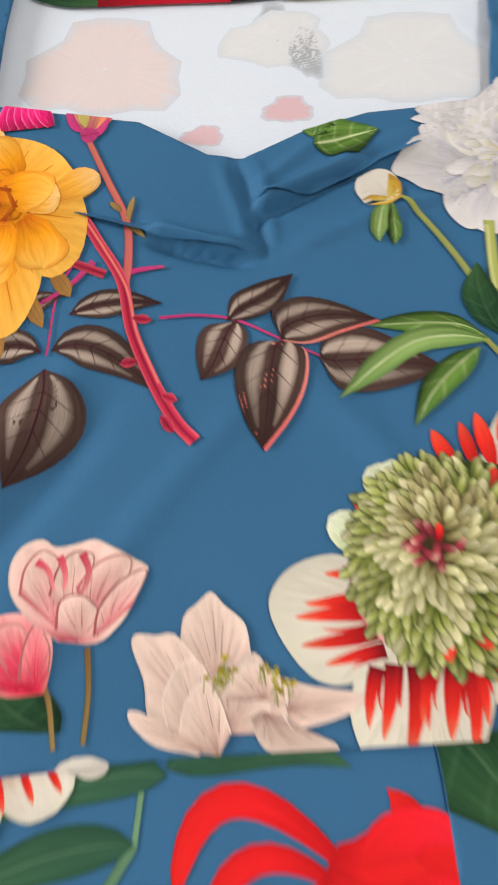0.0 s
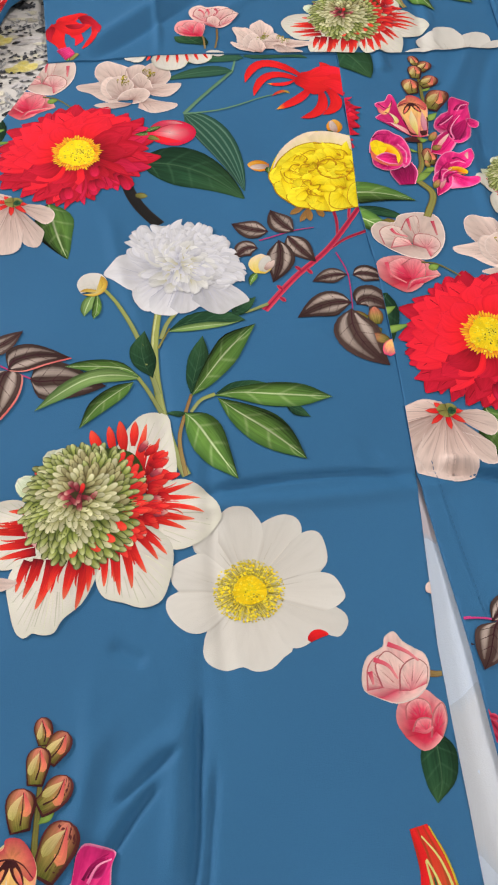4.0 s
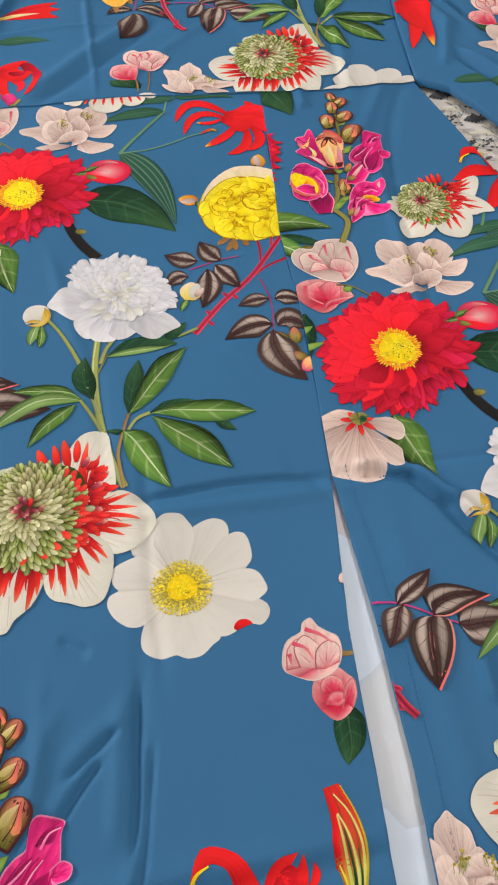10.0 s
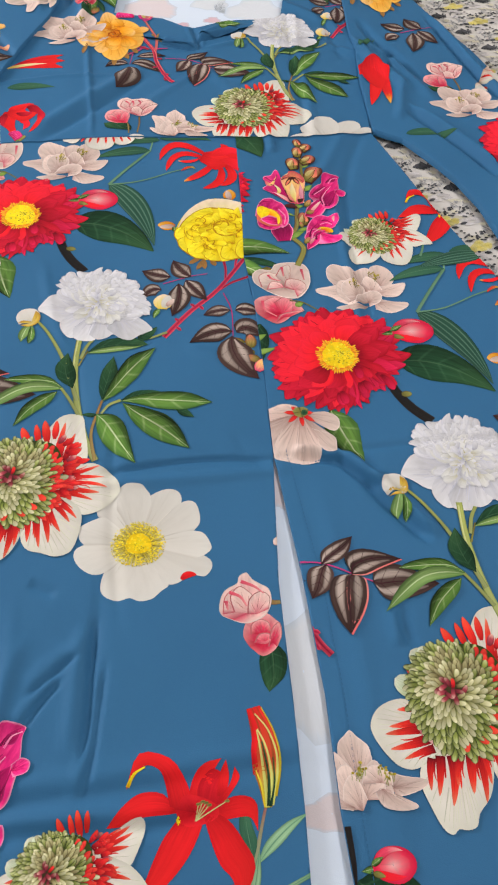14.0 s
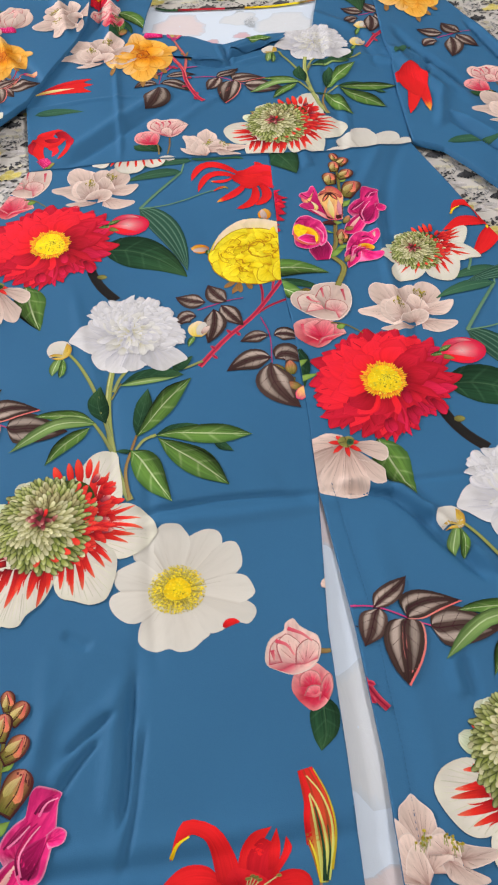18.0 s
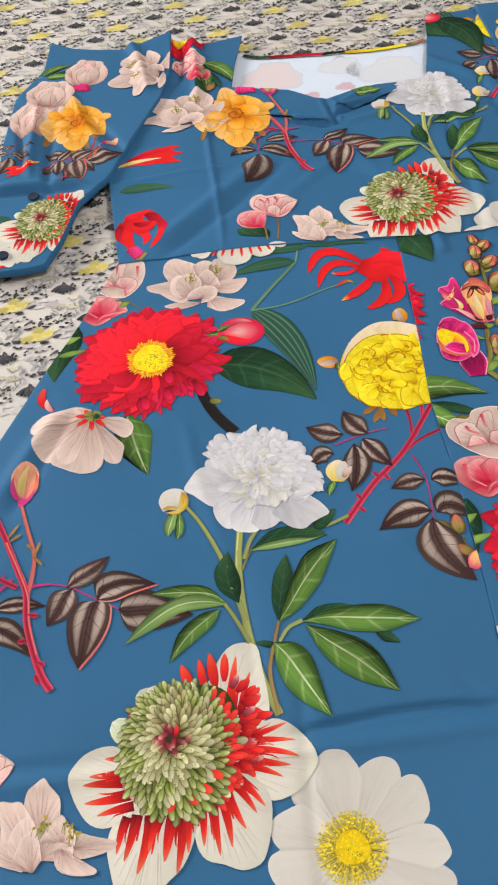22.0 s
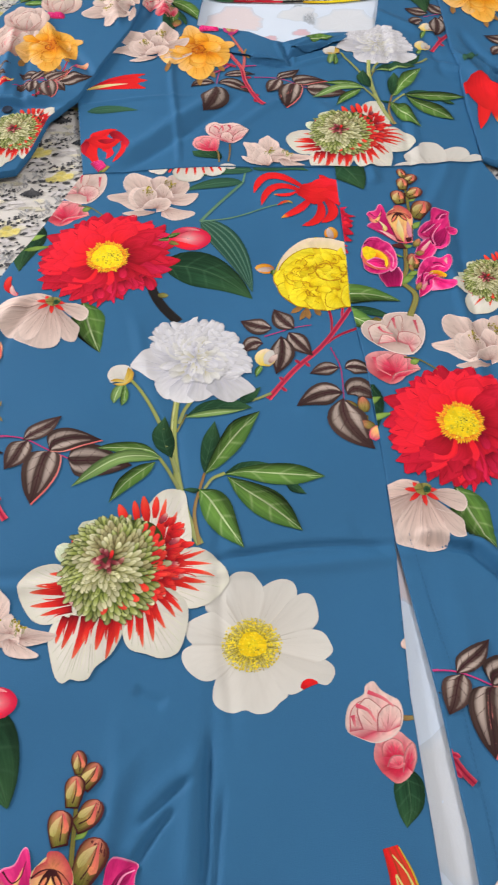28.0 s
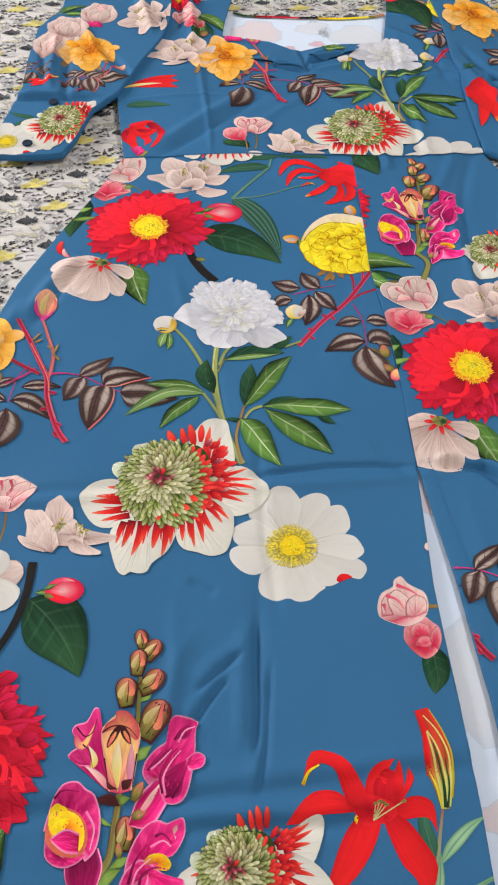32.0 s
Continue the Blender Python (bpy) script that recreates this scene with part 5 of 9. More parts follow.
    half_x, half_y = abs(0.0379 - -0.0430) / 2, abs(-0.0454 - 0.0443) / 2
    N = 300
    for i in range(N):
        f = i / N
        r = math.sqrt(1 - 0.995 * f)
        ang = (i * 137.508) % 360
        ca, sa = math.cos(radians(ang)), math.sin(radians(ang))
        x = heart[0] + (mid[0] - heart[0]) * r + half_x * 0.93 * r * ca
        y = heart[1] + (mid[1] - heart[1]) * r + half_y * 0.93 * r * sa
        if r < 0.17:
            mat = SCALE_PINK if i % 4 else SCALE_RED
        elif r < 0.27:
            mat = SCALE_PINK if sa < 0.2 and i % 3 else SCALE_BROWN
        elif r < 0.55:
            mat = SCALE_PALE if sa < 0.35 or i % 3 == 0 else SCALE_BROWN
        elif r < 0.74:
            mat = (SCALE_BROWN if i % 3 else SCALE) if sa > -0.2 and ca > -0.2 else SCALE if i % 3 else SCALE_PALE
        else:
            mat = SCALE_PALE if i % 9 == 0 else SCALE
        if r > 0.5 and ca > 0.55 and sa < 0.75 and r > 1.13 - 0.30 * ca and i % 6:
            mat = SCALE_RED
        elif r > 0.6 and sa < -0.35 and ca > -0.35 and i % 8 == 0:
            mat = RED_TIP
        out = ang + (g.uniform(-12, 24) if r > 0.3 else g.uniform(-60, 60))
        ln = (0.0064 + 0.0072 * min(1.0, r * 1.25)) * g.uniform(0.85, 1.15)
        wd = (0.0036 + 0.0020 * r) * g.uniform(0.85, 1.15)
        dx, dy = polar(ln * 0.45, out)
        curl = g.uniform(0, 40)
        a.petal(x - dx, y - dy, out, ln, wd, mat, "scale", curl, nu=6, nv=4)
    return a


def anemone():
    a = Art()
    heart = (-0.0004, 0.0019)
    for outline in (((-0.0262, -0.0163), (-0.0309, -0.0274), (-0.0319, -0.0378), (-0.0269, -0.0445), (-0.0180, -0.0477), (-0.0087, -0.0466), (-0.0014, -0.0500), (0.0086, -0.0492), (0.0166, -0.0430), (0.0232, -0.0372), (0.0167, -0.0231)),
                    ((0.0489, -0.0098), (0.0586, -0.0173), (0.0596, -0.0250), (0.0535, -0.0323), (0.0472, -0.0314), (0.0417, -0.0297), (0.0335, -0.0355), (0.0253, -0.0380), (0.0179, -0.0348), (0.0146, -0.0255), (0.0094, -0.0185)),
                    ((0.0100, 0.0473), (0.0201, 0.0525), (0.0290, 0.0541), (0.0364, 0.0511), (0.0391, 0.0436), (0.0366, 0.0326)),
                    ((0.0297, 0.0332), (0.0376, 0.0392), (0.0450, 0.0412), (0.0507, 0.0385), (0.0533, 0.0294), (0.0529, 0.0185), (0.0471, 0.0111)),
                    ((0.0330, 0.0102), (0.0474, 0.0111), (0.0558, 0.0076), (0.0601, -0.0015), (0.0604, -0.0077), (0.0539, -0.0129), (0.0453, -0.0155)),
                    ((-0.0336, 0.0325), (-0.0341, 0.0399), (-0.0275, 0.0476), (-0.0172, 0.0528), (-0.0116, 0.0500), (-0.0022, 0.0305)),
                    ((-0.0173, 0.0373), (-0.0162, 0.0512), (-0.0135, 0.0578), (-0.0064, 0.0615), (0.0045, 0.0601), (0.0093, 0.0543), (0.0124, 0.0479), (0.0127, 0.0329)),
                    ((-0.0443, 0.0045), (-0.0490, 0.0112), (-0.0492, 0.0193), (-0.0465, 0.0245), (-0.0370, 0.0287), (-0.0272, 0.0304), (-0.0184, 0.0228)),
                    ((-0.0248, -0.0204), (-0.0334, -0.0233), (-0.0413, -0.0217), (-0.0495, -0.0144), (-0.0536, -0.0053), (-0.0519, 0.0020), (-0.0449, 0.0056))):
        a.form(heart, outline, CREAM, nu=7)
        a.line([lerp(heart, outline[2], 0.4), lerp(heart, outline[2], 0.62)], LINE_CREAM, 0.0007)
        a.line([lerp(heart, outline[0], 0.45), lerp(heart, outline[0], 0.75), lerp(heart, outline[0], 0.98)], LINE_CREAM, 0.0010)
    a.blade((0.0338, -0.0342), (0.0388, -0.0301), (0.0462, -0.0307), 0.0062, SCARLET, "bud", with_last=True)
    a.part("stamen_ring")
    wide, tall = abs(0.0239 - -0.0223) / 2, abs(0.0235 - -0.0198) / 2
    a.disc(heart[0], heart[1], wide * 0.86, tall * 0.86, STAMEN_PALE, wob=0.05, n=40)
    for i in range(70):
        p = polar(1.0, i * 360 / 70 + a.rng.uniform(-2, 2))
        k = a.rng.uniform(0.80, 1.02)
        a.stem([(heart[0] + wide * 0.5 * p[0], heart[1] + tall * 0.5 * p[1]), (heart[0] + wide * k * p[0], heart[1] + tall * k * p[1])], 0.0005, 0.0005, STAMEN_DARK if i % 3 else STAMEN, 2)
    for inner, count, mats in ((0.16, 330, [STAMEN_DARK, STAMEN, STAMEN_PALE, STAMEN]), (0.16, 260, [STAMEN, DISC, STAMEN])):
        a.dots(heart[0], heart[1], wide * 0.99, tall * 0.99, count, 0.00072, mats, inner=inner)
    a.disc(heart[0] + 0.0005, heart[1], wide * 0.47, tall * 0.46, DISC, wob=0.05)
    a.dots(heart[0], heart[1], wide * 0.46, tall * 0.45, 90, 0.0008, [DISC, STAMEN, DISC])
    a.dots(heart[0] + 0.001, heart[1] - 0.003, wide * 0.22, tall * 0.16, 16, 0.0005, [STAMEN_DARK])
    return a


def blush_bloom():
    """A cupped blush flower with ruffled petals and a few stamens."""
    a = Art()
    g = a.rng
    a.part("petal_whorl")
    for base, outline in (((-0.0041, 0.0105), ((-0.0231, 0.0228), (-0.0253, 0.0368), (-0.0210, 0.0440), (-0.0164, 0.0500), (-0.0100, 0.0458), (-0.0040, 0.0427), (0.0013, 0.0384), (0.0056, 0.0264))), ((0.0086, 0.0063), ((-0.0013, 0.0203), (0.0066, 0.0290), (0.0152, 0.0214), (0.0241, 0.0118), (0.0243, 0.0029))), ((-0.0059, -0.0033), ((-0.0206, -0.0108), (-0.0297, -0.0042), (-0.0348, 0.0088), (-0.0432, 0.0211), (-0.0426, 0.0265), (-0.0345, 0.0276), (-0.0271, 0.0296), (-0.0162, 0.0219), (-0.0091, 0.0141))),
                          ((0.0013, -0.0041), ((-0.0096, 0.0140), (-0.0018, 0.0225), (0.0083, 0.0200), (0.0173, 0.0104), (0.0170, -0.0008))), ((-0.0042, -0.0113), ((-0.0195, -0.0096), (-0.0259, 0.0038), (-0.0225, 0.0178), (-0.0149, 0.0208), (-0.0076, 0.0135))), ((0.0008, -0.0129), ((-0.0157, -0.0119), (-0.0168, 0.0034), (-0.0114, 0.0136), (-0.0036, 0.0083), (0.0036, -0.0036))), ((-0.0053, -0.0115), ((-0.0069, -0.0136), (-0.0240, -0.0141), (-0.0353, -0.0085), (-0.0379, -0.0037), (-0.0318, -0.0033), (-0.0205, -0.0072))),
                          ((0.0239, 0.0098), ((0.0178, 0.0217), (0.0311, 0.0206), (0.0531, 0.0219), (0.0506, 0.0150), (0.0373, 0.0071), (0.0269, 0.0035))), ((0.0151, 0.0075), ((0.0103, 0.0036), (0.0178, -0.0059), (0.0316, -0.0066), (0.0453, -0.0022), (0.0437, 0.0018), (0.0300, 0.0017), (0.0224, 0.0076))), ((0.0142, 0.0117), ((-0.0018, 0.0084), (0.0011, 0.0209), (0.0097, 0.0250), (0.0210, 0.0198), (0.0235, 0.0115)))):
        a.form(base, outline, BLUSH, nu=6, rim=(BLUSH_RIM, 0.0006))
        a.line([lerp(base, outline[0], 0.3), lerp(base, outline[0], 0.95)], LINE_GREY, 0.0011)
        for i in range(1, len(outline) - 1):
            a.line([lerp(base, outline[i], 0.4), lerp(base, outline[i], 0.82)], LINE_GREY, 0.0005)
    a.part("stamen_ring")
    for c in ((-0.0066, 0.0112), (-0.0030, 0.0165), (0.0149, 0.0167), (0.0216, 0.0124)):
        for i in range(6):
            x, y = c[0] + g.uniform(-0.004, 0.004), c[1] + g.uniform(-0.003, 0.003)
            a.stem([(x, y), (x + g.uniform(-0.002, 0.002), y + 0.006)], 0.0006, 0.0005, STEM_GREEN, 2)
            a.disc(x, y + 0.006, 0.0013, 0.0012, STAMEN_DARK, n=6, rings=1)
    return a


def wide_bloom():
    """A wide-open blush flower with folded petals and a few stamens."""
    a = Art()
    g = a.rng
    a.part("petal_whorl")
    for base, outline in (((0.0004, -0.0035), ((-0.0218, 0.0098), (-0.0267, 0.0219), (-0.0242, 0.0364), (-0.0154, 0.0420), (-0.0052, 0.0364), (0.0027, 0.0312), (0.0116, 0.0234))), ((0.0089, -0.0022), ((0.0026, 0.0279), (0.0120, 0.0333), (0.0211, 0.0296), (0.0237, 0.0136), (0.0207, -0.0021))), ((0.0242, 0.0006), ((0.0172, 0.0210), (0.0235, 0.0326), (0.0334, 0.0338), (0.0415, 0.0260), (0.0442, 0.0134), (0.0379, 0.0029), (0.0298, -0.0009))),
                          ((-0.0007, -0.0041), ((-0.0116, 0.0117), (-0.0286, 0.0091), (-0.0428, 0.0069), (-0.0411, -0.0005), (-0.0305, -0.0058), (-0.0223, -0.0139), (-0.0113, -0.0200), (-0.0023, -0.0165))), ((0.0075, -0.0224), ((0.0007, -0.0262), (-0.0142, -0.0281), (-0.0274, -0.0233), (-0.0213, -0.0203), (-0.0057, -0.0192))), ((0.0138, -0.0185), ((0.0179, -0.0144), (0.0331, -0.0210), (0.0467, -0.0243), (0.0469, -0.0297), (0.0356, -0.0352), (0.0240, -0.0360), (0.0128, -0.0285))),
                          ((0.0193, -0.0083), ((0.0243, 0.0022), (0.0401, 0.0034), (0.0531, 0.0033), (0.0485, -0.0073), (0.0390, -0.0148), (0.0269, -0.0132))), ((0.0161, -0.0047), ((0.0077, 0.0108), (0.0149, 0.0197), (0.0236, 0.0104), (0.0263, -0.0028))), ((-0.0022, -0.0134), ((-0.0134, -0.0166), (-0.0210, -0.0047), (-0.0201, 0.0096), (-0.0137, 0.0169), (-0.0069, 0.0144))), ((0.0001, -0.0137), ((-0.0111, -0.0138), (-0.0164, -0.0005), (-0.0127, 0.0119), (-0.0000, 0.0167), (0.0086, 0.0059), (0.0082, -0.0053))), ((0.0083, -0.0178), ((-0.0067, -0.0175), (-0.0008, -0.0073), (0.0106, -0.0024), (0.0206, -0.0045), (0.0236, -0.0120), (0.0176, -0.0206), (0.0075, -0.0232)))):
        a.form(base, outline, BLUSH, nu=6, rim=(BLUSH_RIM, 0.0006))
        a.line([lerp(base, outline[0], 0.3), lerp(base, outline[0], 0.95)], LINE_GREY, 0.0011)
        a.line([lerp(base, outline[-2], 0.3), lerp(base, outline[-2], 0.9)], LINE_GREY, 0.0007)
        for i in range(1, len(outline) - 2):
            a.line([lerp(base, outline[i], 0.4), lerp(base, lerp(outline[i], outline[i + 1], 0.4), 0.75)], LINE_GREY, 0.0004)
    a.part("stamen_ring")
    for c in ((-0.0014, 0.0088), (0.0013, 0.0052), (0.0228, 0.0170), (0.0259, 0.0117)):
        for i in range(6):
            x, y = c[0] + g.uniform(-0.004, 0.004), c[1] + g.uniform(-0.004, 0.004)
            a.stem([(x, y), (x + g.uniform(-0.002, 0.002), y + 0.005)], 0.0006, 0.0005, STEM_OLIVE, 2)
            a.disc(x, y + 0.005, 0.0012, 0.0011, STAMEN_DARK, n=6, rings=1)
    return a


def cup(a, tag, base, outline, petals, mat, inner, rim=None, folds=()):
    """A cupped bloom: its whole outline, then the petals that show within it."""
    a.part(tag)
    a.form(base, outline, mat, nu=6, rim=rim)
    for k, petal in enumerate(petals):
        a.form(petal[0], petal[1:], inner if k % 2 else mat, nu=5, with_last=True)
        a.line(petal[1:], LINE_ROSE, 0.0010)
        for q in petal[2:-1]:
            a.line([lerp(petal[0], q, 0.3), lerp(petal[0], q, 0.8)], LINE_ROSE, 0.0004)
    for p in folds:
        a.line(p, ROSE_SHADE, 0.0030)


def blush_underside():
    """A blush flower seen from behind, with a red star of sepals."""
    a = Art()
    heart = (0.0029, -0.0060)
    for outline in (((0.0120, -0.0083), (0.0240, -0.0072), (0.0346, -0.0145), (0.0347, -0.0240), (0.0282, -0.0285), (0.0181, -0.0209)), ((0.0021, 0.0014), (-0.0102, 0.0058), (-0.0231, 0.0024), (-0.0374, -0.0002), (-0.0466, -0.0118), (-0.0407, -0.0201), (-0.0210, -0.0164)), ((-0.0346, -0.0125), (-0.0435, -0.0210), (-0.0432, -0.0309), (-0.0373, -0.0413), (-0.0277, -0.0457), (-0.0145, -0.0312)), ((0.0101, -0.0235), (0.0269, -0.0336), (0.0275, -0.0428), (0.0240, -0.0526), (0.0142, -0.0498), (0.0072, -0.0360)),
                    ((-0.0205, -0.0259), (-0.0297, -0.0444), (-0.0180, -0.0535), (-0.0058, -0.0571), (-0.0021, -0.0372)), ((-0.0033, -0.0313), (-0.0105, -0.0560), (0.0034, -0.0592), (0.0115, -0.0523), (0.0128, -0.0343)), ((-0.0160, -0.0206), (-0.0255, -0.0358), (-0.0210, -0.0487), (-0.0100, -0.0466), (-0.0017, -0.0239))):
        a.form(heart, outline, BLUSH, nu=6, rim=(BLUSH_RIM, 0.0006))
        a.line([lerp(heart, outline[0], 0.3), lerp(heart, outline[0], 0.95)], LINE_DUSK, 0.0015)
        for i in range(1, len(outline) - 1):
            a.line([lerp(heart, outline[i], 0.35), lerp(heart, outline[i], 0.85)], LINE_GREY, 0.0005)
    a.part()
    for q in ((-0.0112, -0.0032), (-0.0097, -0.0142), (0.0029, -0.0204), (0.0142, -0.0169), (0.0149, -0.0074), (-0.0037, 0.0020)):
        a.blade(heart, lerp(heart, q, 0.5), q, 0.006, SCALE_RED, "lance", nu=4, nv=2)
    a.disc(heart[0] + 0.001, heart[1] + 0.001, 0.007, 0.0055, STEM_OLIVE)
    a.disc(heart[0] + 0.004, heart[1], 0.003, 0.003, GREEN_DARK)
    return a


def bud_bloom(a, x, y, w, h, tag, outer, inner, turn=0.0):
    """One cupped bud of overlapping petals, base at x, y."""
    a.part(tag)
    c, s = math.cos(radians(turn)), math.sin(radians(turn))

    def q(px, py):
        px, py = px * w, py * h
        return x + px * c - py * s, y + px * s + py * c
    cx, cy = q(0.0, 0.50)
    a.disc(cx, cy, 0.47 * w, 0.50 * h, outer, turn, wob=0.05)
    for p0, p1, p2, ww, mat, form in (((-0.10, 0.3), (-0.22, 0.75), (-0.20, 1.02), 0.34, outer, "round"), ((0.10, 0.3), (0.20, 0.75), (0.22, 1.0), 0.34, outer, "round"), ((0.0, 0.3), (0.0, 0.7), (0.02, 0.98), 0.36, inner, "round"),
                                      ((0.0, 0.2), (-0.04, 0.55), (-0.02, 0.86), 0.50, inner, "bud"), ((-0.02, 0.0), (-0.42, 0.40), (-0.30, 0.90), 0.34, outer, "leaf"), ((0.04, 0.0), (0.42, 0.42), (0.30, 0.92), 0.36, outer, "leaf"),
                                      ((-0.14, 0.02), (-0.22, 0.40), (-0.08, 0.74), 0.34, outer, "bud"), ((0.10, 0.0), (0.20, 0.40), (0.08, 0.76), 0.38, outer, "bud"), ((-0.02, 0.0), (-0.02, 0.26), (0.02, 0.52), 0.40, outer, "bud"), ((-0.34, 0.3), (-0.48, 0.46), (-0.54, 0.62), 0.16, outer, "round")):
        a.blade(q(*p0), q(*p1), q(*p2), ww * w, mat, form, nu=8, nv=6, ruffle=0.05)
    for p0, p1, p2 in (((-0.10, 0.10), (-0.26, 0.40), (-0.12, 0.72)), ((0.06, 0.08), (0.02, 0.36), (0.06, 0.66)), ((0.18, 0.10), (0.36, 0.44), (0.24, 0.76)), ((-0.30, 0.2), (-0.42, 0.5), (-0.32, 0.8)), ((-0.16, 0.70), (0.0, 0.82), (0.16, 0.72))):
        a.line([q(*p0), q(*p1), q(*p2)], LINE_ROSE, 0.0009)


def rosebuds():
    """A blush rosebud above a deep pink one."""
    a = Art()
    a.blade((-0.016, -0.044), (-0.030, -0.074), (-0.034, -0.110), 0.030, GREEN_DARK)
    a.petal(-0.030, -0.064, 20, 0.018, 0.008, GREEN_LIME, "leaf")
    a.petal(-0.032, -0.080, 10, 0.026, 0.007, GREEN_LIME, "leaf")
    cup(a, "deep_bud", (0.0072, -0.0331), ((-0.0103, -0.0383), (-0.0172, -0.0284), (-0.0172, -0.0146), (-0.0096, -0.0084), (0.0023, -0.0081), (0.0143, -0.0124), (0.0220, -0.0183), (0.0294, -0.0336), (0.0184, -0.0352), (0.0110, -0.0424), (-0.0003, -0.0463), (-0.0103, -0.0383)),
        (((0.0053, -0.0327), (-0.0088, -0.0300), (-0.0081, -0.0163), (0.0037, -0.0109), (0.0125, -0.0165)), ((0.0067, -0.0354), (0.0023, -0.0183), (0.0132, -0.0128), (0.0205, -0.0206), (0.0167, -0.0336)), ((0.0078, -0.0393), (0.0001, -0.0440), (0.0057, -0.0353), (0.0198, -0.0330), (0.0285, -0.0334), (0.0146, -0.0394))), ROSEPINK, BUD_PINK, folds=(((-0.0086, -0.0137), (-0.0081, -0.0264), (0.0015, -0.0369)),))
    cup(a, "blush_bud", (0.0168, 0.0021), ((-0.0013, -0.0009), (-0.0110, 0.0115), (-0.0108, 0.0236), (-0.0026, 0.0294), (0.0081, 0.0266), (0.0135, 0.0338), (0.0242, 0.0358), (0.0362, 0.0341), (0.0450, 0.0275), (0.0451, 0.0098), (0.0388, -0.0048), (0.0265, -0.0154), (0.0116, -0.0112), (-0.0013, -0.0009)),
        (((0.0146, 0.0039), (-0.0051, 0.0051), (-0.0054, 0.0198), (0.0046, 0.0246), (0.0129, 0.0202)), ((0.0161, 0.0009), (-0.0010, 0.0004), (0.0060, 0.0109), (0.0152, 0.0064)), ((0.0218, -0.0002), (0.0114, 0.0178), (0.0199, 0.0298), (0.0283, 0.0308), (0.0257, 0.0137)), ((0.0258, -0.0049), (0.0170, 0.0008), (0.0223, 0.0117), (0.0355, 0.0077), (0.0381, -0.0034), (0.0268, -0.0141))), BLUSH, BLUSH_PINK, (BLUSH_RIM, 0.0006), (((0.0039, 0.0207), (0.0068, 0.0147), (0.0150, 0.0104)), ((0.0199, 0.0298), (0.0192, 0.0163)), ((0.0392, 0.0245), (0.0387, 0.0084))))
    a.part()
    a.petal(0.022, -0.026, 20, 0.010, 0.007, GREEN_LIME, "leaf")
    a.stem([(0.018, -0.018), (0.030, -0.022), (0.044, -0.036)], 0.0018, 0.0012, STEM_OLIVE)
    return a


def pink_tulip_pair():
    """Two small round pink buds, one above the other."""
    a = Art()
    a.leaf([(0.0101, -0.0370), (0.0037, -0.0489), (0.0043, -0.0641), (0.0079, -0.0731)], [(0.0169, -0.0375), (0.0238, -0.0474), (0.0205, -0.0623), (0.0079, -0.0731)], GREEN_DARK)
    a.stem([(0.0160, -0.0053), (0.0208, -0.0064), (0.0251, -0.0064)], 0.0044, 0.0030, STEM_BROWN)
    cup(a, "deep_bud", (0.0101, -0.0370), ((-0.0021, -0.0391), (-0.0058, -0.0309), (-0.0034, -0.0214), (0.0039, -0.0154), (0.0128, -0.0138), (0.0192, -0.0196), (0.0231, -0.0245), (0.0214, -0.0347), (0.0156, -0.0430), (0.0063, -0.0467), (-0.0021, -0.0391)),
        (((0.0081, -0.0304), (-0.0001, -0.0297), (0.0014, -0.0221), (0.0081, -0.0187), (0.0140, -0.0218), (0.0146, -0.0284)), ((0.0101, -0.0370), (0.0020, -0.0363), (0.0061, -0.0302), (0.0130, -0.0302), (0.0151, -0.0355)), ((0.0149, -0.0373), (0.0118, -0.0402), (0.0154, -0.0278), (0.0216, -0.0224), (0.0225, -0.0316), (0.0179, -0.0407))), ROSEPINK, BUD_PINK, folds=(((0.0035, -0.0351), (0.0095, -0.0369), (0.0138, -0.0347)),))
    cup(a, "pink_bud", (0.0003, -0.0127), ((-0.0122, -0.0173), (-0.0202, -0.0124), (-0.0202, -0.0032), (-0.0155, 0.0064), (-0.0060, 0.0112), (-0.0040, 0.0167), (0.0021, 0.0197), (0.0059, 0.0137), (0.0119, 0.0089), (0.0172, 0.0050), (0.0183, -0.0034), (0.0152, -0.0120), (0.0081, -0.0180), (-0.0033, -0.0204), (-0.0122, -0.0173)),
        (((-0.0081, -0.0114), (-0.0188, -0.0125), (-0.0163, 0.0009), (-0.0078, 0.0071), (-0.0022, -0.0017)), ((0.0002, -0.0134), (-0.0102, -0.0112), (-0.0120, 0.0012), (-0.0048, 0.0089), (0.0020, 0.0042), (0.0070, -0.0025)), ((0.0057, -0.0145), (-0.0006, -0.0140), (0.0021, -0.0020), (0.0105, 0.0034), (0.0172, -0.0013), (0.0153, -0.0113))), BLUSH_PINK, BLUSH_CLEAR, (BLUSH_RIM, 0.0005), (((-0.0124, 0.0047), (-0.0048, 0.0006), (-0.0006, -0.0073)), ((-0.0029, 0.0130), (0.0067, 0.0080), (0.0132, 0.0018)), ((-0.0158, -0.0019), (-0.0150, -0.0094))))
    return a


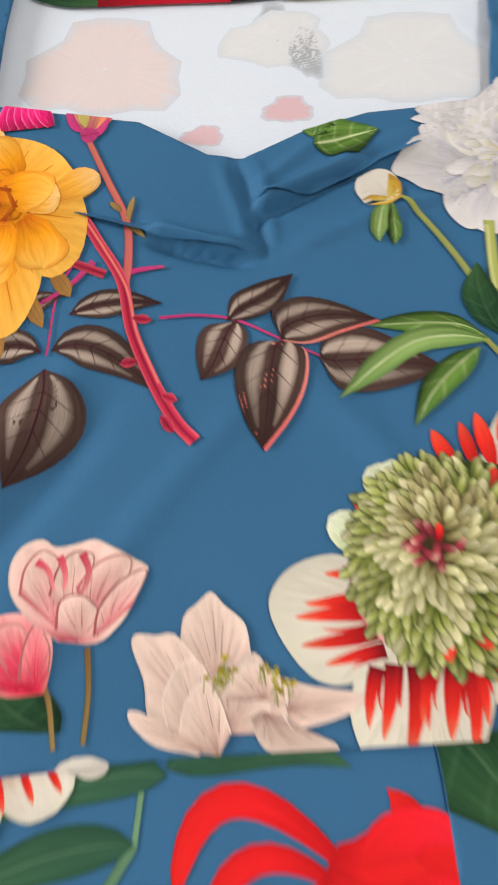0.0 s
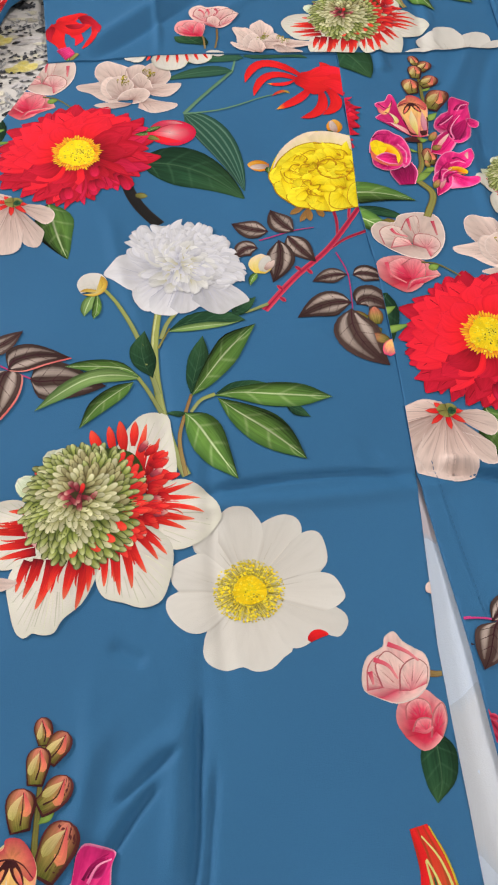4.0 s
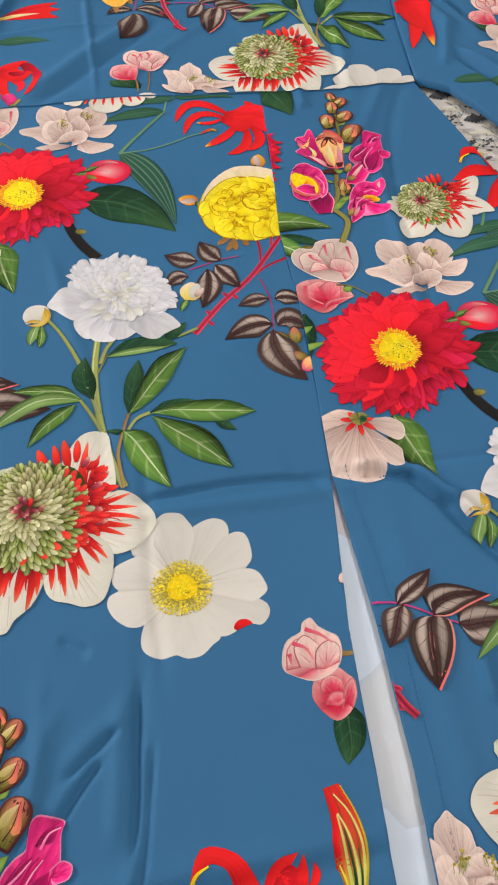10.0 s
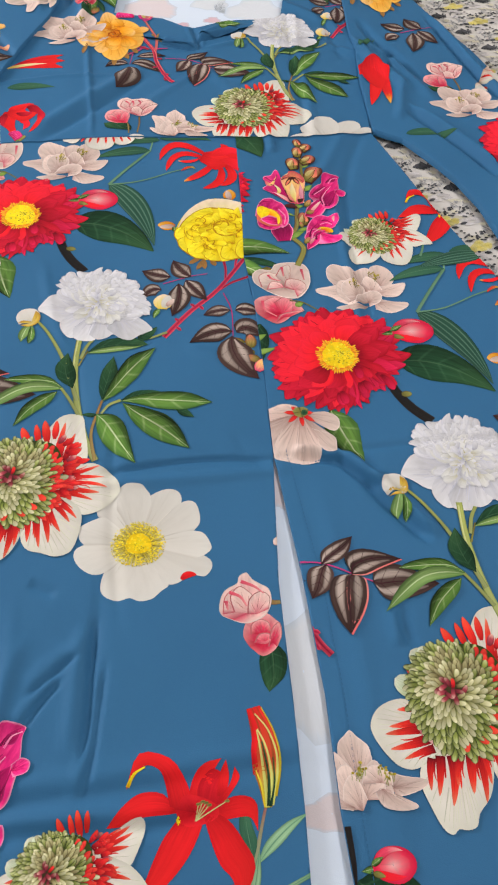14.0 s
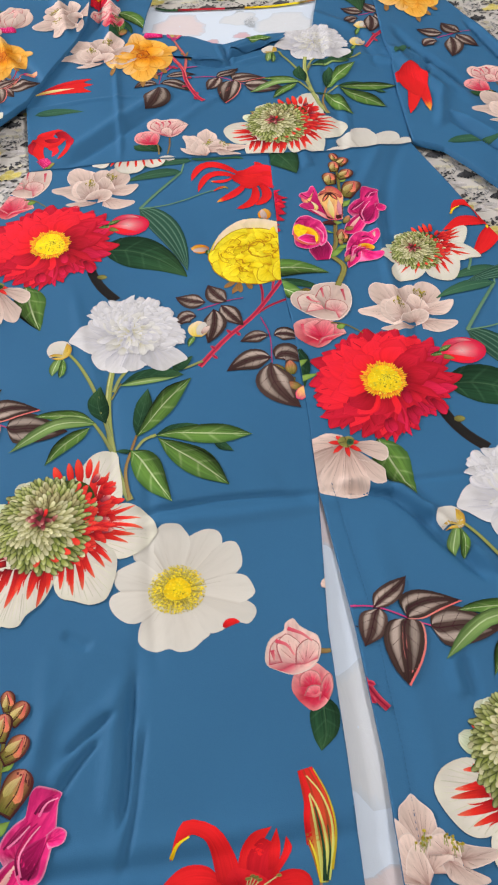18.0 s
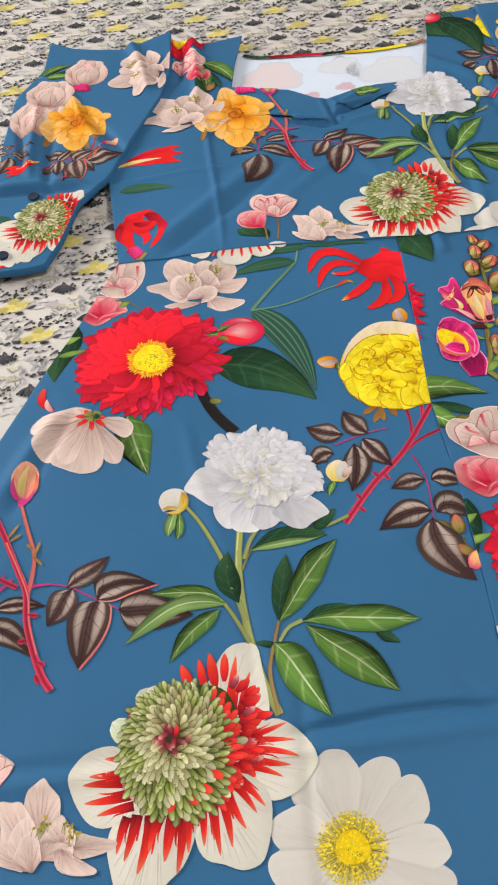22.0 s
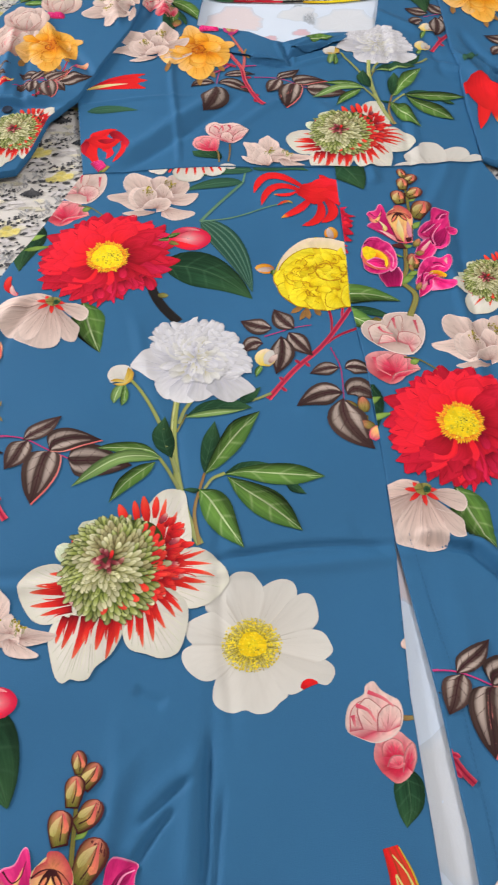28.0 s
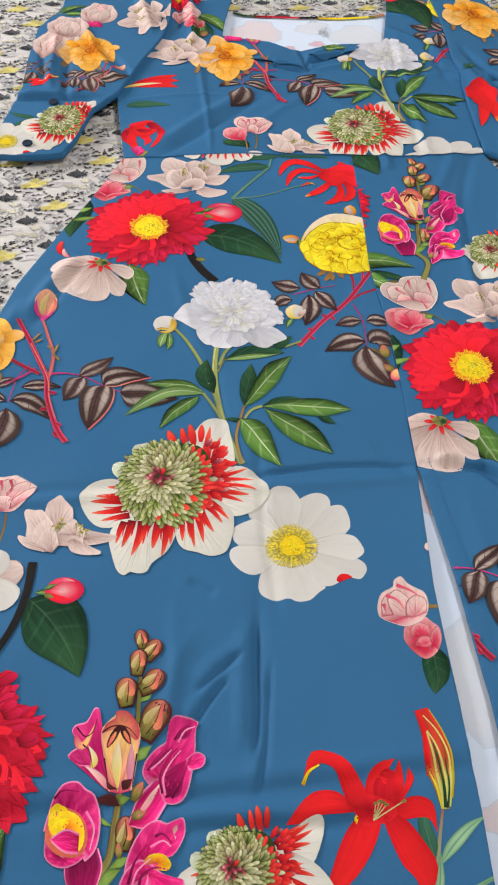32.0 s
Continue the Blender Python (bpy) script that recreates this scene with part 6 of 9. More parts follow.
def stalked_pair():
    """An open pink bud and a deep pink one on thin stalks."""
    a = Art()
    a.leaf([(-0.0263, -0.0455), (-0.0452, -0.0409), (-0.0488, -0.0311)], [(-0.0169, -0.0469), (-0.0161, -0.0397), (-0.0237, -0.0311), (-0.0488, -0.0311)], GREEN_DARK)
    a.stem([(-0.0057, -0.0202), (-0.0065, -0.0355), (-0.0096, -0.0516)], 0.0022, 0.0018, STEM_BROWN)
    a.stem([(-0.0217, -0.0295), (-0.0198, -0.0373), (-0.0195, -0.0520)], 0.0022, 0.0018, STEM_BROWN)
    cup(a, "deep_bud", (-0.0257, -0.0317), ((-0.0215, -0.0336), (-0.0334, -0.0330), (-0.0429, -0.0282), (-0.0476, -0.0199), (-0.0444, -0.0086), (-0.0363, -0.0048), (-0.0264, -0.0056), (-0.0198, -0.0102), (-0.0171, -0.0185), (-0.0193, -0.0288), (-0.0215, -0.0336)),
        (((-0.0256, -0.0308), (-0.0372, -0.0309), (-0.0408, -0.0209), (-0.0365, -0.0097), (-0.0285, -0.0089), (-0.0246, -0.0174)), ((-0.0237, -0.0314), (-0.0294, -0.0283), (-0.0273, -0.0170), (-0.0226, -0.0098), (-0.0183, -0.0183), (-0.0196, -0.0278)), ((-0.0295, -0.0317), (-0.0429, -0.0263), (-0.0446, -0.0164), (-0.0387, -0.0154), (-0.0331, -0.0239))), ROSEPINK, BUD_PINK)
    cup(a, "pink_bud", (-0.0091, -0.0177), ((-0.0150, -0.0169), (-0.0245, -0.0085), (-0.0309, 0.0016), (-0.0309, 0.0120), (-0.0265, 0.0188), (-0.0189, 0.0205), (-0.0142, 0.0168), (-0.0067, 0.0170), (-0.0004, 0.0178), (0.0048, 0.0145), (0.0118, 0.0096), (0.0180, 0.0045), (0.0139, 0.0013), (0.0101, -0.0085), (0.0039, -0.0153), (-0.0032, -0.0190), (-0.0150, -0.0169)),
        (((-0.0148, -0.0129), (-0.0281, 0.0012), (-0.0256, 0.0112), (-0.0191, 0.0166), (-0.0132, 0.0115), (-0.0124, -0.0011)), ((-0.0107, -0.0115), (-0.0176, -0.0004), (-0.0138, 0.0095), (-0.0073, 0.0145), (-0.0008, 0.0118), (-0.0037, 0.0017)), ((-0.0046, -0.0104), (-0.0078, 0.0003), (-0.0012, 0.0077), (0.0074, 0.0107), (0.0125, 0.0078), (0.0073, -0.0040)), ((-0.0071, -0.0172), (-0.0156, -0.0128), (-0.0137, -0.0030), (-0.0060, -0.0021), (-0.0004, -0.0090), (-0.0019, -0.0168)), ((0.0011, -0.0145), (-0.0031, -0.0166), (-0.0003, -0.0070), (0.0087, 0.0020), (0.0175, 0.0041), (0.0110, -0.0078))), BLUSH_PINK, BLUSH_CLEAR, (BLUSH_RIM, 0.0006), (((-0.0214, 0.0127), (-0.0175, 0.0088), (-0.0159, 0.0014)), ((-0.0049, 0.0135), (-0.0029, 0.0058), (-0.0059, -0.0012)), ((-0.0131, 0.0136), (-0.0115, 0.0070), (-0.0123, 0.0009))))
    return a


def full_rose(main, pale, fold):
    """A full, many-petalled rose."""
    a = Art()
    g = a.rng
    for p, q in (((-0.0077, -0.0420), (-0.0185, -0.0581)), ((-0.0121, -0.0403), (-0.0254, -0.0493)), ((-0.0033, -0.0437), (0.0004, -0.0546)), ((-0.0106, -0.0429), (-0.0102, -0.0579))):
        a.blade(p, lerp(p, q, 0.5), q, 0.008, SEPAL, "lance", nu=5)
    a.part("petal_whorl")
    a.form((0.0074, -0.0075), ((-0.0369, -0.0035), (-0.0318, 0.0130), (-0.0229, 0.0281), (-0.0083, 0.0410), (0.0089, 0.0463), (0.0281, 0.0418), (0.0435, 0.0319), (0.0529, 0.0059), (0.0507, -0.0189), (0.0387, -0.0415), (0.0215, -0.0466), (0.0073, -0.0490), (-0.0046, -0.0459), (-0.0161, -0.0422), (-0.0276, -0.0326), (-0.0334, -0.0199), (-0.0369, -0.0035)), main, nu=5)
    for base, outline in (((0.0045, 0.0041), ((-0.0327, 0.0067), (-0.0241, 0.0270), (-0.0083, 0.0410), (0.0074, 0.0458), (0.0167, 0.0332), (0.0125, 0.0173))), ((0.0116, 0.0033), ((0.0003, 0.0386), (0.0114, 0.0460), (0.0304, 0.0409), (0.0441, 0.0298), (0.0498, 0.0095), (0.0417, -0.0023)))):
        a.form(base, outline, pale, nu=6)
    for base, outline in (((0.0027, -0.0070), ((-0.0339, -0.0026), (-0.0266, 0.0156), (-0.0110, 0.0293), (0.0067, 0.0324), (0.0155, 0.0234), (0.0104, 0.0047))), ((0.0130, -0.0082), ((0.0041, 0.0314), (0.0214, 0.0293), (0.0360, 0.0183), (0.0435, -0.0031), (0.0387, -0.0175))),
                          ((-0.0132, -0.0174), ((-0.0278, -0.0206), (-0.0358, -0.0098), (-0.0358, 0.0014), (-0.0286, 0.0081), (-0.0177, 0.0005), (-0.0113, -0.0115))), ((-0.0134, -0.0247), ((-0.0236, -0.0367), (-0.0322, -0.0249), (-0.0333, -0.0126), (-0.0233, -0.0088), (-0.0117, -0.0139))), ((-0.0055, -0.0280), ((-0.0090, -0.0442), (-0.0195, -0.0407), (-0.0255, -0.0305), (-0.0201, -0.0191), (-0.0076, -0.0181))), ((0.0042, -0.0316), ((0.0069, -0.0484), (-0.0046, -0.0459), (-0.0097, -0.0371), (-0.0047, -0.0233), (0.0058, -0.0221))),
                          ((0.0193, -0.0309), ((0.0260, -0.0448), (0.0145, -0.0469), (0.0072, -0.0414), (0.0108, -0.0263), (0.0229, -0.0217))), ((0.0330, -0.0277), ((0.0389, -0.0404), (0.0267, -0.0460), (0.0221, -0.0360), (0.0279, -0.0198), (0.0399, -0.0164)))):
        a.form(base, outline, main, nu=6)
        a.line(outline, fold, 0.0012)
    for i in range(16):
        f = i / 15
        c = bend((-0.0254, -0.0036), (-0.0066, 0.0196), (0.0308, 0.0112), f)
        out = math.degrees(math.atan2(c[1] - 0.0014, c[0] - 0.0113)) + g.uniform(-30, 30)
        a.petal(c[0], c[1], out + 90, 0.020 * g.uniform(0.8, 1.2), 0.0085, main, "leaf", g.uniform(-40, 70), 0.05, nu=7)
        p, q = polar(0.009, out + 90), polar(0.018, out + 120)
        a.line([c, (c[0] + p[0], c[1] + p[1]), (c[0] + q[0], c[1] + q[1])], fold, 0.0016)
    for i in range(30):
        p = polar(1.0, g.uniform(0, 360))
        r = math.sqrt(g.random())
        c = (0.0083 + 0.026 * r * p[0], -0.0076 + 0.022 * r * p[1])
        turn = g.uniform(30, 150) if i % 2 else g.uniform(190, 350)
        a.petal(c[0], c[1], turn, 0.016 * g.uniform(0.7, 1.2), 0.011 * g.uniform(0.7, 1.2), main, "round", g.uniform(-80, 80), 0.08, nu=7, notch=0.1)
        p, q = polar(0.006, turn + 30), polar(0.012, turn + 70)
        a.line([c, (c[0] + p[0], c[1] + p[1]), (c[0] + q[0], c[1] + q[1])], fold, 0.0015)
    for i in range(9):
        c = (0.0149, 0.0029)
        p, q = polar(0.004 + 0.0016 * i, 40 * i), polar(0.006 + 0.0014 * i, 40 * i + 60)
        a.line([(c[0] + p[0], c[1] + p[1]), (c[0] + 1.25 * (p[0] + q[0]) / 2, c[1] + 1.25 * (p[1] + q[1]) / 2), (c[0] + q[0], c[1] + q[1])], fold, 0.0019)
    return a


def lily():
    a = Art()
    a.stem([(-0.0365, -0.0345), (-0.0392, -0.0441), (-0.0445, -0.0556)], 0.0024, 0.0028, STEM_BLUE)
    a.leaf([(0.0091, 0.0066), (0.0242, 0.0152), (0.0365, 0.0157), (0.0432, 0.0096), (0.0420, -0.0061)], [(0.0102, 0.0044), (0.0211, 0.0029), (0.0340, 0.0034), (0.0388, 0.0016), (0.0420, -0.0061)], SCARLET)
    a.leaf([(-0.0076, 0.0102), (-0.0170, 0.0228), (-0.0303, 0.0252), (-0.0407, 0.0200), (-0.0541, 0.0061)], [(-0.0076, 0.0102), (-0.0159, 0.0098), (-0.0308, 0.0098), (-0.0430, 0.0063), (-0.0541, 0.0061)], SCARLET)
    a.leaf([(-0.0024, 0.0098), (0.0023, 0.0290), (0.0108, 0.0382), (0.0228, 0.0403)], [(0.0113, 0.0106), (0.0168, 0.0243), (0.0167, 0.0323), (0.0228, 0.0403)], SCARLET)
    a.leaf([(0.0047, 0.0093), (0.0063, 0.0258), (0.0156, 0.0346), (0.0228, 0.0318)], [(0.0176, 0.0084), (0.0244, 0.0202), (0.0256, 0.0265), (0.0228, 0.0318)], SCARLET_DEEP)
    a.leaf([(0.0178, 0.0171), (0.0200, 0.0295), (0.0258, 0.0394)], [(0.0241, 0.0184), (0.0269, 0.0290), (0.0258, 0.0394)], SCARLET)
    a.leaf([(0.0189, 0.0153), (0.0268, 0.0243), (0.0311, 0.0346)], [(0.0223, 0.0132), (0.0334, 0.0267), (0.0311, 0.0346)], SCARLET)
    a.leaf([(-0.0130, 0.0141), (-0.0162, 0.0332), (-0.0214, 0.0398), (-0.0294, 0.0407), (-0.0408, 0.0285)], [(0.0028, 0.0094), (-0.0010, 0.0278), (-0.0115, 0.0447), (-0.0314, 0.0498), (-0.0408, 0.0285)], SCARLET)
    a.line([(-0.0400, 0.0295), (-0.0353, 0.0368), (-0.0279, 0.0406)], YELLOW, 0.0026)
    a.leaf([(-0.0053, 0.0100), (-0.0177, -0.0030), (-0.0275, -0.0200), (-0.0363, -0.0382)], [(0.0073, 0.0091), (0.0065, 0.0006), (-0.0033, -0.0160), (-0.0190, -0.0308), (-0.0363, -0.0382)], SCARLET)
    a.leaf([(0.0110, 0.0088), (0.0227, 0.0035), (0.0319, -0.0100), (0.0380, -0.0262), (0.0266, -0.0461)], [(0.0081, 0.0073), (0.0111, -0.0072), (0.0162, -0.0227), (0.0231, -0.0315), (0.0266, -0.0461)], SCARLET)
    a.leaf([(0.0226, -0.0340), (0.0216, -0.0426), (0.0157, -0.0507)], [(0.0313, -0.0371), (0.0289, -0.0450), (0.0157, -0.0507)], LILYTIP)
    a.form((0.0028, 0.0094), ((-0.0099, 0.0121), (-0.0029, 0.0204), (0.0080, 0.0178), (0.0175, 0.0118), (0.0170, 0.0049), (0.0052, 0.0014), (-0.0057, 0.0029), (-0.0099, 0.0121)), SCARLET_DEEP, nu=4)
    a.leaf([(-0.0087, 0.0027), (-0.0096, 0.0066), (-0.0078, 0.0085)], [(-0.0087, 0.0027), (-0.0068, 0.0057), (-0.0078, 0.0085)], YELLOW)
    a.part("stamen_ring")
    for x, y in ((0.0054, 0.0138), (0.0083, 0.0150), (0.0104, 0.0141), (0.0124, 0.0126), (0.0240, 0.0138)):
        a.stem([(0.0027, 0.0043), (x, y)], 0.0008, 0.0006, STEM_PALE)
        a.disc(x, y, 0.0019, 0.0010, STEM_OLIVE, n=6, rings=1)
    return a


def lily_bud():
    """A striped bud on a tall stem with long leaves; origin at the bud's foot."""
    a = Art()
    a.blade((-0.028, -0.060), (0.004, -0.058), (0.070, -0.070), 0.030, GREEN_STRIPED, "leaf", nv=8)
    a.leaf([(-0.0119, -0.0304), (-0.0048, -0.0178), (0.0102, -0.0075), (0.0248, -0.0036)], [(-0.0119, -0.0304), (0.0026, -0.0217), (0.0140, -0.0124), (0.0248, -0.0036)], LEAF_MINT)
    a.stem([(-0.0025, 0.0024), (-0.0070, -0.0104), (-0.0115, -0.0241), (-0.0165, -0.0379), (-0.0236, -0.0537)], 0.0018, 0.0036, STEM_ROSY)
    a.stem([(-0.0148, -0.0531), (0.0025, -0.0459), (0.0217, -0.0389)], 0.0036, 0.0026, LEAF_MINT)
    a.leaf([(-0.0138, -0.0271), (-0.0205, -0.0124), (-0.0197, -0.0000), (-0.0152, 0.0103)], [(-0.0138, -0.0271), (-0.0103, -0.0172), (-0.0124, -0.0067), (-0.0152, 0.0103)], GREEN_BLUE)
    a.leaf([(-0.0208, -0.0525), (-0.0165, -0.0379), (-0.0092, -0.0212)], [(-0.0169, -0.0535), (-0.0105, -0.0385), (-0.0092, -0.0212)], LEAF_MINT)
    a.blade((-0.028, -0.062), (-0.064, -0.066), (-0.102, -0.077), 0.020, GREEN_STRIPED, "leaf", nv=8)
    a.part("bud")
    a.leaf([(-0.0033, 0.0018), (-0.0054, 0.0156), (-0.0081, 0.0299), (-0.0064, 0.0479), (-0.0078, 0.0662)], [(0.0018, 0.0020), (0.0082, 0.0185), (0.0118, 0.0338), (0.0090, 0.0525), (0.0019, 0.0680)], LILYBUD)
    a.leaf([(-0.0081, 0.0235), (-0.0079, 0.0378), (-0.0054, 0.0523), (-0.0075, 0.0654)], [(-0.0039, 0.0210), (-0.0042, 0.0375), (-0.0010, 0.0500), (-0.0051, 0.0667)], SCARLET)
    for p, mat, w in ((((-0.0025, 0.0024), (-0.0036, 0.0161), (-0.0064, 0.0276)), STAMEN, 0.0020), (((-0.0011, 0.0022), (-0.0009, 0.0229), (-0.0017, 0.0409), (-0.0024, 0.0513)), LIME_LINE, 0.0024), (((0.0004, 0.0028), (0.0042, 0.0224), (0.0020, 0.0413), (-0.0020, 0.0520)), LIME_LINE, 0.0022), (((-0.0003, 0.0028), (0.0020, 0.0226), (-0.0000, 0.0436)), GREEN_DARK, 0.0024),
                      (((0.0022, 0.0033), (0.0076, 0.0200), (0.0090, 0.0355), (0.0051, 0.0513), (-0.0024, 0.0626)), LIME_LINE, 0.0020), (((0.0011, 0.0027), (0.0057, 0.0187), (0.0062, 0.0329)), GREEN_DARK, 0.0016), (((0.0052, 0.0084), (0.0110, 0.0289), (0.0094, 0.0487), (0.0025, 0.0668)), STAMEN, 0.0017)):
        a.line(p, mat, w)
    return a


def snapdragon():
    """A spike of snapdragon; origin at its tip."""
    a = Art()
    a.stem([(0.0031, -0.0115), (0.0015, -0.0368), (-0.0000, -0.0570), (-0.0019, -0.0800), (-0.0107, -0.1015), (-0.0147, -0.1222), (-0.0185, -0.1452), (-0.0258, -0.1590), (-0.0161, -0.1784), (-0.0265, -0.2045)], 0.0024, 0.0062, STEM_OLIVE)
    a.stem([(-0.0135, -0.1119), (-0.0173, -0.1355), (-0.0212, -0.1515)], 0.0014, 0.0014, STEM_BROWN)
    for left, right in ((((-0.0037, -0.0896), (0.0004, -0.0817), (0.0088, -0.0800)), ((-0.0037, -0.0896), (0.0042, -0.0879), (0.0088, -0.0800))), (((-0.0168, -0.1278), (-0.0212, -0.1238), (-0.0249, -0.1214)), ((-0.0168, -0.1278), (-0.0226, -0.1264), (-0.0249, -0.1214))), (((-0.0191, -0.1519), (-0.0132, -0.1463), (-0.0058, -0.1462)), ((-0.0191, -0.1519), (-0.0106, -0.1516), (-0.0058, -0.1462))),
                        (((0.0011, -0.0507), (0.0043, -0.0452), (0.0107, -0.0432)), ((0.0011, -0.0507), (0.0074, -0.0495), (0.0107, -0.0432))), (((-0.0135, -0.1112), (-0.0112, -0.1156), (-0.0054, -0.1118)), ((-0.0135, -0.1112), (-0.0098, -0.1101), (-0.0054, -0.1118))), (((-0.0112, -0.1526), (-0.0205, -0.1528), (-0.0272, -0.1635)), ((-0.0112, -0.1526), (-0.0197, -0.1616), (-0.0272, -0.1635)))):
        a.leaf(left, right, GREEN_LIME)

    def bud(left, right, sepal):
        a.part("bud")
        mid = lerp(left[1], right[1], 0.5)
        wide = math.hypot(right[1][0] - left[1][0], right[1][1] - left[1][1])
        a.blade(left[0], mid, left[-1], wide * 1.06, BUD_DARK, "scale", nu=9, nv=6)
        a.blade(lerp(left[0], mid, 0.1), lerp(mid, left[1], 0.06), lerp(left[-1], mid, 0.05), wide * 0.90, SNAPBUD, "scale", nu=9, nv=6)
        a.blade(lerp(left[0], left[1], 0.5), lerp(mid, left[1], 0.45), lerp(left[-1], mid, 0.3), wide * 0.30, BUD_GLINT, "leaf", nu=7)
        a.blade(lerp(mid, left[0], 0.1), lerp(mid, right[1], 0.5), lerp(left[-1], mid, 0.15), wide * 0.26, CORAL, "leaf", nu=7)
        a.line([lerp(left[0], mid, 0.3), lerp(mid, right[1], 0.15), lerp(left[-1], mid, 0.2)], BUD_DARK, 0.0009)

    bud([(0.0035, -0.0128), (-0.0018, -0.0059), (0.0014, 0.0023)], [(0.0035, -0.0128), (0.0081, -0.0066), (0.0014, 0.0023)], 0.005)
    bud([(0.0055, -0.0216), (0.0043, -0.0124), (0.0155, -0.0066)], [(0.0055, -0.0216), (0.0162, -0.0167), (0.0155, -0.0066)], 0.005)
    bud([(-0.0009, -0.0325), (-0.0058, -0.0216), (0.0015, -0.0131)], [(-0.0009, -0.0325), (0.0068, -0.0238), (0.0015, -0.0131)], 0.006)
    bud([(0.0011, -0.0434), (0.0051, -0.0321), (0.0156, -0.0286)], [(0.0011, -0.0434), (0.0142, -0.0435), (0.0156, -0.0286)], 0.006)
    bud([(-0.0075, -0.0537), (-0.0156, -0.0418), (-0.0061, -0.0330)], [(-0.0075, -0.0537), (-0.0001, -0.0441), (-0.0061, -0.0330)], 0.007)
    bud([(0.0031, -0.0762), (0.0051, -0.0557), (0.0177, -0.0510)], [(0.0031, -0.0762), (0.0166, -0.0714), (0.0177, -0.0510)], 0.008)
    bud([(-0.0104, -0.1429), (-0.0152, -0.1330), (-0.0086, -0.1220)], [(-0.0104, -0.1429), (-0.0023, -0.1346), (-0.0086, -0.1220)], 0.006)
    a.part("floret")  # tall magenta floret
    a.leaf([(-0.0067, -0.1282), (-0.0010, -0.1135), (0.0087, -0.1043), (0.0155, -0.0968)], [(-0.0067, -0.1282), (0.0071, -0.1299), (0.0197, -0.1129), (0.0214, -0.1045)], MAGENTA, rim=(PINK_RIM, 0.0008))
    a.blade((-0.0016, -0.1245), (0.0071, -0.1134), (0.0154, -0.1041), 0.0042, BLUSH_PINK, "leaf", with_last=True)
    a.form((0.0139, -0.1025), ((0.0072, -0.1049), (0.0031, -0.0981), (0.0054, -0.0899), (0.0123, -0.0829), (0.0188, -0.0792), (0.0206, -0.0686), (0.0250, -0.0627), (0.0331, -0.0644), (0.0401, -0.0676), (0.0379, -0.0737), (0.0370, -0.0866), (0.0352, -0.0957), (0.0313, -0.1099), (0.0255, -0.1168), (0.0174, -0.1166), (0.0135, -0.1096)), MAGENTA, nu=7, rim=(PINK_RIM, 0.0009))
    a.form((0.0318, -0.0943), ((0.0315, -0.0914), (0.0378, -0.0874), (0.0434, -0.0904), (0.0412, -0.0965), (0.0328, -0.0981)), MAGENTA, nu=4, rim=(PINK_RIM, 0.0008))
    a.leaf([(0.0171, -0.1141), (0.0151, -0.1015), (0.0227, -0.0948), (0.0315, -0.0914)], [(0.0171, -0.1141), (0.0271, -0.1120), (0.0315, -0.0914)], MAGENTA_DARK)
    a.leaf([(0.0072, -0.0955), (0.0141, -0.0872), (0.0226, -0.0825)], [(0.0072, -0.0955), (0.0155, -0.0932), (0.0226, -0.0825)], MAGENTA_DARK)
    a.leaf([(0.0258, -0.0774), (0.0307, -0.0693), (0.0377, -0.0690)], [(0.0258, -0.0774), (0.0335, -0.0772), (0.0377, -0.0690)], MAGENTA_DARK)
    for p in (((0.0153, -0.1112), (0.0139, -0.1004), (0.0194, -0.0898), (0.0260, -0.0835)), ((0.0212, -0.1144), (0.0281, -0.1043), (0.0322, -0.0936)), ((0.0057, -0.0961), (0.0126, -0.0878), (0.0203, -0.0816)), ((0.0242, -0.0781), (0.0290, -0.0715), (0.0378, -0.0667))):
        a.line(p, MAGENTA_DARK, 0.0018)
    for p in (((0.0171, -0.1127), (0.0162, -0.1016), (0.0216, -0.0921), (0.0279, -0.0852)), ((0.0080, -0.0956), (0.0156, -0.0902), (0.0218, -0.0847)), ((0.0265, -0.0798), (0.0313, -0.0725), (0.0384, -0.0699))):
        a.line(p, PINK_RIM, 0.0016)
    a.part("floret")  # apricot pair
    a.form((-0.0180, -0.1088), ((-0.0233, -0.1013), (-0.0296, -0.0914), (-0.0387, -0.0893), (-0.0461, -0.0828), (-0.0378, -0.0760), (-0.0439, -0.0683), (-0.0418, -0.0634), (-0.0345, -0.0616), (-0.0298, -0.0533), (-0.0263, -0.0543), (-0.0244, -0.0650), (-0.0225, -0.0786), (-0.0198, -0.0936)), MAGENTA, nu=7, rim=(PINK_RIM, 0.0008))
    a.blade((-0.0420, -0.0680), (-0.0370, -0.0768), (-0.0291, -0.0628), 0.0056, APRICOT, "leaf", with_last=True)
    a.blade((-0.0311, -0.0913), (-0.0291, -0.0856), (-0.0332, -0.0770), 0.0046, YELLOW_PALE, "leaf", with_last=True)
    a.blade((-0.0195, -0.1062), (-0.0264, -0.0967), (-0.0349, -0.0903), 0.0050, BLUSH_PINK, "leaf", with_last=True)
    for p in (((-0.0414, -0.0642), (-0.0357, -0.0708), (-0.0304, -0.0681), (-0.0276, -0.0598)), ((-0.0370, -0.0760), (-0.0323, -0.0809), (-0.0304, -0.0906)), ((-0.0218, -0.0748), (-0.0207, -0.0898), (-0.0180, -0.1066))):
        a.line(p, BUD_DARK, 0.0010)
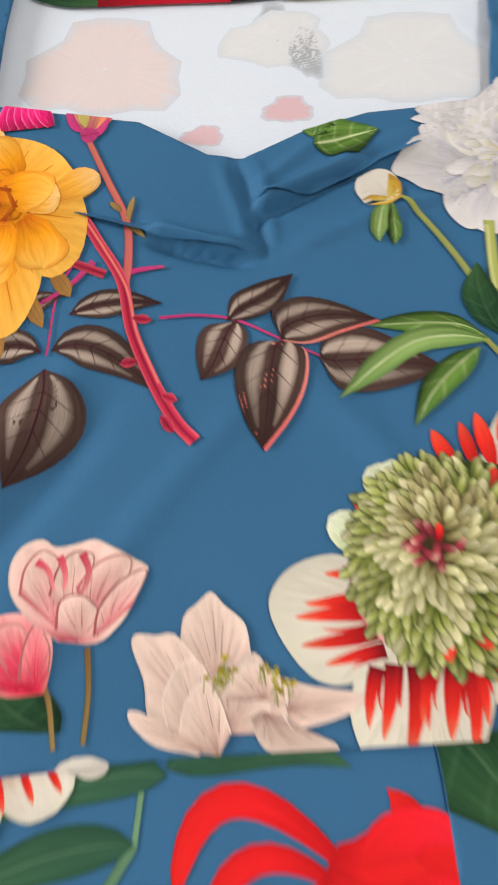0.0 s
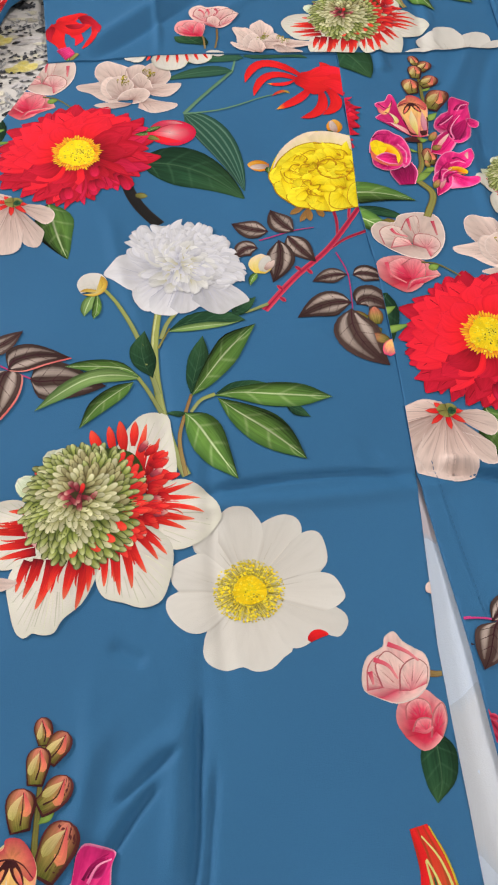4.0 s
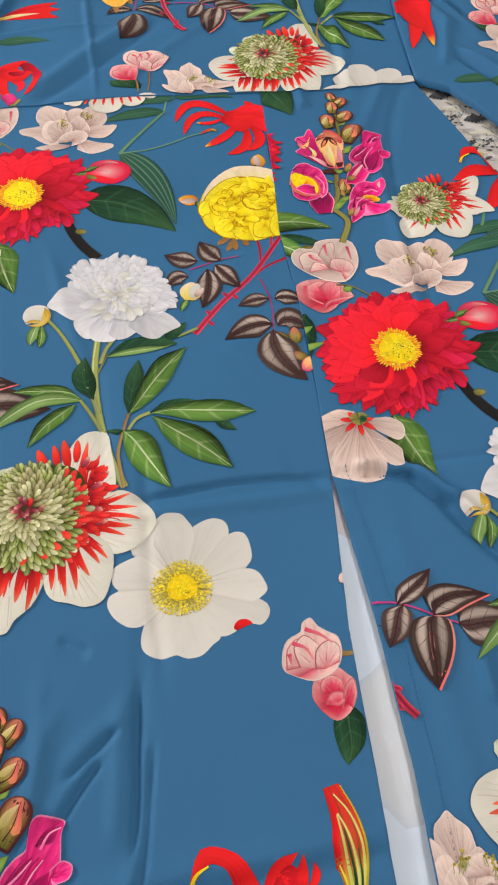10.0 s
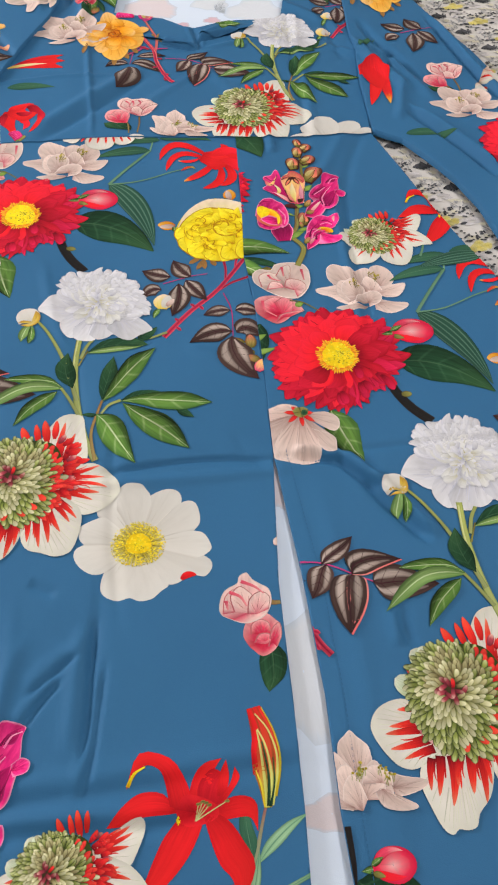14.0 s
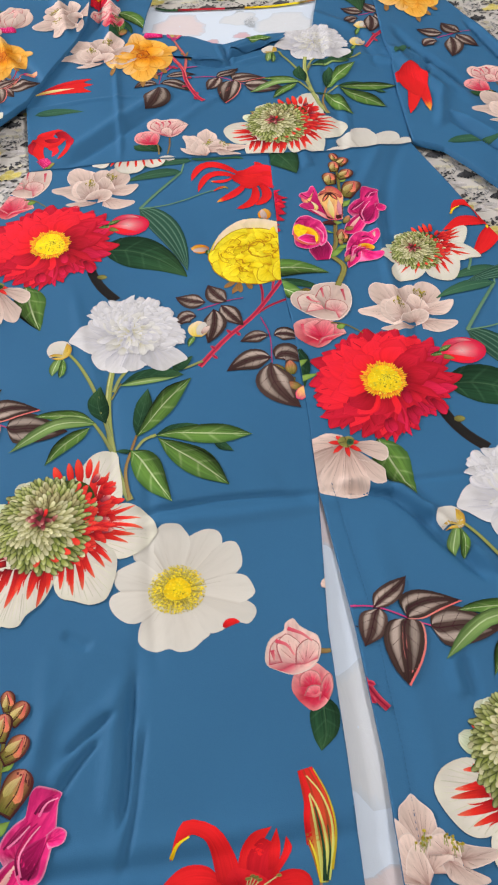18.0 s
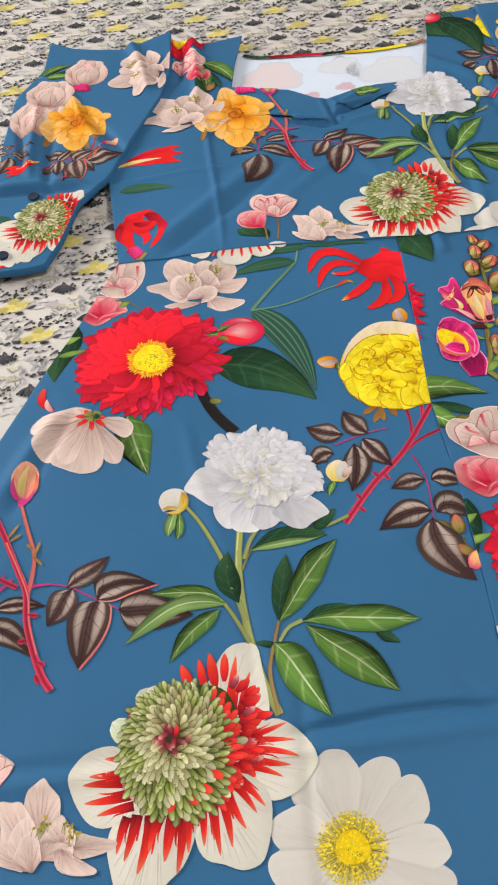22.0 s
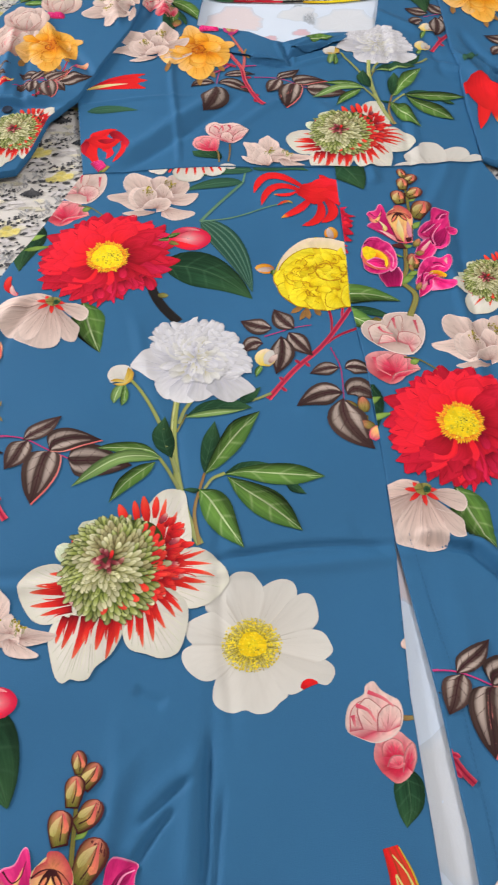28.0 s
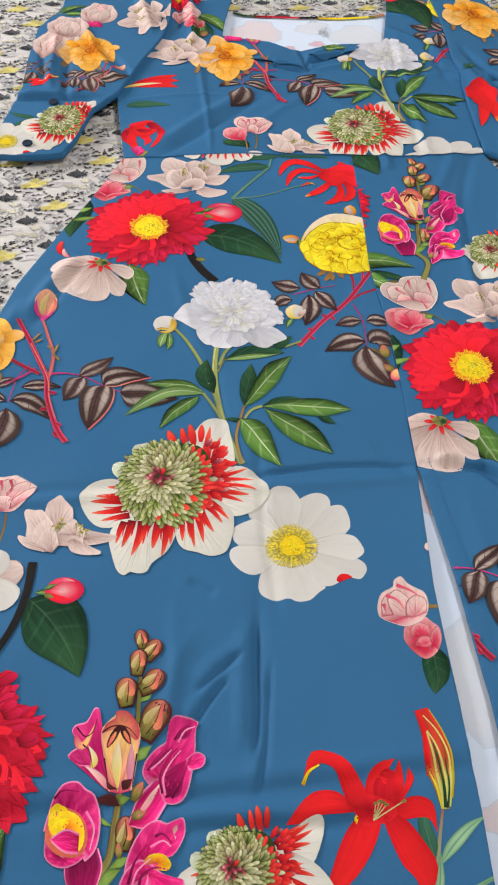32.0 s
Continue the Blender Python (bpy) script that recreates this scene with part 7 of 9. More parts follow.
    a.form((-0.0128, -0.1091), ((-0.0187, -0.1073), (-0.0222, -0.0879), (-0.0246, -0.0700), (-0.0198, -0.0626), (-0.0114, -0.0578), (-0.0020, -0.0639), (0.0012, -0.0726), (-0.0007, -0.0846), (-0.0025, -0.0955), (-0.0051, -0.1076)), APRICOT, nu=8, rim=(BUD_RIM, 0.0007))
    a.leaf([(-0.0135, -0.1084), (-0.0176, -0.0901), (-0.0134, -0.0739)], [(-0.0135, -0.1084), (-0.0109, -0.0905), (-0.0134, -0.0739)], YELLOW_PALE)
    a.leaf([(-0.0069, -0.1074), (-0.0079, -0.0908), (-0.0042, -0.0761)], [(-0.0069, -0.1074), (-0.0026, -0.0930), (-0.0042, -0.0761)], MAUVE)
    a.form((-0.0120, -0.0663), ((-0.0246, -0.0700), (-0.0213, -0.0633), (-0.0156, -0.0606), (-0.0145, -0.0559), (-0.0075, -0.0564), (-0.0020, -0.0623), (0.0012, -0.0711), (-0.0019, -0.0762), (-0.0081, -0.0689), (-0.0120, -0.0663), (-0.0174, -0.0682)), CORAL, nu=4)
    for p, q in (((-0.0124, -0.0655), (-0.0209, -0.0794)), ((-0.0116, -0.0656), (-0.0053, -0.0783))):
        a.blade(p, lerp(p, q, 0.5), q, 0.0050, BUD_DARK, "bud", with_last=True)
        a.blade(lerp(p, q, 0.3), lerp(p, q, 0.6), lerp(p, q, 0.95), 0.0024, CORAL, "bud", with_last=True)
    for p in (((-0.0243, -0.0693), (-0.0182, -0.0659), (-0.0120, -0.0655), (-0.0058, -0.0683), (-0.0004, -0.0748)), ((-0.0226, -0.0860), (-0.0195, -0.1044)), ((-0.0011, -0.0846), (-0.0043, -0.1055))):
        a.line(p, BUD_DARK, 0.0011)
    a.leaf([(-0.0119, -0.1162), (-0.0244, -0.1139), (-0.0267, -0.1102)], [(-0.0119, -0.1162), (-0.0172, -0.1088), (-0.0267, -0.1102)], BUD_DARK)
    a.leaf([(-0.0128, -0.1063), (-0.0173, -0.1038), (-0.0212, -0.0993)], [(-0.0128, -0.1063), (-0.0195, -0.1058), (-0.0212, -0.0993)], BUD_DARK)
    a.leaf([(-0.0106, -0.1072), (-0.0107, -0.1015), (-0.0040, -0.1005)], [(-0.0106, -0.1072), (-0.0062, -0.1061), (-0.0040, -0.1005)], BUD_DARK)
    a.part("floret")  # gaping floret with an orange throat
    a.leaf([(-0.0440, -0.1433), (-0.0455, -0.1528), (-0.0407, -0.1663)], [(-0.0258, -0.1398), (-0.0233, -0.1513), (-0.0283, -0.1660)], MAGENTA_DARK, rim=(MAGENTA, 0.0006))
    a.form((-0.0459, -0.1267), ((-0.0591, -0.1274), (-0.0564, -0.1150), (-0.0526, -0.1066), (-0.0478, -0.1009), (-0.0397, -0.1001), (-0.0343, -0.1051), (-0.0286, -0.1094), (-0.0253, -0.1214), (-0.0259, -0.1342), (-0.0289, -0.1419), (-0.0340, -0.1460)), MAGENTA, nu=7, rim=(PINK_RIM, 0.0009))
    a.form((-0.0467, -0.1438), ((-0.0581, -0.1311), (-0.0578, -0.1417), (-0.0521, -0.1472), (-0.0444, -0.1484), (-0.0375, -0.1461), (-0.0335, -0.1422), (-0.0412, -0.1429), (-0.0506, -0.1383)), MAGENTA, nu=5, rim=(PINK_RIM, 0.0008))
    a.form((-0.0462, -0.1283), ((-0.0585, -0.1258), (-0.0555, -0.1178), (-0.0477, -0.1143), (-0.0381, -0.1184), (-0.0326, -0.1277), (-0.0329, -0.1383), (-0.0383, -0.1438), (-0.0504, -0.1416), (-0.0580, -0.1338), (-0.0585, -0.1258)), BUD_RED, nu=4)
    a.form((-0.0456, -0.1267), ((-0.0571, -0.1259), (-0.0547, -0.1186), (-0.0476, -0.1157), (-0.0387, -0.1197), (-0.0344, -0.1282), (-0.0351, -0.1375), (-0.0405, -0.1416), (-0.0506, -0.1376), (-0.0571, -0.1259)), FLAME, nu=5)
    a.disc(-0.0510, -0.1209, 0.0068, 0.0092, DISC, wob=0.06, with_last=True)
    a.leaf([(-0.0374, -0.1312), (-0.0459, -0.1278), (-0.0554, -0.1325)], [(-0.0377, -0.1416), (-0.0469, -0.1396), (-0.0554, -0.1325)], MAGENTA, rim=(PINK_RIM, 0.0008))
    a.line([(-0.0338, -0.1174), (-0.0283, -0.1280), (-0.0307, -0.1404)], PINK_RIM, 0.0018)
    a.line([(-0.0539, -0.1089), (-0.0483, -0.1044), (-0.0379, -0.1059)], MAGENTA_DARK, 0.0018)
    a.part("floret")  # long-tubed floret
    a.leaf([(-0.0124, -0.1810), (-0.0084, -0.1617), (0.0021, -0.1412)], [(-0.0124, -0.1810), (0.0002, -0.1714), (0.0125, -0.1537)], MAGENTA, rim=(PINK_RIM, 0.0007))
    a.blade((-0.0082, -0.1731), (-0.0027, -0.1610), (0.0039, -0.1488), 0.0050, BLUSH_PINK, "leaf", with_last=True)
    a.form((0.0034, -0.1507), ((-0.0098, -0.1602), (-0.0065, -0.1461), (-0.0009, -0.1354), (0.0053, -0.1291), (0.0118, -0.1276), (0.0172, -0.1300), (0.0223, -0.1283), (0.0278, -0.1277), (0.0283, -0.1355), (0.0249, -0.1426), (0.0198, -0.1481), (0.0119, -0.1494)), MAGENTA, nu=6, rim=(PINK_RIM, 0.0009))
    a.form((0.0055, -0.1567), ((-0.0104, -0.1686), (-0.0119, -0.1623), (-0.0078, -0.1544), (0.0006, -0.1492), (0.0070, -0.1523), (0.0132, -0.1572), (0.0202, -0.1597), (0.0265, -0.1620), (0.0242, -0.1687), (0.0145, -0.1711), (0.0007, -0.1725)), MAGENTA, nu=6, rim=(PINK_RIM, 0.0009))
    a.form((0.0112, -0.1513), ((0.0013, -0.1519), (0.0063, -0.1464), (0.0148, -0.1467), (0.0197, -0.1523), (0.0168, -0.1562), (0.0084, -0.1543)), FLAME, nu=4)
    a.leaf([(0.0208, -0.1323), (0.0245, -0.1305), (0.0228, -0.1391)], [(0.0208, -0.1323), (0.0214, -0.1357), (0.0228, -0.1391)], BLUSH_PINK)
    for p in (((-0.0007, -0.1656), (0.0013, -0.1576), (0.0091, -0.1537), (0.0175, -0.1556)), ((-0.0070, -0.1614), (-0.0029, -0.1496), (0.0049, -0.1404)), ((0.0099, -0.1362), (0.0150, -0.1352), (0.0206, -0.1409))):
        a.line(p, MAGENTA_DARK, 0.0022)
    for p in (((-0.0049, -0.1640), (-0.0015, -0.1549), (0.0070, -0.1484)), ((0.0070, -0.1419), (0.0149, -0.1392), (0.0199, -0.1429))):
        a.line(p, PINK_RIM, 0.0016)
    a.part()
    for p, q, w in (((-0.0042, -0.1137), (0.0028, -0.1030), 0.007), ((-0.0046, -0.1237), (0.0044, -0.1203), 0.007), ((-0.0131, -0.1718), (-0.0074, -0.1618), 0.006), ((-0.0123, -0.1466), (-0.0131, -0.1376), 0.005)):
        a.blade(p, lerp(p, q, 0.5), q, w, SNAPBUD, "bud", nu=5, nv=4)
    return a


def open_rose():
    """A wide apricot and orange rose with ragged outer petals."""
    a = Art()
    g = a.rng
    heart = (0.0022, 0.0039)
    for p, q in (((0.0033, -0.0419), (0.0017, -0.0712)), ((0.0119, -0.0344), (0.0201, -0.0566)), ((-0.0310, -0.0195), (-0.0363, -0.0421)), ((0.0249, -0.0293), (0.0316, -0.0443))):
        a.blade(p, lerp(p, q, 0.5), q, 0.010, SEPAL, "lance", nu=5)
    a.part("petal_whorl")
    for outline, mat in ((((-0.0168, 0.0276), (-0.0109, 0.0522), (-0.0033, 0.0579), (0.0071, 0.0469), (0.0127, 0.0252)), ORANGE_PALE), (((0.0055, 0.0414), (0.0218, 0.0361), (0.0334, 0.0253), (0.0402, 0.0042), (0.0325, -0.0115)), ORANGE), (((0.0389, 0.0094), (0.0412, -0.0088), (0.0364, -0.0267), (0.0248, -0.0343), (0.0149, -0.0269)), ORANGE), (((-0.0283, 0.0037), (-0.0428, -0.0016), (-0.0411, -0.0145), (-0.0309, -0.0271), (-0.0166, -0.0220)), ORANGE_PALE),
                         (((-0.0123, 0.0250), (-0.0285, 0.0222), (-0.0400, 0.0088), (-0.0427, -0.0068), (-0.0238, -0.0118)), ORANGE_PALE), (((0.0215, -0.0192), (0.0204, -0.0369), (0.0102, -0.0566), (-0.0024, -0.0579), (-0.0123, -0.0445), (-0.0137, -0.0245)), ORANGE), (((-0.0152, -0.0194), (-0.0223, -0.0296), (-0.0151, -0.0420), (-0.0052, -0.0345)), ORANGE_PALE)):
        a.form(heart, outline, mat, nu=6)
        for q in outline[1:-1]:
            a.line([lerp(heart, q, 0.3), lerp(heart, q, 0.85)], ORANGE_FOLD, 0.0009)
    for i in range(13):
        f = i / 12
        ang = 137.5 * i
        r = 0.003 + 0.016 * (1 - f) ** 0.7
        p = polar(r, ang)
        a.petal(heart[0] + p[0] * 1.1, heart[1] + p[1], ang + g.uniform(-50, 50), 0.025 * g.uniform(0.7, 1.1), 0.023 * g.uniform(0.7, 1.1), ORANGE if i % 4 else ORANGE_PALE, "round", g.uniform(-60, 60), 0.08, nu=7, notch=0.12, nv=6)
        d, e = polar(0.007, ang + 70), polar(0.013, ang + 110)
        c = heart[0] + p[0] * 1.1, heart[1] + p[1]
        a.line([c, (c[0] + d[0], c[1] + d[1]), (c[0] + e[0], c[1] + e[1])], ORANGE_FOLD, 0.0018)
    for i in range(9):
        p, q = polar(0.003 + 0.001 * i, 50 * i), polar(0.005 + 0.001 * i, 50 * i + 70)
        a.line([(heart[0] + p[0], heart[1] + p[1]), (heart[0] + q[0], heart[1] + q[1])], RUST, 0.0022)
    return a


def silver_leaf(a, left, right, glow=False):
    """A dark brown leaf with a silver patch on either side of its rib."""
    if glow:
        a.leaf([(x + 0.0008, y - 0.0008) for x, y in left], [(x + 0.0012, y - 0.0010) for x, y in right], LEAF_GLOW)
    a.leaf(left, right, BROWN, with_last=glow)
    ls, rs = smooth(left, 12), smooth(right, 12)
    for v0, v1 in ((0.13, 0.41), (0.61, 0.90)):
        rows = []
        for i, (l, r) in enumerate(zip(ls[1:-2], rs[1:-2])):
            thin = 0.5 - 0.5 * (1 - abs(i / 10 * 2 - 0.8) / 1.2) ** 0.6
            w0, w1 = v0 + (v1 - v0) * thin, v1 - (v1 - v0) * thin
            rows.append([(*lerp(lerp(l, r, w0), lerp(l, r, w1), j / 3), i / 10, j / 3) for j in range(4)])
        a.strip(rows, BROWN_SILVER, True)
    mid = [lerp(l, r, 0.51) for l, r in zip(ls, rs)]
    a.line(mid[::3], BROWN_RIB, 0.0011)
    for i in (3, 5, 7):
        a.line([mid[i], lerp(mid[i + 1], ls[i + 2], 0.75)], BROWN_RIB, 0.0005)
        a.line([mid[i], lerp(mid[i + 1], rs[i + 2], 0.75)], BROWN_RIB, 0.0005)


def long_spray():
    """A pink twig with five silver-marked leaves."""
    a = Art()
    a.stem([(-0.0471, 0.0201), (-0.0310, 0.0199), (-0.0160, 0.0161), (0.0034, 0.0040), (0.0194, -0.0048)], 0.0014, 0.0010, STEM_PINK)
    silver_leaf(a, [(0.0185, -0.0047), (0.0233, 0.0066), (0.0387, 0.0078), (0.0541, -0.0010), (0.0703, -0.0143)], [(0.0185, -0.0047), (0.0246, -0.0203), (0.0392, -0.0226), (0.0563, -0.0199), (0.0703, -0.0143)])
    silver_leaf(a, [(-0.0186, 0.0158), (-0.0154, 0.0273), (-0.0020, 0.0340), (0.0124, 0.0369)], [(-0.0186, 0.0158), (-0.0072, 0.0152), (0.0048, 0.0219), (0.0124, 0.0369)])
    silver_leaf(a, [(-0.0143, 0.0150), (-0.0281, 0.0140), (-0.0328, 0.0031), (-0.0318, -0.0113)], [(-0.0143, 0.0150), (-0.0105, 0.0072), (-0.0165, -0.0057), (-0.0318, -0.0113)])
    silver_leaf(a, [(0.0059, 0.0028), (-0.0108, 0.0036), (-0.0179, -0.0100), (-0.0160, -0.0293), (-0.0096, -0.0438)], [(0.0059, 0.0028), (0.0123, -0.0014), (0.0106, -0.0155), (0.0030, -0.0294), (-0.0096, -0.0438)], True)
    silver_leaf(a, [(0.0034, 0.0036), (0.0011, 0.0190), (0.0132, 0.0248), (0.0281, 0.0210), (0.0458, 0.0108)], [(0.0034, 0.0036), (0.0142, 0.0025), (0.0291, 0.0069), (0.0458, 0.0108)], True)
    return a


def bud_stem():
    """A thorny crimson stem that forks towards a bud and a rose."""
    a = Art()
    a.stem([(0.0046, 0.0085), (0.0113, 0.0092), (0.0198, 0.0093)], 0.0030, 0.0014, STEM_PINK)
    a.stem([(-0.0346, -0.0028), (-0.0188, 0.0057), (-0.0079, 0.0158)], 0.0014, 0.0030, STEM_PINK)
    a.stem([(-0.0389, 0.0329), (-0.0201, 0.0190), (-0.0039, 0.0089)], 0.0034, 0.0040, STEM_RED)
    a.stem([(-0.0056, 0.0785), (0.0014, 0.0535), (0.0069, 0.0330), (0.0059, 0.0140), (0.0031, 0.0017)], 0.0026, 0.0036, STEM_CORAL)
    for p, q in (((-0.0145, 0.0486), (-0.0059, 0.0609)), ((-0.0125, 0.0464), (-0.0034, 0.0525)), ((0.0057, 0.0381), (0.0009, 0.0435)), ((0.0061, 0.0331), (0.0136, 0.0241)), ((0.0062, 0.0307), (0.0112, 0.0449))):
        a.blade(p, lerp(p, q, 0.5), q, 0.004, STEM_BROWN, "lance", nu=5, nv=2)
    a.part("main")
    a.stem([(-0.0282, 0.0788), (-0.0155, 0.0502), (-0.0053, 0.0246), (0.0024, 0.0050), (0.0043, -0.0179), (0.0103, -0.0414), (0.0164, -0.0574), (0.0226, -0.0674)], 0.0042, 0.0054, STEM_RED, 8)
    a.stem([(-0.0143, 0.0466), (-0.0033, 0.0211), (0.0039, 0.0016), (0.0061, -0.0194), (0.0120, -0.0416)], 0.0012, 0.0012, STEM_CORAL, 6)
    for p, q in (((0.0054, -0.0311), (-0.0018, -0.0317)), ((0.0047, -0.0121), (0.0123, -0.0142)), ((0.0124, -0.0467), (0.0182, -0.0498)), ((0.0114, -0.0549), (0.0152, -0.0627))):
        a.blade(p, lerp(p, q, 0.5), q, 0.006, STEM_RED, "lance", nu=4, nv=2)
    a.part("bud")
    a.form((-0.0042, 0.0826), ((-0.0098, 0.0854), (-0.0135, 0.0955), (-0.0118, 0.1074), (-0.0032, 0.1154), (0.0045, 0.1112), (0.0072, 0.1003), (0.0053, 0.0891), (-0.0004, 0.0812)), BUD_PEACH, nu=6)
    a.blade((-0.0062, 0.0850), (-0.0056, 0.0990), (-0.0002, 0.1128), 0.0055, BUD_GLINT, "leaf", nu=7)
    a.blade((-0.0016, 0.0845), (0.0049, 0.0935), (0.0038, 0.1079), 0.0050, CORAL, "leaf", nu=7)
    a.blade((-0.0078, 0.0830), (-0.0122, 0.0910), (-0.0114, 0.1029), 0.0040, STEM_PINK, "leaf", nu=7)
    a.blade((-0.0039, 0.0794), (0.0011, 0.0842), (0.0051, 0.0913), 0.0036, STEM_PINK, "leaf", nu=7)
    a.disc(-0.0050, 0.0811, 0.0040, 0.0045, STEM_PINK, n=10, rings=1)
    return a


def brown_spray(leaves, stalk):
    a = Art()
    for p in stalk:
        a.stem(p, 0.0012, 0.0009, STEM_PINK)
    for p0, p1, p2, w in leaves:
        line = [bend(p0, p1, p2, s / 6) for s in range(7)]
        sides = [[], []]
        for i, (x, y) in enumerate(line):
            q, r = line[max(0, i - 1)], line[min(6, i + 1)]
            d = Vector((r[0] - q[0], r[1] - q[1])).normalized() * w * 0.48 * (0.0, 0.62, 0.95, 1.0, 0.80, 0.44, 0.0)[i]
            sides[0].append((x - d.y, y + d.x))
            sides[1].append((x + d.y, y - d.x))
        silver_leaf(a, *sides)
    return a


def rose_stem(pts, twigs, thorns):
    a = Art()
    for t in twigs:
        a.stem(t, 0.0030, 0.0020, STEM_RED)
    a.part("main")
    a.stem(pts, 0.0042, 0.0054, STEM_RED, 8)
    for x, y, ang in thorns:
        a.petal(x, y, ang, 0.007, 0.005, STEM_RED, "lance", nu=4, nv=2)
    return a


def single(*petals, stems=(), blades=()):
    a = Art()
    for pts, w0, w1, mat in stems:
        a.stem(pts, w0, w1, mat)
    for b in blades:
        a.blade(*b)
    for p in petals:
        a.petal(*p)
    return a


# ---- room, bed and sheet ----
def box(bm, x0, x1, y0, y1, z0, z1):
    vs = [bm.verts.new((x, y, z)) for z in (z0, z1) for y in (y0, y1) for x in (x0, x1)]
    for q in ((0, 2, 3, 1), (4, 5, 7, 6), (0, 1, 5, 4), (2, 6, 7, 3), (0, 4, 6, 2), (1, 3, 7, 5)):
        bm.faces.new([vs[i] for i in q])
    return bm


def slab(name, dims, mat, parent=None, label="", bevel=0.0):
    bm = box(bmesh.new(), *dims)
    if bevel:
        bmesh.ops.bevel(bm, geom=bm.edges[:], offset=bevel, segments=3, affect="EDGES", profile=0.5)
    ob = link(name, bm, mat, parent, label)
    ob.data.polygons.foreach_set("use_smooth", [False] * len(ob.data.polygons))
    return ob


def paint(name, base, other, rough=0.8):
    k = Nodes(name, rough)
    co = k.coords()
    k.bump(k.noise(co, 60, 4), 0.15, 0.002)
    return k.done(k.mix(k.noise(co, 1.2, 4), base, other))


WALL = paint("matt_white_wall_paint", (0.74, 0.73, 0.71), (0.80, 0.79, 0.77))
CEIL = paint("white_ceiling_paint", (0.80, 0.80, 0.79), (0.84, 0.84, 0.83))
FLOORING = paint("grey_floor_tile", (0.40, 0.39, 0.37), (0.48, 0.47, 0.45), 0.4)
WOOD = paint("brown_bed_wood", (0.16, 0.08, 0.04), (0.22, 0.12, 0.06), 0.45)
FRAME = paint("white_window_frame", (0.72, 0.72, 0.70), (0.78, 0.78, 0.76), 0.5)
BASE = -0.012
tagged(slab("floor", (-2.1, 2.1, -2.1, 2.6, BASE - 0.65, BASE - 0.60), FLOORING), "plain grey tiled bedroom floor", "floor", kind="structure")
tagged(slab("ceiling", (-2.1, 2.1, -2.1, 2.6, 2.05, 2.15), CEIL), "plain white painted bedroom ceiling", "ceiling", kind="structure")
tagged(slab("wall_north", (-2.1, 2.1, 2.5, 2.6, BASE - 0.6, 2.05), WALL), "plain white painted bedroom wall", "wall", kind="structure")
tagged(slab("wall_south", (-2.1, 2.1, -2.1, -2.0, BASE - 0.6, 2.05), WALL), "plain white painted bedroom wall", "wall", kind="structure")
tagged(slab("wall_east", (2.0, 2.1, -2.0, 2.5, BASE - 0.6, 2.05), WALL), "plain white painted bedroom wall", "wall", kind="structure")
# This wall's opening and window are assumed, added around the key lamp.
west = bmesh.new()
for d in ((-2.1, -2.0, -2.0, 0.2, BASE - 0.6, 2.05), (-2.1, -2.0, 1.8, 2.5, BASE - 0.6, 2.05), (-2.1, -2.0, 0.2, 1.8, BASE - 0.6, 0.4), (-2.1, -2.0, 0.2, 1.8, 1.5, 2.05)):
    box(west, *d)
tagged(link("wall_west", west, WALL), "white painted bedroom wall with an assumed window opening", "wall", kind="structure")
win = bmesh.new()
for d in ((-2.08, -2.02, 0.2, 0.26, 0.4, 1.5), (-2.08, -2.02, 1.74, 1.8, 0.4, 1.5), (-2.08, -2.02, 0.26, 1.74, 0.4, 0.46), (-2.08, -2.02, 0.26, 1.74, 1.44, 1.5), (-2.07, -2.03, 0.98, 1.02, 0.46, 1.44)):
    box(win, *d)
tagged(link("window_1", win, FRAME), "white framed window, assumed out of view for the key lamp", "window", kind="structure")

bed = tagged(new("bed"), "wooden double bed with a padded mattress", "bed")
slab("bed_frame", (-1.0, 1.0, -0.95, 1.95, BASE - 0.60, BASE - 0.28), WOOD, bed, "", 0.01)
slab("mattress", (-0.97, 0.97, -0.92, 1.92, BASE - 0.28, BASE - 0.004), SHEET, bed, "", 0.03)

SHEET_EDGE = [(-0.96, -0.91), (0.96, -0.91), (0.96, 1.91), (-0.96, 1.91)]


def sheet_lie(x, y):
    return 0.0012 * noise.noise((x * 5, y * 5, 1.0)) + 0.0008 * noise.noise((x * 14 + y * 5, y * 14, 4.0))


bedsheet = tagged(new("bed_sheet"), "off-white cotton bed sheet with charcoal sprigs and lemon blooms", "bed sheet")
panel("sheet_cloth", SHEET_EDGE, BASE + 0.002, SHEET, bedsheet, "off-white cotton", step=0.02, drop=0.002, height=sheet_lie)


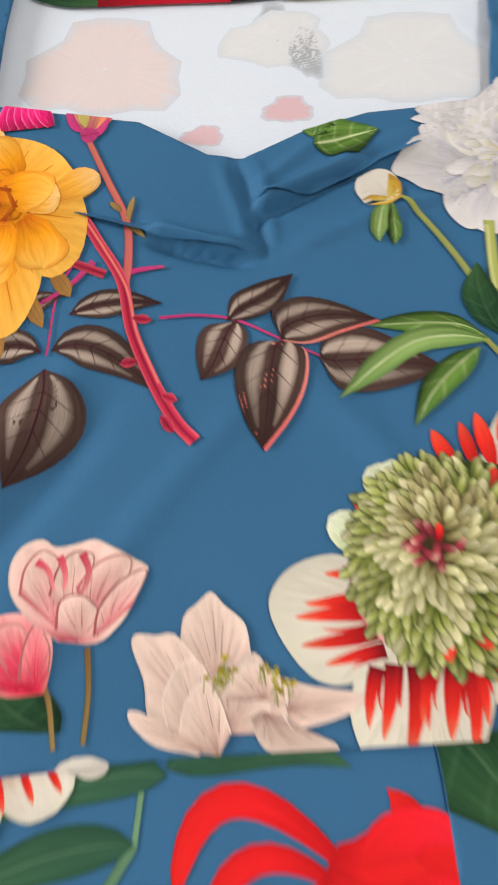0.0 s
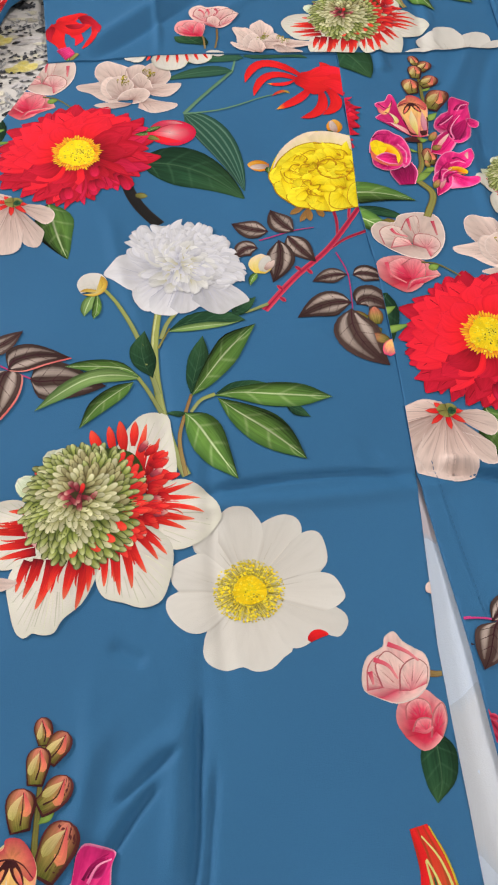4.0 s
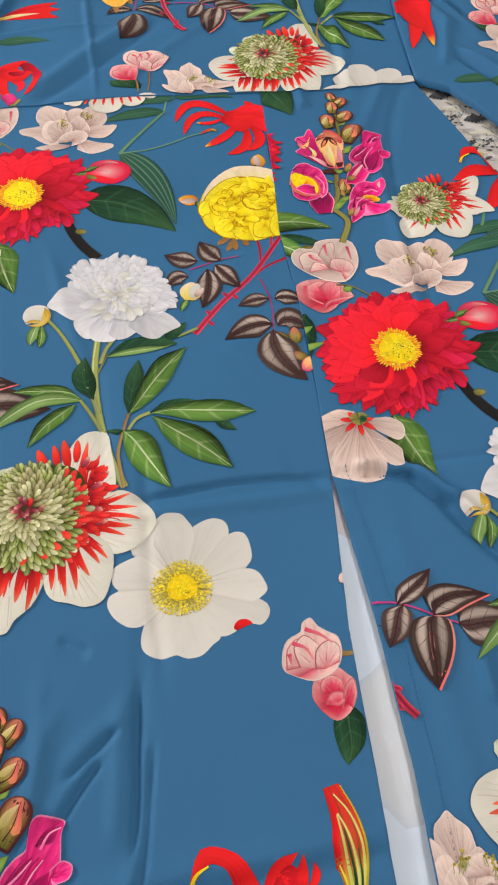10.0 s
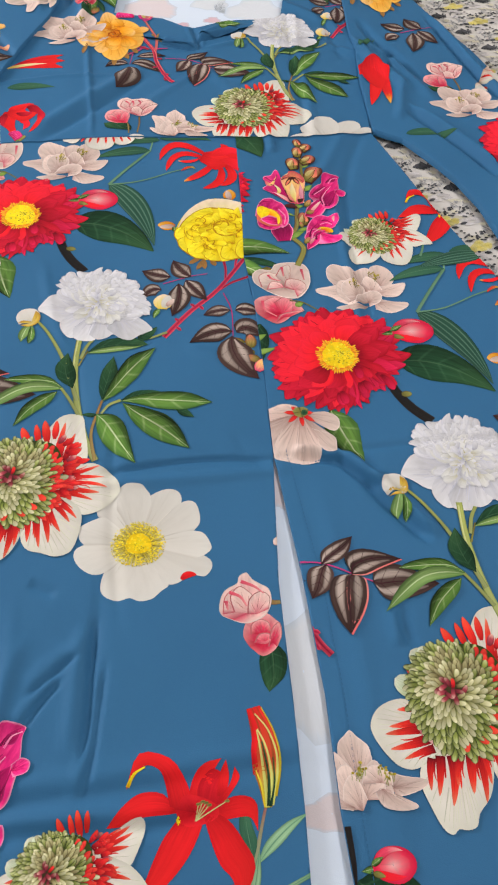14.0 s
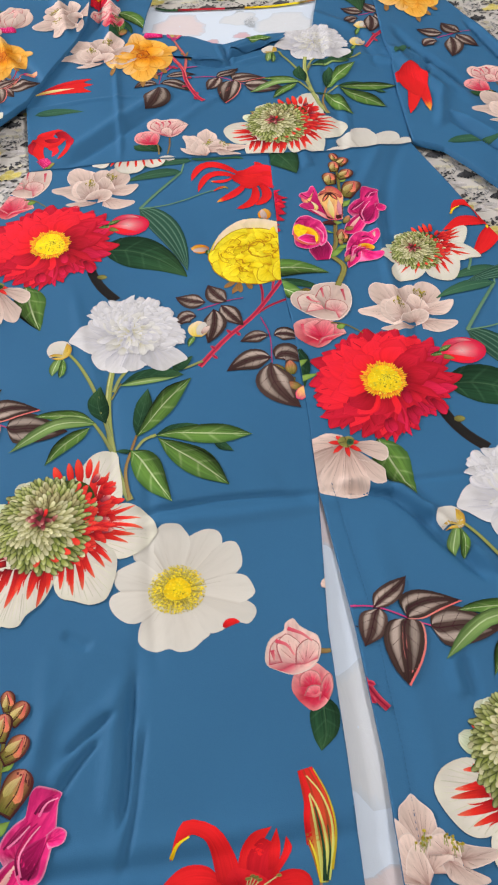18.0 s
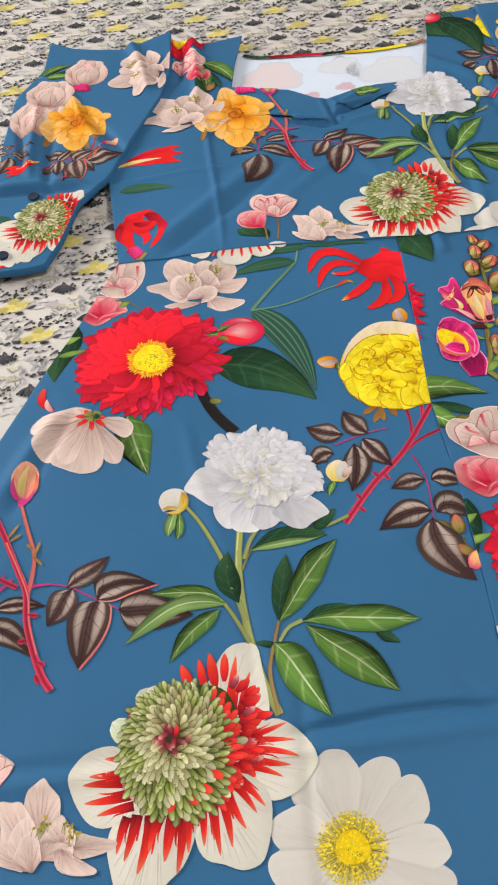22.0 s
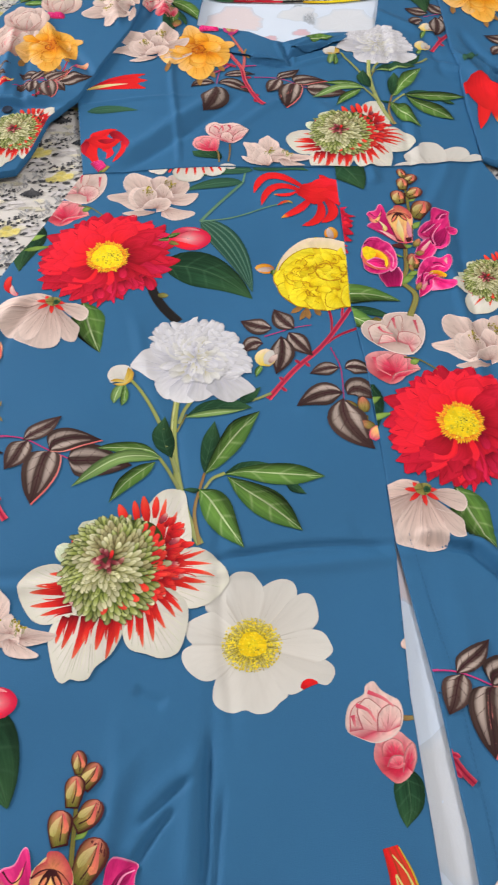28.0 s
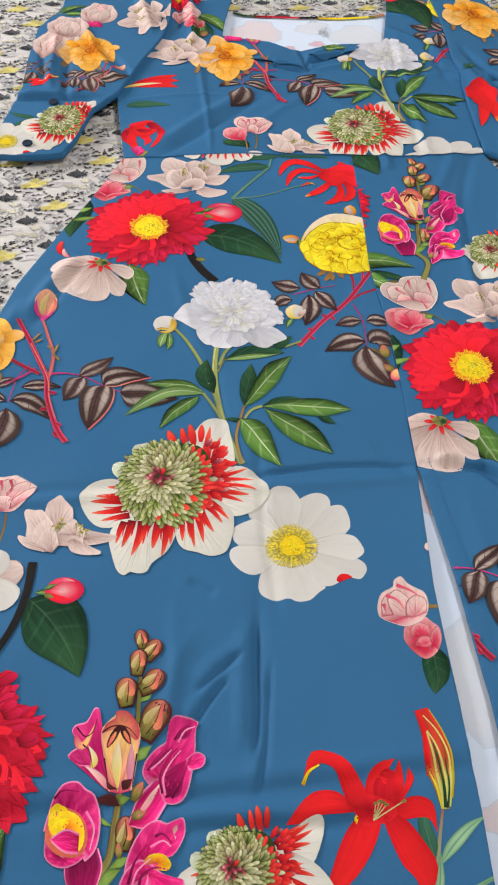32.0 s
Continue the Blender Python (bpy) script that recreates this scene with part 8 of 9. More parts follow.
def sheet_print():
    """Small sprigs, dots and blooms in a half-drop repeat over the sheet."""
    g = random.Random(11)
    unit = Art()
    unit.rng = g

    def sprig(x, y, s, turn):
        for i in range(7):
            t = turn + (i - 3) * 20 + g.uniform(-6, 6)
            bx, by = x + s * (i - 3) * 0.0045, y + s * 0.002 * abs(i - 3)
            unit.petal(bx, by, t, s * g.uniform(0.012, 0.019), s * 0.0062, SHEET_GREY, "bud", nu=3, nv=2)

    def fern(x, y, s):
        for i in range(22):
            a = g.uniform(0, 6.28)
            r = s * 0.014 * math.sqrt(g.random())
            unit.petal(x + r * math.cos(a) * 1.3, y + r * math.sin(a), g.uniform(40, 140), s * 0.007, s * 0.0025, SHEET_MID, "bud", nu=2, nv=2)

    def bloom(x, y, s):
        for dx, dy, r in ((0, 0, 0.0085), (0.010, 0.002, 0.006), (-0.009, -0.003, 0.006), (0.002, 0.007, 0.005)):
            unit.disc(x + dx * s, y + dy * s, r * s * 1.15, r * s * 0.85, SHEET_YELLOW, n=10, rings=1, wob=0.12)
        for dx, dy, t in ((0.004, -0.009, 0), (-0.015, -0.006, 160), (0.016, -0.004, 20), (0.002, 0.012, 80)):
            unit.petal(x + dx * s, y + dy * s, t, 0.009 * s, 0.0045 * s, SHEET_GREY, "bud", nu=3, nv=2)

    def dots(x, y, n, rx, ry):
        for i in range(n):
            px, py = x + g.uniform(-rx, rx), y + g.uniform(-ry, ry)
            unit.disc(px, py, g.uniform(0.0013, 0.0024), g.uniform(0.0010, 0.0018), SHEET_GREY, n=5, rings=1)

    def wash(x, y, n, mat):
        for i in range(n):
            unit.disc(x + g.uniform(-0.016, 0.016), y + g.uniform(-0.008, 0.008), g.uniform(0.004, 0.009), g.uniform(0.002, 0.004), mat, n=8, rings=1, wob=0.15)

    wash(0.035, 0.004, 5, SHEET_LILAC)
    wash(0.080, 0.022, 4, SHEET_LILAC)
    wash(0.060, 0.000, 3, SHEET_STRAW)
    wash(0.012, 0.018, 3, SHEET_STRAW)
    wash(0.000, 0.002, 2, SHEET_STRAW)
    fern(0.074, 0.004, 1.15)
    fern(0.028, 0.024, 0.8)
    bloom(0.0, 0.0, 0.95)
    sprig(0.048, 0.010, 0.85, 92)
    dots(0.018, 0.016, 26, 0.016, 0.009)
    dots(0.060, 0.028, 22, 0.018, 0.009)
    dots(0.088, 0.018, 16, 0.012, 0.009)
    verts, faces, slots, uvs = [], [], [], []
    mats = [SHEET_GREY, SHEET_MID, SHEET_YELLOW, SHEET_LILAC, SHEET_STRAW]
    for jy in range(-19, 46):
        for ix in range(-9, 10):
            ox, oy = ix * 0.101 + (-jy * 0.0253) % 0.101, jy * 0.0405
            if not (-0.80 < ox < 0.75 and -0.76 < oy < 1.80):
                continue
            if -0.22 < ox < 0.06 and -0.34 < oy < 0.60:
                continue
            if -0.36 < oy < 0.25 and -0.40 < ox < (0.24 if oy < -0.05 else 0.08):
                continue
            for n, (rows, mat, tag, count) in enumerate(unit.shapes):
                base = len(verts)
                w = len(rows[0])
                for row in rows:
                    for x, y, u, v in row:
                        px, py = x + ox, y + oy
                        verts.append((px, py, BASE + 0.002 + sheet_lie(px, py) + 0.0007 + n * 4e-6))
                        uvs.append((u, v))
                for i in range(len(rows) - 1):
                    for j in range(w - 1):
                        faces.append((base + i * w + j, base + i * w + j + 1, base + (i + 1) * w + j + 1, base + (i + 1) * w + j))
                        slots.append(mats.index(mat))
    me = bpy.data.meshes.new("sprig_print")
    me.from_pydata(verts, [], faces)
    me.uv_layers.new(name="UVMap")
    me.uv_layers["UVMap"].data.foreach_set("uv", [c for f in faces for i in f for c in uvs[i]])
    for m in mats:
        me.materials.append(m)
    me.polygons.foreach_set("material_index", slots)
    ob = new("sprig_print", me)
    ob.parent = bedsheet
    tagged(ob, "charcoal and lemon sprig print", kind="stuff")


sheet_print()

# ---- the dress ----
dress = tagged(new("dress"), "petrol blue dress with botanical print, laid flat on a bed", "dress")
SEAM = [(0.012, 0.420), (0.006, 0.306), (0.000, 0.234), (0.003, 0.173), (0.002, 0.087), (-0.001, 0.000)]
LEFT = [(-0.252, 0.440), (-0.126, 0.441), (-0.073, 0.440), (-0.011, 0.434), (0.012, 0.432)] + SEAM + [
    (-0.013, -0.121), (-0.015, -0.208), (-0.018, -0.283), (-0.022, -0.340), (-0.026, -0.388), (-0.052, -0.386), (-0.115, -0.376),
    (-0.179, -0.367), (-0.219, -0.362), (-0.251, -0.371), (-0.30, -0.385), (-0.46, -0.390), (-0.45, -0.15), (-0.40, 0.10), (-0.355, 0.231), (-0.296, 0.349)]
RIGHT = [(0.012, 0.432), (0.032, 0.430), (0.075, 0.430), (0.13, 0.434), (0.174, 0.438), (0.208, 0.321), (0.254, 0.184), (0.30, 0.04), (0.36, -0.15), (0.40, -0.38),
         (0.20, -0.392), (0.005, -0.392), (0.006, -0.340), (0.005, -0.285), (0.008, -0.211), (0.006, -0.123)] + SEAM[::-1]
BODICE = [(-0.252, 0.438), (-0.126, 0.439), (-0.073, 0.437), (-0.011, 0.431), (0.032, 0.427), (0.075, 0.428), (0.13, 0.432), (0.174, 0.436), (0.182, 0.55), (0.20, 0.70), (0.20, 0.826),
          (0.128, 0.822), (0.120, 0.775), (0.101, 0.695), (0.092, 0.688), (0.043, 0.688), (0.012, 0.681), (-0.015, 0.670), (-0.030, 0.674), (-0.057, 0.696), (-0.085, 0.704), (-0.120, 0.714), (-0.112, 0.76), (-0.098, 0.820),
          (-0.150, 0.806), (-0.20, 0.833), (-0.24, 0.70), (-0.262, 0.575)]
SLEEVE_L = [(-0.400, 0.441), (-0.368, 0.437), (-0.338, 0.439), (-0.3215, 0.443), (-0.3076, 0.473), (-0.290, 0.526), (-0.259, 0.565), (-0.228, 0.645), (-0.203, 0.700), (-0.190, 0.745), (-0.186, 0.80),
            (-0.184, 0.832), (-0.2414, 0.808), (-0.279, 0.815), (-0.3046, 0.822), (-0.3313, 0.838), (-0.337, 0.780), (-0.367, 0.720), (-0.374, 0.645), (-0.376, 0.579), (-0.386, 0.530), (-0.396, 0.490), (-0.404, 0.460)]
SLEEVE_R = [(0.176, 0.438), (0.207, 0.418), (0.251, 0.337), (0.265, 0.297), (0.275, 0.233), (0.30, 0.14), (0.46, 0.18), (0.42, 0.36), (0.372, 0.480), (0.335, 0.60), (0.30, 0.70),
            (0.262, 0.822), (0.19, 0.826), (0.192, 0.74), (0.186, 0.66), (0.186, 0.60), (0.178, 0.53)]
skirt_l = panel("skirt_panel", LEFT, 0.0, BLUE, dress, "petrol blue skirt panel with flower print")
skirt_r = panel("skirt_panel", RIGHT, 0.0008, BLUE, dress, "petrol blue skirt panel with flower print beside the slit")
bodice = panel("bodice", BODICE, 0.0016, BLUE, dress, "petrol blue bodice gathered at the neckline", drop=0.002)
sleeve_l = panel("sleeve", SLEEVE_L, 0.0075, BLUE, dress, "rumpled petrol blue elbow sleeve", drop=0.008, gain=1.3)
sleeve_r = panel("sleeve", SLEEVE_R, 0.0065, BLUE, dress, "rumpled petrol blue elbow sleeve", drop=0.008, gain=1.3)
BACK = [(-0.06, -0.392), (0.06, -0.392), (0.014, 0.006), (-0.014, 0.006)]
NECK = [(-0.14, 0.63), (0.14, 0.63), (0.128, 0.80), (0.117, 0.775), (0.06, 0.769), (-0.004, 0.770), (-0.07, 0.777), (-0.100, 0.787), (-0.115, 0.80)]
flat_lie = lambda x, y: 0.3 * lie(x, y)
back_l = panel("back_lining", BACK, -0.0056, LINING, dress, "pale blue reverse of the back skirt", height=flat_lie, drop=0.002)
back_n = panel("neck_lining", NECK, -0.0050, LINING, dress, "pale blue reverse of the back neck", height=flat_lie, drop=0.002)

PL, PR, PB = (skirt_l, LEFT, 0.0, 1.0), (skirt_r, RIGHT, 0.0008, 1.0), (bodice, BODICE, 0.0016, 1.0)
SL, SR = (sleeve_l, SLEEVE_L, 0.0075, 1.3), (sleeve_r, SLEEVE_R, 0.0065, 1.3)
BK, NK = (back_l, BACK, -0.0056, 0.3), (back_n, NECK, -0.0050, 0.3)

BIG_LOBES = (
    ((0.0222, 0.0002), ((0.0185, 0.0407), (0.0299, 0.0593), (0.0410, 0.0656), (0.0541, 0.0626), (0.0566, 0.0456), (0.0587, 0.0246), (0.0566, 0.0120), (0.0439, 0.0045)), (((0.0335, 0.0169), (0.0393, 0.0566), 0.0085), ((0.0432, 0.0200), (0.0480, 0.0447), 0.0055), ((0.0467, 0.0117), (0.0508, 0.0262), 0.0050))),
    ((0.0198, -0.0110), ((0.0431, 0.0053), (0.0593, 0.0109), (0.0714, 0.0059), (0.0807, -0.0035), (0.0858, -0.0169), (0.0824, -0.0244), (0.0700, -0.0357), (0.0554, -0.0395), (0.0460, -0.0340), (0.0376, -0.0238)), (((0.0423, 0.0046), (0.0688, 0.0073), 0.0050), ((0.0429, 0.0007), (0.0732, -0.0040), 0.0055), ((0.0433, -0.0055), (0.0749, -0.0152), 0.0062), ((0.0406, -0.0114), (0.0684, -0.0195), 0.0062), ((0.0387, -0.0172), (0.0625, -0.0260), 0.0055))),
    ((-0.0226, -0.0185), ((-0.0374, -0.0021), (-0.0443, 0.0050), (-0.0541, 0.0059), (-0.0657, 0.0023), (-0.0731, -0.0047), (-0.0757, -0.0131), (-0.0719, -0.0259), (-0.0637, -0.0388), (-0.0537, -0.0439), (-0.0426, -0.0424), (-0.0300, -0.0382)), (((-0.0406, 0.0004), (-0.0526, -0.0016), 0.0055), ((-0.0404, -0.0095), (-0.0619, -0.0125), 0.0066), ((-0.0386, -0.0189), (-0.0663, -0.0173), 0.0072), ((-0.0384, -0.0281), (-0.0653, -0.0280), 0.0072), ((-0.0367, -0.0362), (-0.0570, -0.0362), 0.0060))),
    ((0.0155, -0.0255), ((0.0393, -0.0195), (0.0507, -0.0315), (0.0534, -0.0414), (0.0517, -0.0542), (0.0478, -0.0669), (0.0426, -0.0741), (0.0317, -0.0762), (0.0211, -0.0720), (0.0104, -0.0684), (0.0051, -0.0599), (0.0040, -0.0467), (0.0058, -0.0319)), (((0.0082, -0.0400), (0.0095, -0.0609), 0.0060), ((0.0136, -0.0362), (0.0158, -0.0581), 0.0060), ((0.0174, -0.0351), (0.0191, -0.0671), 0.0060), ((0.0228, -0.0316), (0.0266, -0.0631), 0.0070), ((0.0282, -0.0284), (0.0359, -0.0536), 0.0066), ((0.0329, -0.0252), (0.0434, -0.0452), 0.0060), ((0.0377, -0.0223), (0.0492, -0.0421), 0.0055))),
    ((-0.0168, -0.0300), ((0.0066, -0.0455), (0.0030, -0.0580), (-0.0042, -0.0709), (-0.0151, -0.0795), (-0.0201, -0.0875), (-0.0272, -0.0885), (-0.0329, -0.0868), (-0.0381, -0.0895), (-0.0436, -0.0843), (-0.0480, -0.0689), (-0.0503, -0.0552), (-0.0470, -0.0434), (-0.0367, -0.0390)), (((-0.0441, -0.0412), (-0.0443, -0.0598), 0.0060), ((-0.0359, -0.0405), (-0.0398, -0.0643), 0.0070), ((-0.0247, -0.0422), (-0.0320, -0.0722), 0.0085), ((-0.0172, -0.0442), (-0.0245, -0.0608), 0.0060), ((-0.0068, -0.0444), (-0.0150, -0.0670), 0.0085), ((0.0007, -0.0429), (-0.0078, -0.0742), 0.0072), ((0.0052, -0.0419), (-0.0004, -0.0635), 0.0055))),
)
SMALL_LOBES = tuple((base, outline, tuple((lerp(base, q, 0.40), lerp(base, q, 0.80), 0.0070) for q in outline[1:-1])) for base, outline in (
    ((0.0252, 0.0164), ((0.0453, 0.0273), (0.0598, 0.0388), (0.0740, 0.0462), (0.0850, 0.0478), (0.0885, 0.0400), (0.0834, 0.0238), (0.0701, 0.0025), (0.0505, 0.0015))), ((0.0186, 0.0044), ((0.0539, 0.0152), (0.0727, 0.0050), (0.0861, -0.0101), (0.0927, -0.0286), (0.0752, -0.0297), (0.0589, -0.0336), (0.0440, -0.0172))), ((0.0017, 0.0060), ((-0.0203, 0.0191), (-0.0446, 0.0130), (-0.0619, 0.0022), (-0.0566, -0.0133), (-0.0407, -0.0229), (-0.0204, -0.0248))),
    ((0.0079, -0.0001), ((-0.0372, -0.0151), (-0.0514, -0.0380), (-0.0505, -0.0605), (-0.0245, -0.0682), (-0.0025, -0.0532), (0.0073, -0.0274))), ((0.0173, -0.0010), ((-0.0019, -0.0346), (0.0012, -0.0615), (0.0203, -0.0751), (0.0382, -0.0742), (0.0520, -0.0531), (0.0576, -0.0240), (0.0466, -0.0065)))))
D, P, PS = dahlia(), peony(), peony_stalk()
BIG, SMALL, AN = protea(BIG_LOBES), protea(SMALL_LOBES), anemone()
SLEEVEHEAD = protea(BIG_LOBES)
BLOOM, UNDER, RB, TUL = blush_bloom(), blush_underside(), rosebuds(), pink_tulip_pair()
YR, OR, LY, LB, SNAP = full_rose(YELLOW, YELLOW_PALE, ROSE_FOLD), open_rose(), lily(), lily_bud(), snapdragon()
PAIR = stalked_pair()
WIDEBLOOM = wide_bloom()
REDBUD = Art()
REDBUD.petal(0.0, 0.0, 180, 0.016, 0.007, GREEN, "leaf")
REDBUD.form((0.014, 0.0), [(-0.005, 0.003), (0.002, 0.012), (0.014, 0.016), (0.028, 0.012), (0.036, 0.002), (0.033, -0.009), (0.020, -0.016), (0.006, -0.013), (-0.004, -0.005), (-0.005, 0.003)], BUD_BALL)
REDBUD.blade((-0.004, 0.002), (0.010, 0.012), (0.026, 0.010), 0.008, ROSEPINK, "leaf", with_last=True)
REDBUD.blade((-0.004, -0.002), (0.010, -0.009), (0.024, -0.011), 0.007, CRIMSON_LIT, "leaf", with_last=True)
REDBUD.petal(-0.006, 0.003, 22, 0.014, 0.006, GREEN, "leaf")
REDBUD.petal(-0.006, -0.003, -24, 0.012, 0.006, STEM_OLIVE, "leaf")
TOOTHED = single((0, 0, 0, 0.062, 0.030, GREEN, "leaf", 12, 0.06))
BROADLEAF = single(blades=[((0, 0), (0.044, 0.006), (0.094, -0.014), 0.044, GREEN_DARK, "leaf", 12, 8, 0.02)])
OVALLEAF = single(blades=[((0, 0), (0.036, 0.004), (0.072, -0.002), 0.046, GREEN_DARK, "leaf", 12, 8, 0.02)])
LONGLEAF = single(blades=[((0, 0), (0.048, 0.010), (0.108, 0.000), 0.028, GREEN_STRIPED, "leaf", 12, 8)])
BRANCH = single((0.02, 0.0, 60, 0.008, 0.006, STEM_OLIVE, "bud"), stems=[([(-0.004, 0.002), (0.016, -0.002), (0.034, -0.002), (0.052, 0.002)], 0.0075, 0.0085, TWIG)])
THINBRANCH = single(stems=[([(-0.004, 0.002), (0.016, -0.002), (0.034, -0.002), (0.052, 0.002)], 0.0034, 0.0046, TWIG)])
SPRAY1 = brown_spray([((-0.010, -0.012), (-0.020, -0.012), (-0.028, -0.022), 0.018), ((0.0, 0.005), (-0.014, 0.009), (-0.028, 0.017), 0.020), ((0.020, 0.003), (0.010, 0.014), (0.004, 0.028), 0.021), ((0.0145, -0.001), (0.022, -0.014), (0.033, -0.030), 0.020), ((0.007, -0.005), (0.006, -0.026), (-0.002, -0.048), 0.023)],
                     [[(-0.008, -0.004), (0.006, 0.0), (0.02, 0.004), (0.036, 0.006)]])
SPRAY2 = brown_spray([((0.004, 0.005), (0.016, 0.006), (0.032, -0.003), 0.019), ((-0.001, 0.006), (-0.015, 0.006), (-0.030, 0.001), 0.017), ((0.002, -0.026), (0.014, -0.020), (0.030, -0.034), 0.028), ((-0.002, -0.024), (-0.022, -0.024), (-0.047, -0.036), 0.027), ((-0.003, -0.030), (-0.001, -0.058), (0.018, -0.087), 0.038)],
                     [[(-0.006, 0.032), (0.0, 0.006), (-0.002, -0.03)]])
SPRAY3 = long_spray()
SPRAY4 = brown_spray([((-0.016, 0.017), (-0.004, 0.024), (0.008, 0.026), 0.011), ((0.010, 0.017), (0.026, 0.020), (0.046, 0.017), 0.013), ((0.002, 0.002), (0.020, 0.000), (0.040, -0.021), 0.020), ((-0.002, 0.002), (-0.016, 0.006), (-0.030, -0.004), 0.016), ((-0.001, -0.006), (-0.004, -0.028), (-0.018, -0.052), 0.034)],
                     [[(0.016, 0.044), (0.006, 0.028), (0.0, 0.0)]])
STEM_Y = rose_stem([(0.004, 0.002), (-0.030, -0.044), (-0.060, -0.072), (-0.086, -0.102)], [[(0.004, -0.028), (-0.016, -0.036), (-0.030, -0.046)], [(-0.022, 0.006), (-0.020, -0.016), (-0.022, -0.034)], [(-0.006, 0.004), (-0.010, -0.014)]],
                   [(-0.054, -0.066, 130), (-0.05, -0.064, -60), (-0.070, -0.084, 130), (-0.074, -0.09, -50)])
STEM_O = bud_stem()
ROSEBUD_Y = single((0, 0, 60, 0.018, 0.014, ORANGE, "bud"), (0.001, 0, 75, 0.016, 0.007, BLUSH, "bud"), (0, 0, 140, 0.010, 0.006, GREEN, "leaf", 40))
PALEBUD = single((0, 0, 90, 0.020, 0.019, YELLOW_PALE, "bud"), (0.002, 0.002, 80, 0.017, 0.010, CREAM, "bud"), (-0.002, 0.0, 230, 0.014, 0.006, GREEN, "leaf", 40), (0.004, 0.004, 60, 0.012, 0.006, BLUSH, "bud"))
SPIDER = single(blades=[((0.006, 0.006), (0.016, 0.020), (0.012, 0.032), 0.015, SCARLET, "leaf"), ((0.0, 0.006), (-0.036, 0.036), (-0.058, 0.010), 0.015, SCARLET, "lance"), ((-0.004, 0.004), (-0.034, 0.018), (-0.052, -0.010), 0.013, SCARLET, "lance"), ((0.000, 0.0), (-0.012, -0.016), (-0.034, -0.030), 0.013, LILYTIP, "lance"),
                        ((0.006, 0.0), (0.006, -0.028), (-0.014, -0.042), 0.014, SCARLET, "lance"), ((0.010, 0.0), (0.020, -0.022), (0.006, -0.038), 0.015, SCARLET, "lance"), ((0.004, 0.004), (0.024, 0.010), (0.046, -0.012), 0.020, SCARLET, "leaf"), ((-0.010, 0.014), (0.004, 0.006), (0.022, 0.002), 0.032, SCARLET, "bud", 11, 6, 0.12), ((0.000, 0.012), (0.020, 0.020), (0.034, 0.010), 0.014, CRIMSON_LIT, "leaf", 11, 6, 0.1), ((0.008, 0.004), (0.028, -0.006), (0.034, -0.030), 0.014, CRIMSON_LIT, "leaf", 11, 6, 0.1), ((-0.012, 0.010), (-0.024, 0.004), (-0.038, 0.006), 0.007, LILYTIP, "lance"), ((-0.020, -0.010), (-0.026, -0.006), (-0.036, -0.012), 0.005, LILYBUD, "lance")],
                stems=[([(-0.026, -0.008), (-0.05, -0.014), (-0.085, -0.026), (-0.115, -0.028)], 0.0014, 0.0018, STEM_BLUE)])
FORK = single(blades=[((0.0, 0.0), (-0.030, 0.0), (-0.062, -0.010), 0.015, GREEN_BLUE, "leaf"), ((0.012, 0.018), (-0.014, 0.020), (-0.046, 0.012), 0.014, GREEN_BLUE, "leaf"), ((0.012, 0.020), (0.040, 0.024), (0.070, 0.012), 0.018, GREEN_BLUE, "leaf")],
              stems=[([(0.0, 0.0), (-0.024, -0.028), (-0.047, -0.056)], 0.0032, 0.0036, STEM_BLUE), ([(0.006, 0.024), (0.0, 0.0)], 0.002, 0.002, STEM_BLUE)])
GREENFAN = single((0.045, -0.024, -60, 0.02, 0.014, SNAPBUD, "bud"), blades=[((0.02, -0.010), (0.046, -0.016), (0.064, -0.026), 0.010, GREEN_DARK, "leaf"), ((0, 0), (0.034, 0.008), (0.074, -0.004), 0.026, GREEN, "leaf"), ((0.004, -0.012), (0.028, -0.022), (0.054, -0.044), 0.022, GREEN, "leaf")], stems=[([(-0.02, 0.0), (0.01, 0.0)], 0.002, 0.002, STEM_GREEN)])
CREAMY = single((0, 0, 20, 0.028, 0.026, BLUSH, "round", 0, 0.06), (0, 0, 75, 0.028, 0.026, CREAM, "round", 0, 0.06), (0, 0, -45, 0.030, 0.028, CREAM, "round", 0, 0.06), (0, 0, 140, 0.028, 0.026, BLUSH, "round", 0, 0.06), (0, 0, 250, 0.028, 0.026, CREAM, "round", 0, 0.06))
SNAPBUDS = single((0, 0, 160, 0.016, 0.009, SNAPBUD, "bud"), (0.006, -0.006, 90, 0.016, 0.011, SNAPBUD, "bud"), (0.008, -0.012, 170, 0.018, 0.009, SNAPBUD, "bud"), (0.012, -0.022, 150, 0.014, 0.009, SNAPBUD, "bud"), (0.008, -0.034, 60, 0.016, 0.011, APRICOT, "bud"))
REDDROP = single(blades=[((0.000, 0.004), (0.004, -0.035), (-0.018, -0.106), 0.030, SCARLET, "lance"), ((0.004, 0.006), (0.010, -0.040), (0.010, -0.104), 0.024, LILYTIP, "lance"), ((-0.004, 0.0), (-0.016, -0.020), (-0.026, -0.036), 0.018, SCARLET, "leaf"), ((0.004, 0.008), (0.002, -0.030), (0.002, -0.070), 0.040, SCARLET, "bud")])
